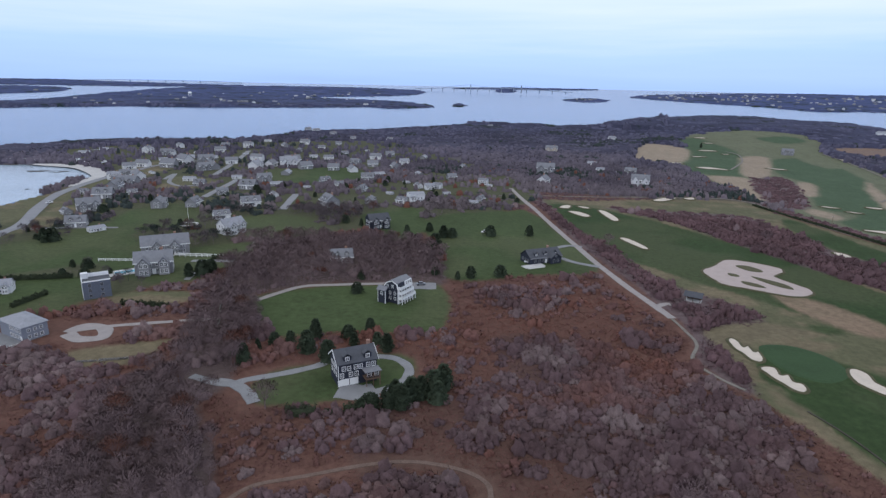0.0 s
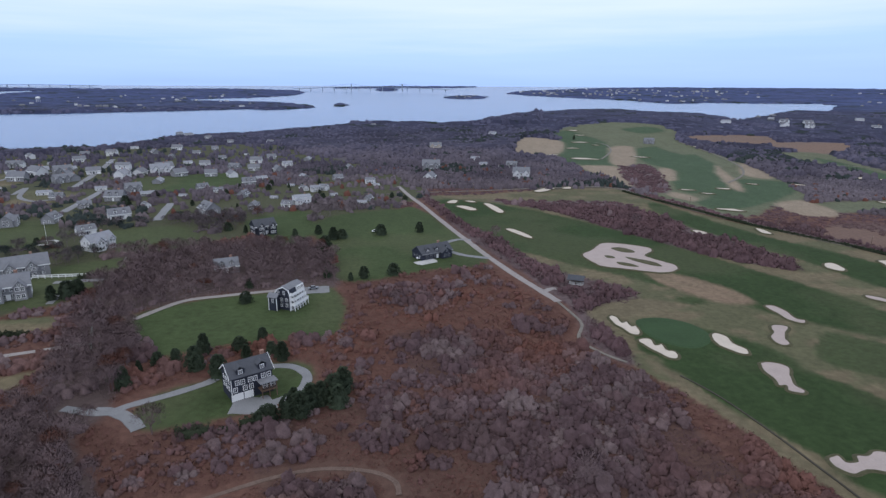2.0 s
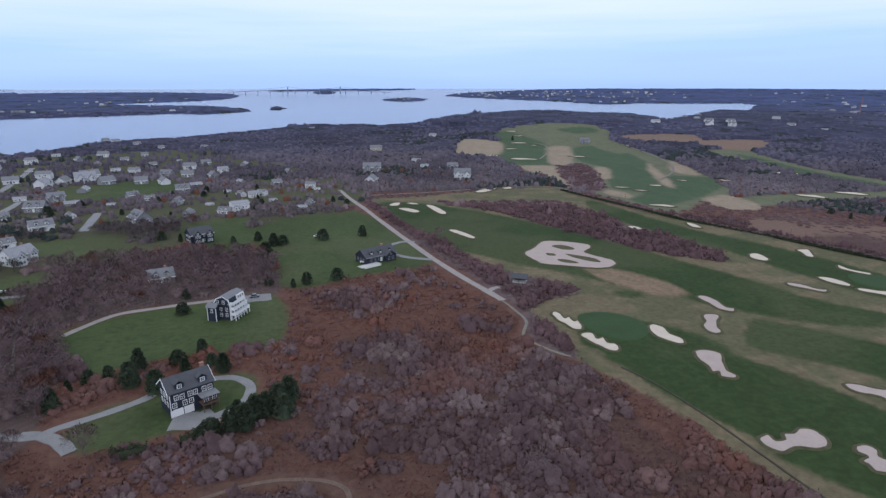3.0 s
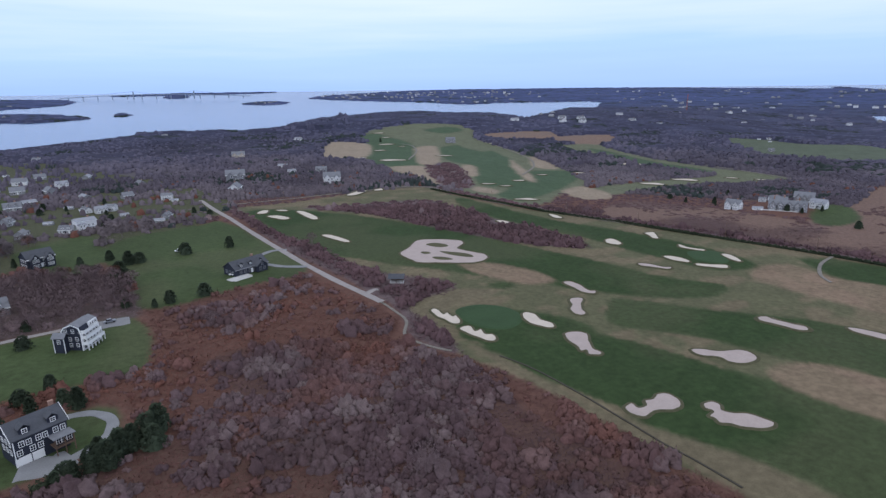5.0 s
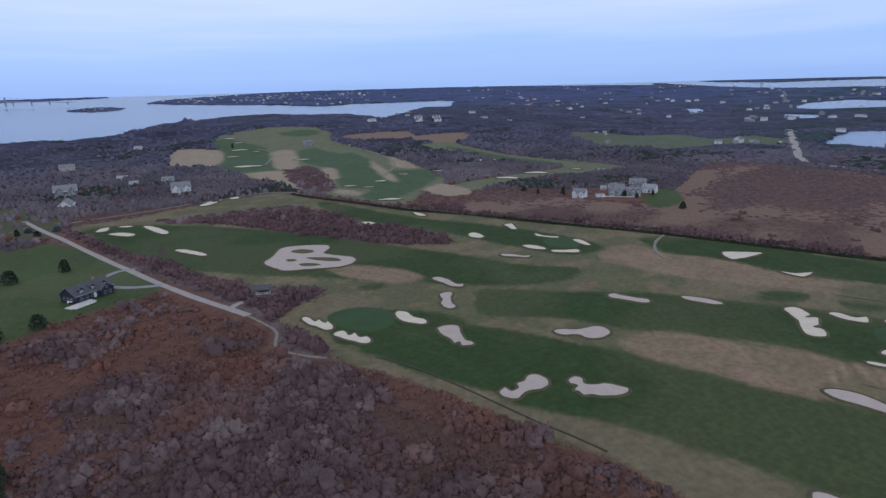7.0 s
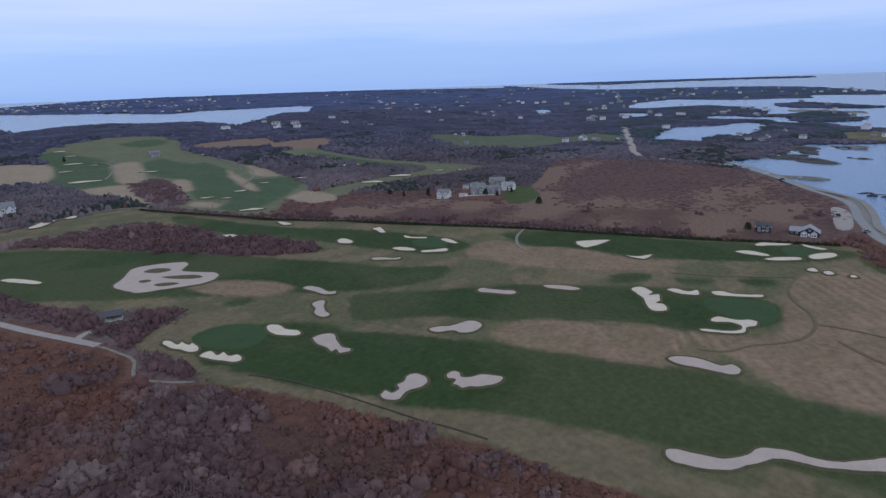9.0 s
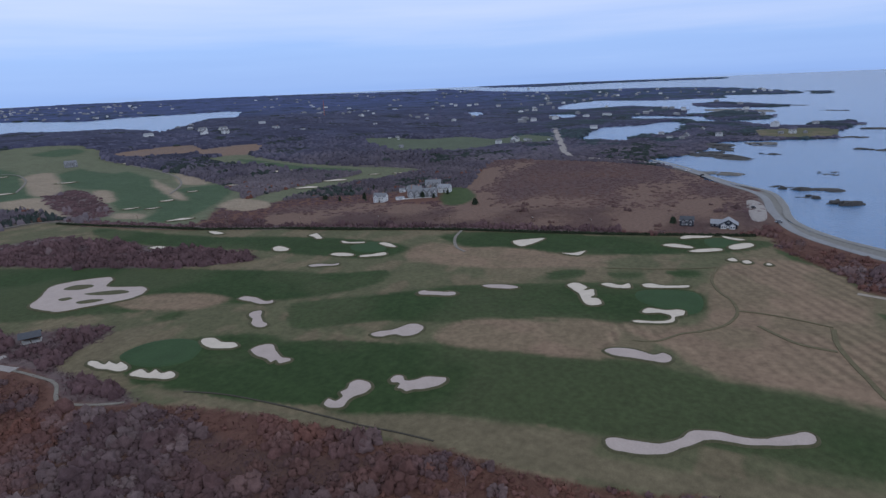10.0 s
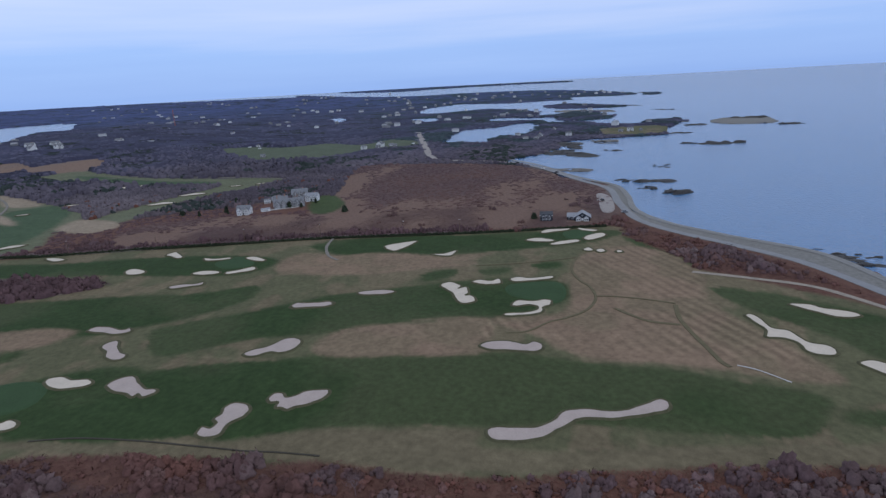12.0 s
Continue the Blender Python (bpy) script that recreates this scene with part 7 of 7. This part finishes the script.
hedge(352, 40, 364, -5, 1.8)


# more conifers in the gardens of the village
x, y, k = sites(300, 560, 11)
pick = (k == 11) & (RNG.uniform(0, 1, len(x)) < 0.14)
for a, b in zip(x[pick], y[pick]):
    evergreen(float(a), float(b), 3.0 + 4.0 * RNG.uniform())


# ---- rocks, bridges, far town ----
def rocks(x0, y0, x1, y1, tall, mat=None):
    """A low reef of broken, flat-lying rock."""
    long = math.hypot(x1 - x0, y1 - y0)
    ob = new("rock_reef")
    for i in range(min(26, max(9, int(long / 3)))):
        v, f = mound(2, 7, 0.45)
        t = RNG.beta(1.6, 1.6)
        size = long * 0.085 * np.exp(RNG.normal(0, 0.55)) + 0.6
        v = v * (size * 1.6, size * RNG.uniform(0.5, 1.0), tall * 0.9 * RNG.uniform(0.1, 1.0) ** 1.3) + (t * long, RNG.normal() * (2.5 + long * 0.05) * (0.3 + math.sin(math.pi * t)), -0.1)
        rock = new("rock", make_mesh("rock", v, [f]))
        rock.data.materials.append(mat or ROCK)
        rock.parent = ob
    r = math.hypot(x0, y0)
    ob.matrix_basis = pose(x0, y0, float(lift(np.array([r]))[0]) - 1.4, 0, 0, math.degrees(math.atan2(y1 - y0, x1 - x0)))
    return tagged(ob, "low reef of dark wet rock in the sea" if mat is None else "bare pale rock islet at the sea's edge", "rock", "reefs along the shore")


rocks(545, -14, 547, -32, 2.2)
rocks(535, -33, 541, -67, 3.2)
rocks(504, -30, 505, -46, 2.0)
rocks(477, -45, 488, -64, 3.6)
rocks(831, -94, 815, -125, 3)
rocks(815, -127, 817, -175, 4)
rocks(747, 66, 723, 1, 2.6)
rocks(877, 7, 845, -25, 2.5)
rocks(782, 70, 768, 29, 2.5)
rocks(619, -59, 623, -71, 1)
rocks(860, 51, 803, 24, 2.5)
rocks(1106, -133, 1105, -176, 3)
rocks(1077, -276, 1057, -309, 3)
rocks(1215, -223, 1202, -295, 5)
rocks(771, -6, 764, -25, 1.5)
rocks(964, -101, 975, -135, 2)
rocks(606, 57, 602, 9, 2.5, PALEROCK)
rocks(887, 10, 876, -29, 3, PALEROCK)
rocks(1210, -90, 1186, -138, 2, PALEROCK)
rocks(1621, -119, 1582, -169, 2)
rocks(2935, -162, 2845, -240, 3)
rocks(318, -104, 319, -125, 1.2)
rocks(310, -115, 311, -134, 1.6)
rocks(299, -118, 301, -137, 1.5)
rocks(637, -52, 636, -58, 1)
rocks(636, -63, 634, -68, 0.8)
rocks(1969, 34, 1856, -88, 3)
rocks(958, 55, 943, 3, 2, PALEROCK)
rocks(1694, 120, 1612, 7, 6, PALEROCK)
rocks(-404, 576, -374, 581, 1.5)
rocks(-342, 495, -325, 498, 1.5)
rocks(-347, 481, -341, 482, 0.8)
rocks(-467, 617, -425, 624, 1)

STEEL = paint("pale_green_steel", (0.24, 0.28, 0.34), 0.6, 0.1)


def beam(bm, a, b, wide, deep):
    a, b = Vector(a), Vector(b)
    u = (b - a).normalized()
    s = u.cross(Vector((0, 0, 1))).normalized() * wide / 2
    t = Vector((0, 0, deep / 2))
    v = [bm.verts.new(p + i * s + j * t) for p in (a, b) for i, j in ((-1, -1), (1, -1), (1, 1), (-1, 1))]
    for f in ((3, 2, 1, 0), (4, 5, 6, 7), (0, 1, 5, 4), (1, 2, 6, 5), (2, 3, 7, 6), (3, 0, 4, 7)):
        bm.faces.new([v[i] for i in f])


def bridge(ends, towers, deck, peak, piers, label):
    """A long suspension bridge far across the bay."""
    a, b = (np.array(p, float) for p in ends)
    base = float(lift(np.array([np.hypot(*a)]))[0])
    h = new("bridge")
    at = lambda t, z: (*(a + (b - a) * t), base + z)
    rise = lambda t: deck * (0.35 + 0.65 * math.sin(math.pi * min(max(t, 0.02), 0.98)))
    bm = bmesh.new()
    for i in range(24):
        beam(bm, at(i / 24, rise(i / 24)), at((i + 1) / 24, rise((i + 1) / 24)), 14, 3.2)
    part("deck", bm, STEEL, h)
    for i in range(piers):
        t = (i + 0.5) / piers
        bm = bmesh.new()
        x, y, _ = at(t, 0)
        block(bm, x - 2.2, x + 2.2, y - 4, y + 4, base - 3, base + rise(t) - 1.5)
        part("pier", bm, STEEL, h)
    for t in towers:
        x, y, _ = at(t, 0)
        tower = part("tower", boxes((x - 3, x + 3, y - 9, y - 6, base - 3, base + peak), (x - 3, x + 3, y + 6, y + 9, base - 3, base + peak), (x - 2.5, x + 2.5, y - 7, y + 7, base + peak - 5, base + peak - 1), (x - 2.5, x + 2.5, y - 7, y + 7, base + peak * 0.72, base + peak * 0.72 + 3)), STEEL, h)
    if len(towers) == 2:
        t0, t1 = towers
        gap = t1 - t0
        bm = bmesh.new()
        line = [(t0 - gap * 0.55, rise(t0) + 1)] + [(t0 + gap * k / 10, rise(0.5) + 3 + (peak - rise(0.5) - 3) * (2 * k / 10 - 1) ** 2) for k in range(11)] + [(t1 + gap * 0.55, rise(t1) + 1)]
        for (p, z0), (q, z1) in zip(line, line[1:]):
            beam(bm, at(p, z0), at(q, z1), 1.2, 1.2)
        part("cable", bm, STEEL, h)
    return tagged(h, label, "bridge")


bridge(((-215, 4240), (780, 3770)), (0.38, 0.70), 26, 44, 13, "long pale suspension bridge with two tall towers over the bay")
bridge(((-2450, 4120), (-1500, 4480)), (), 9, 9, 9, "low distant trestle bridge across the water")

TOWN = []


def settlement(count, r0, r1, a0, a1, seed, size=1.0):
    """Small gabled houses in loose groups."""
    rs = np.random.RandomState(seed)
    r, a = r0 + (r1 - r0) * rs.uniform(size=count * 9) ** 0.9, np.radians(rs.uniform(a0, a1, count * 9))
    x, y = r * np.sin(a), r * np.cos(a)
    good = is_land(x, y) & (cover_of(x, y) == 0) & (fnoise(x, y, 190, seed + 70) > 0.46)
    for u, v in list(zip(x[good], y[good]))[:count]:
        TOWN.append((u, v, rs.uniform(0, math.pi), size * rs.uniform(0.7, 1.5), size * rs.uniform(0.7, 1.2), rs.randint(0, 3)))


settlement(120, 2500, 4500, 12, 36, 1, 1.0)
settlement(28, 1200, 2400, 30, 78, 2, 0.8)
settlement(70, 2300, 4300, 34, 80, 5, 0.9)
settlement(18, 1100, 2000, 68, 98, 3, 0.8)
settlement(36, 2000, 3300, 70, 96, 6, 0.9)
settlement(50, 1700, 3600, -40, -6, 4, 0.9)
verts, faces, slots = [], [], []
for x, y, turn, wide, tall, hue in TOWN:
    w, d, e, p = 6.5 * wide, 4.5 * wide, 5.5 * tall, 8.6 * tall
    z, base = height_at(x, y), len(verts)
    c, n = math.cos(turn), math.sin(turn)
    for u, v, h in ((-w, -d, -1), (w, -d, -1), (w, d, -1), (-w, d, -1), (-w, -d, e), (w, -d, e), (w, d, e), (-w, d, e), (-w, 0, p), (w, 0, p), (-w - 0.5, -d - 0.6, e - 0.2), (w + 0.5, -d - 0.6, e - 0.2), (w + 0.5, d + 0.6, e - 0.2), (-w - 0.5, d + 0.6, e - 0.2), (-w - 0.5, 0, p + 0.25), (w + 0.5, 0, p + 0.25)):
        verts.append((x + u * c - v * n, y + u * n + v * c, z + 2.0 + h))
    for f in ((0, 1, 5, 4), (2, 3, 7, 6), (1, 2, 6, 9, 5), (3, 0, 4, 8, 7)):
        faces.append([base + k for k in f])
        slots.append(0 if hue == 1 else 1)
    for f in ((10, 11, 15, 14), (12, 13, 14, 15)):
        faces.append([base + k for k in f])
        slots.append(2 if hue else 3)
me = bpy.data.meshes.new("far_town")
me.from_pydata(verts, [], faces)
for mat in (BOARD_WHITE, SHINGLE_GREY, ROOF_PALE, ROOF_GREY):
    me.materials.append(mat)
me.polygons.foreach_set("material_index", slots)
tagged(new("far_town", me), "far-off pale town houses scattered among trees", "houses", kind="stuff")


# ---- harbour ----
HULL = paint("white_gelcoat", (0.70, 0.71, 0.72), 0.35, 0.04)


def boat(x, y, turn, long):
    """A small open motor boat: a pointed hull, a cabin and a rubbing strake."""
    b = new("boat")
    bm = bmesh.new()
    plan = [(-0.5, 0.16), (-0.2, 0.18), (0.15, 0.16), (0.38, 0.09), (0.5, 0.0)]
    rings = [[bm.verts.new((u * long, v * long * side * k, z)) for u, v in plan for side in ((1,) if v == 0 else (1,))] + [bm.verts.new((u * long, -v * long * k, z)) for u, v in plan[-2::-1]] for k, z in ((0.7, 0.0), (1.0, 0.16 * long))]
    n = len(rings[0])
    for i in range(n):
        bm.faces.new((rings[0][i], rings[0][(i + 1) % n], rings[1][(i + 1) % n], rings[1][i]))
    bm.faces.new(rings[0][::-1])
    bm.faces.new(rings[1])
    bmesh.ops.recalc_face_normals(bm, faces=bm.faces)
    part("hull", bm, HULL, b)
    part("cabin", boxes((-0.12 * long, 0.16 * long, -0.1 * long, 0.1 * long, 0.15 * long, 0.32 * long)), HULL, b)
    part("window", boxes((0.155 * long, 0.165 * long, -0.08 * long, 0.08 * long, 0.22 * long, 0.30 * long)), SLATE, b)
    b.matrix_basis = pose(x, y, height_at(x, y) + 0.35, 0, 0, turn)
    return tagged(b, "small white motor boat drawn up by the cove", "boat", "boats by the cove")


boat(-416, 642, 0, 6.5)
boat(-408, 639, 53, 8.5)
boat(-399, 635, 106, 10.5)
boat(-388, 628, 159, 7.5)
boat(-381, 624, 32, 9.5)
boat(-374, 621, 85, 6.5)
boat(-366, 618, 138, 8.5)
boat(-413, 653, 11, 10.5)
boat(-403, 649, 64, 7.5)
boat(-442, 633, 117, 9.5)
boat(-440, 639, 170, 6.5)
boat(-367, 636, 43, 8.5)


# ---- small things ----
GLASSY = paint("car_glass", (0.02, 0.02, 0.025), 0.15, 0.05)
TYRE = paint("black_rubber", (0.02, 0.02, 0.02), 0.8, 0.1)
CAR_PAINT = [paint("white_car_paint", (0.72, 0.72, 0.72), 0.3, 0.03), paint("black_car_paint", (0.03, 0.03, 0.035), 0.3, 0.03), paint("grey_car_paint", (0.22, 0.23, 0.25), 0.3, 0.03)]


def car(x, y, turn, k, label):
    c = new("car")
    bm = boxes((-2.2, 2.2, -0.88, 0.88, 0.35, 0.95))
    top = boxes((-1.3, 1.0, -0.78, 0.78, 0.95, 1.5))
    bmesh.ops.bevel(bm, geom=bm.edges[:], offset=0.12, segments=2, affect="EDGES")
    part("body", bm, CAR_PAINT[k], c)
    for v in top.verts:
        if v.co.z > 1.2:
            v.co.x *= 0.72
            v.co.y *= 0.88
    part("cabin", top, GLASSY, c)
    part("car_roof", boxes((-0.92, 0.70, -0.66, 0.66, 1.5, 1.54)), CAR_PAINT[k], c)
    for wx in (-1.4, 1.4):
        for wy in (-0.82, 0.82):
            bm = bmesh.new()
            bmesh.ops.create_cone(bm, segments=14, radius1=0.34, radius2=0.34, depth=0.22, cap_ends=True, matrix=pose(wx, wy, 0.34, 90, 0, 0))
            part("wheel", bm, TYRE, c)
    c.matrix_basis = pose(x, y, above(x, y) + 0.06, 0, 0, turn)
    return tagged(c, label, "car", "cars on the roads")


car(609.3, 55.9, -40, 0, "white car driving along the coast road")
car(581.5, 40.8, -40, 1, "black car driving along the coast road")
car(443.0, -2.6, 20, 1, "black car parked on pale gravel")
car(402.7, -16.9, -60, 2, "grey car on the coast road")
car(-288.8, 422.8, 60, 0, "white car on the shore road")
car(-9.9, 257.8, 10, 2, "grey car parked beside the balcony house")
car(26.1, 359.1, 0, 0, "white van parked on the lawn")
car(44.8, 294.6, 0, 0, "white car parked beside the low dark house")


def fence(x0, y0, x1, y1, tall, mat, label):
    """A low wall or board fence with posts."""
    long = math.hypot(x1 - x0, y1 - y0)
    f = new("fence")
    n = max(2, int(long / 3))
    for i in range(n + 1):
        x = long * i / n
        part("post", boxes((x - 0.12, x + 0.12, -0.12, 0.12, -0.4, tall + 0.15)), mat, f)
    for z in (tall * 0.35, tall * 0.8):
        part("rail", boxes((0, long, -0.05, 0.05, z, z + tall * 0.22)), mat, f)
    f.matrix_basis = pose(x0, y0, height_at((x0 + x1) / 2, (y0 + y1) / 2), 0, 0, math.degrees(math.atan2(y1 - y0, x1 - x0)))
    return tagged(f, label, "fence")


def field_wall(x0, y0, x1, y1, tall=0.9, mat=None, label="low dry stone wall of grey field stones"):
    long = math.hypot(x1 - x0, y1 - y0)
    n = int(long / 0.9)
    verts, faces, count = [], [], 0
    for i in range(n):
        for z in (0, 0.45):
            v, f = mound(2, 6, 0.25)
            v = v * (0.55, 0.4, 0.5) + ((i + 0.5 * (z > 0)) * 0.9, RNG.normal() * 0.06, z)
            verts.append(v)
            faces.append(f + count)
            count += len(v)
    w = new("stone_wall", make_mesh("stone_wall", np.concatenate(verts), [np.concatenate(faces)]))
    w.data.materials.append(mat or PALEROCK)
    w.matrix_basis = pose(x0, y0, height_at((x0 + x1) / 2, (y0 + y1) / 2) - 0.1, 0, 0, math.degrees(math.atan2(y1 - y0, x1 - x0)))
    return tagged(w, label, "wall")


fence(-174.9, 285.7, -158.0, 286.3, 1.4, TRIM_WHITE, "white board fence along a lawn")
fence(-141.6, 296.8, -114.5, 295.5, 1.8, TRIM_WHITE, "white board fence before a dark hedge")
field_wall(-108.3, 325.4, -98.0, 248.4)
field_wall(-143.2, 170.9, -112.6, 176.1)
field_wall(-112.6, 176.1, -96.0, 180.0)
field_wall(-98.0, 248.4, -84.0, 205.0)


def swimming_pool(x, y, turn):
    p = new("swimming_pool")
    part("deck", boxes((-7, 7, -4.5, 4.5, -0.3, 0.1)), STONE, p, "pale stone pool deck")
    part("pool_water", boxes((-4.5, 4.5, -2.2, 2.2, 0.1, 0.13)), POOL, p, "turquoise water")
    part("coping", boxes((-4.8, 4.8, -2.5, -2.2, 0.1, 0.18), (-4.8, 4.8, 2.2, 2.5, 0.1, 0.18), (-4.8, -4.5, -2.2, 2.2, 0.1, 0.18), (4.5, 4.8, -2.2, 2.2, 0.1, 0.18)), TRIM_WHITE, p)
    p.matrix_basis = pose(x, y, height_at(x, y) + 0.15, 0, 0, turn)
    return tagged(p, "turquoise swimming pool in a pale stone deck", "pool")


swimming_pool(-152.0, 268.0, 35)


def flagpole(x, y):
    p = new("flagpole")
    bm = bmesh.new()
    bmesh.ops.create_cone(bm, segments=10, radius1=0.12, radius2=0.06, depth=12, cap_ends=True, matrix=Matrix.Translation((0, 0, 6)))
    part("pole", bm, TRIM_WHITE, p)
    bm = bmesh.new()
    bmesh.ops.create_uvsphere(bm, u_segments=8, v_segments=6, radius=0.2, matrix=Matrix.Translation((0, 0, 12.1)))
    part("finial", bm, TRIM_WHITE, p)
    bm = bmesh.new()
    rings = [[bm.verts.new((r * math.cos(a), r * math.sin(a), z)) for a in np.linspace(0, 2 * math.pi, 33)[:-1]] for r, z in ((4.2, -0.1), (4.4, 0.14), (5.8, 0.14), (6.0, -0.1))]
    for a, b in zip(rings, rings[1:]):
        for i in range(32):
            bm.faces.new((a[i], b[i], b[(i + 1) % 32], a[(i + 1) % 32]))
    part("kerb_ring", bm, STONE, p, "round pale stone path")
    p.matrix_basis = pose(x, y, height_at(x, y) + 0.1)
    return tagged(p, "tall white flagpole in a round stone path", "flagpole")


flagpole(-162.5, 365.5)


def water_tower(x, y, tall):
    p = new("water_tower")
    bm = bmesh.new()
    bmesh.ops.create_uvsphere(bm, u_segments=20, v_segments=12, radius=9)
    for v in bm.verts:
        v.co.z = v.co.z * 0.6 + tall
    part("tank", bm, TRIM_WHITE, p)
    for i in range(6):
        a = i * math.pi / 3
        part("leg", boxes((7 * math.cos(a) - 0.5, 7 * math.cos(a) + 0.5, 7 * math.sin(a) - 0.5, 7 * math.sin(a) + 0.5, -3, tall - 1)), TRIM_WHITE, p)
    p.matrix_basis = pose(x, y, height_at(x, y))
    return tagged(p, "white water tower above distant woods", "water tower")


water_tower(-1180, 2800, 20)


def mast(x, y, tall):
    p = new("radio_mast")
    red = paint("faded_red_paint", (0.30, 0.10, 0.08), 0.7, 0.1)
    for i, (u, v) in enumerate(((-1, -0.6), (1, -0.6), (0, 1.1))):
        part("leg", boxes((u - 0.15, u + 0.15, v - 0.15, v + 0.15, 0, tall)), red, p)
    for i in range(8):
        part("brace", boxes((-1.2, 1.2, -0.8, 1.2, tall * i / 8 + 1, tall * i / 8 + 1.6)), red, p)
    p.matrix_basis = pose(x, y, height_at(x, y))
    return tagged(p, "faded red lattice radio mast above far woods", "mast")


mast(1333.9, 1072.5, 45)


def pole(x, y, turn):
    p = new("utility_pole")
    bm = bmesh.new()
    bmesh.ops.create_cone(bm, segments=8, radius1=0.16, radius2=0.11, depth=9.5, cap_ends=True, matrix=Matrix.Translation((0, 0, 4.4)))
    part("shaft", bm, WOOD_DARK, p)
    part("crossarm", boxes((-1.1, 1.1, -0.08, 0.08, 8.2, 8.4)), WOOD_DARK, p)
    for x2 in (-0.9, -0.3, 0.3, 0.9):
        part("insulator", boxes((x2 - 0.05, x2 + 0.05, -0.05, 0.05, 8.4, 8.6)), TRIM_WHITE, p)
    p.matrix_basis = pose(x, y, height_at(x, y), 0, 0, turn)
    return tagged(p, "weathered wooden utility pole beside the lane", "pole", "poles along the lane")


pole(119.3, 483.0, 40)
pole(183.1, 496.8, 40)
pole(250.0, 490.5, 40)
pole(263.0, 390.1, 40)
pole(279.8, 319.3, 40)
pole(295.8, 267.1, 40)
pole(315.2, 216.8, 40)
pole(328.1, 170.3, 40)
pole(339.7, 118.4, 40)
pole(344.8, 83.4, 40)
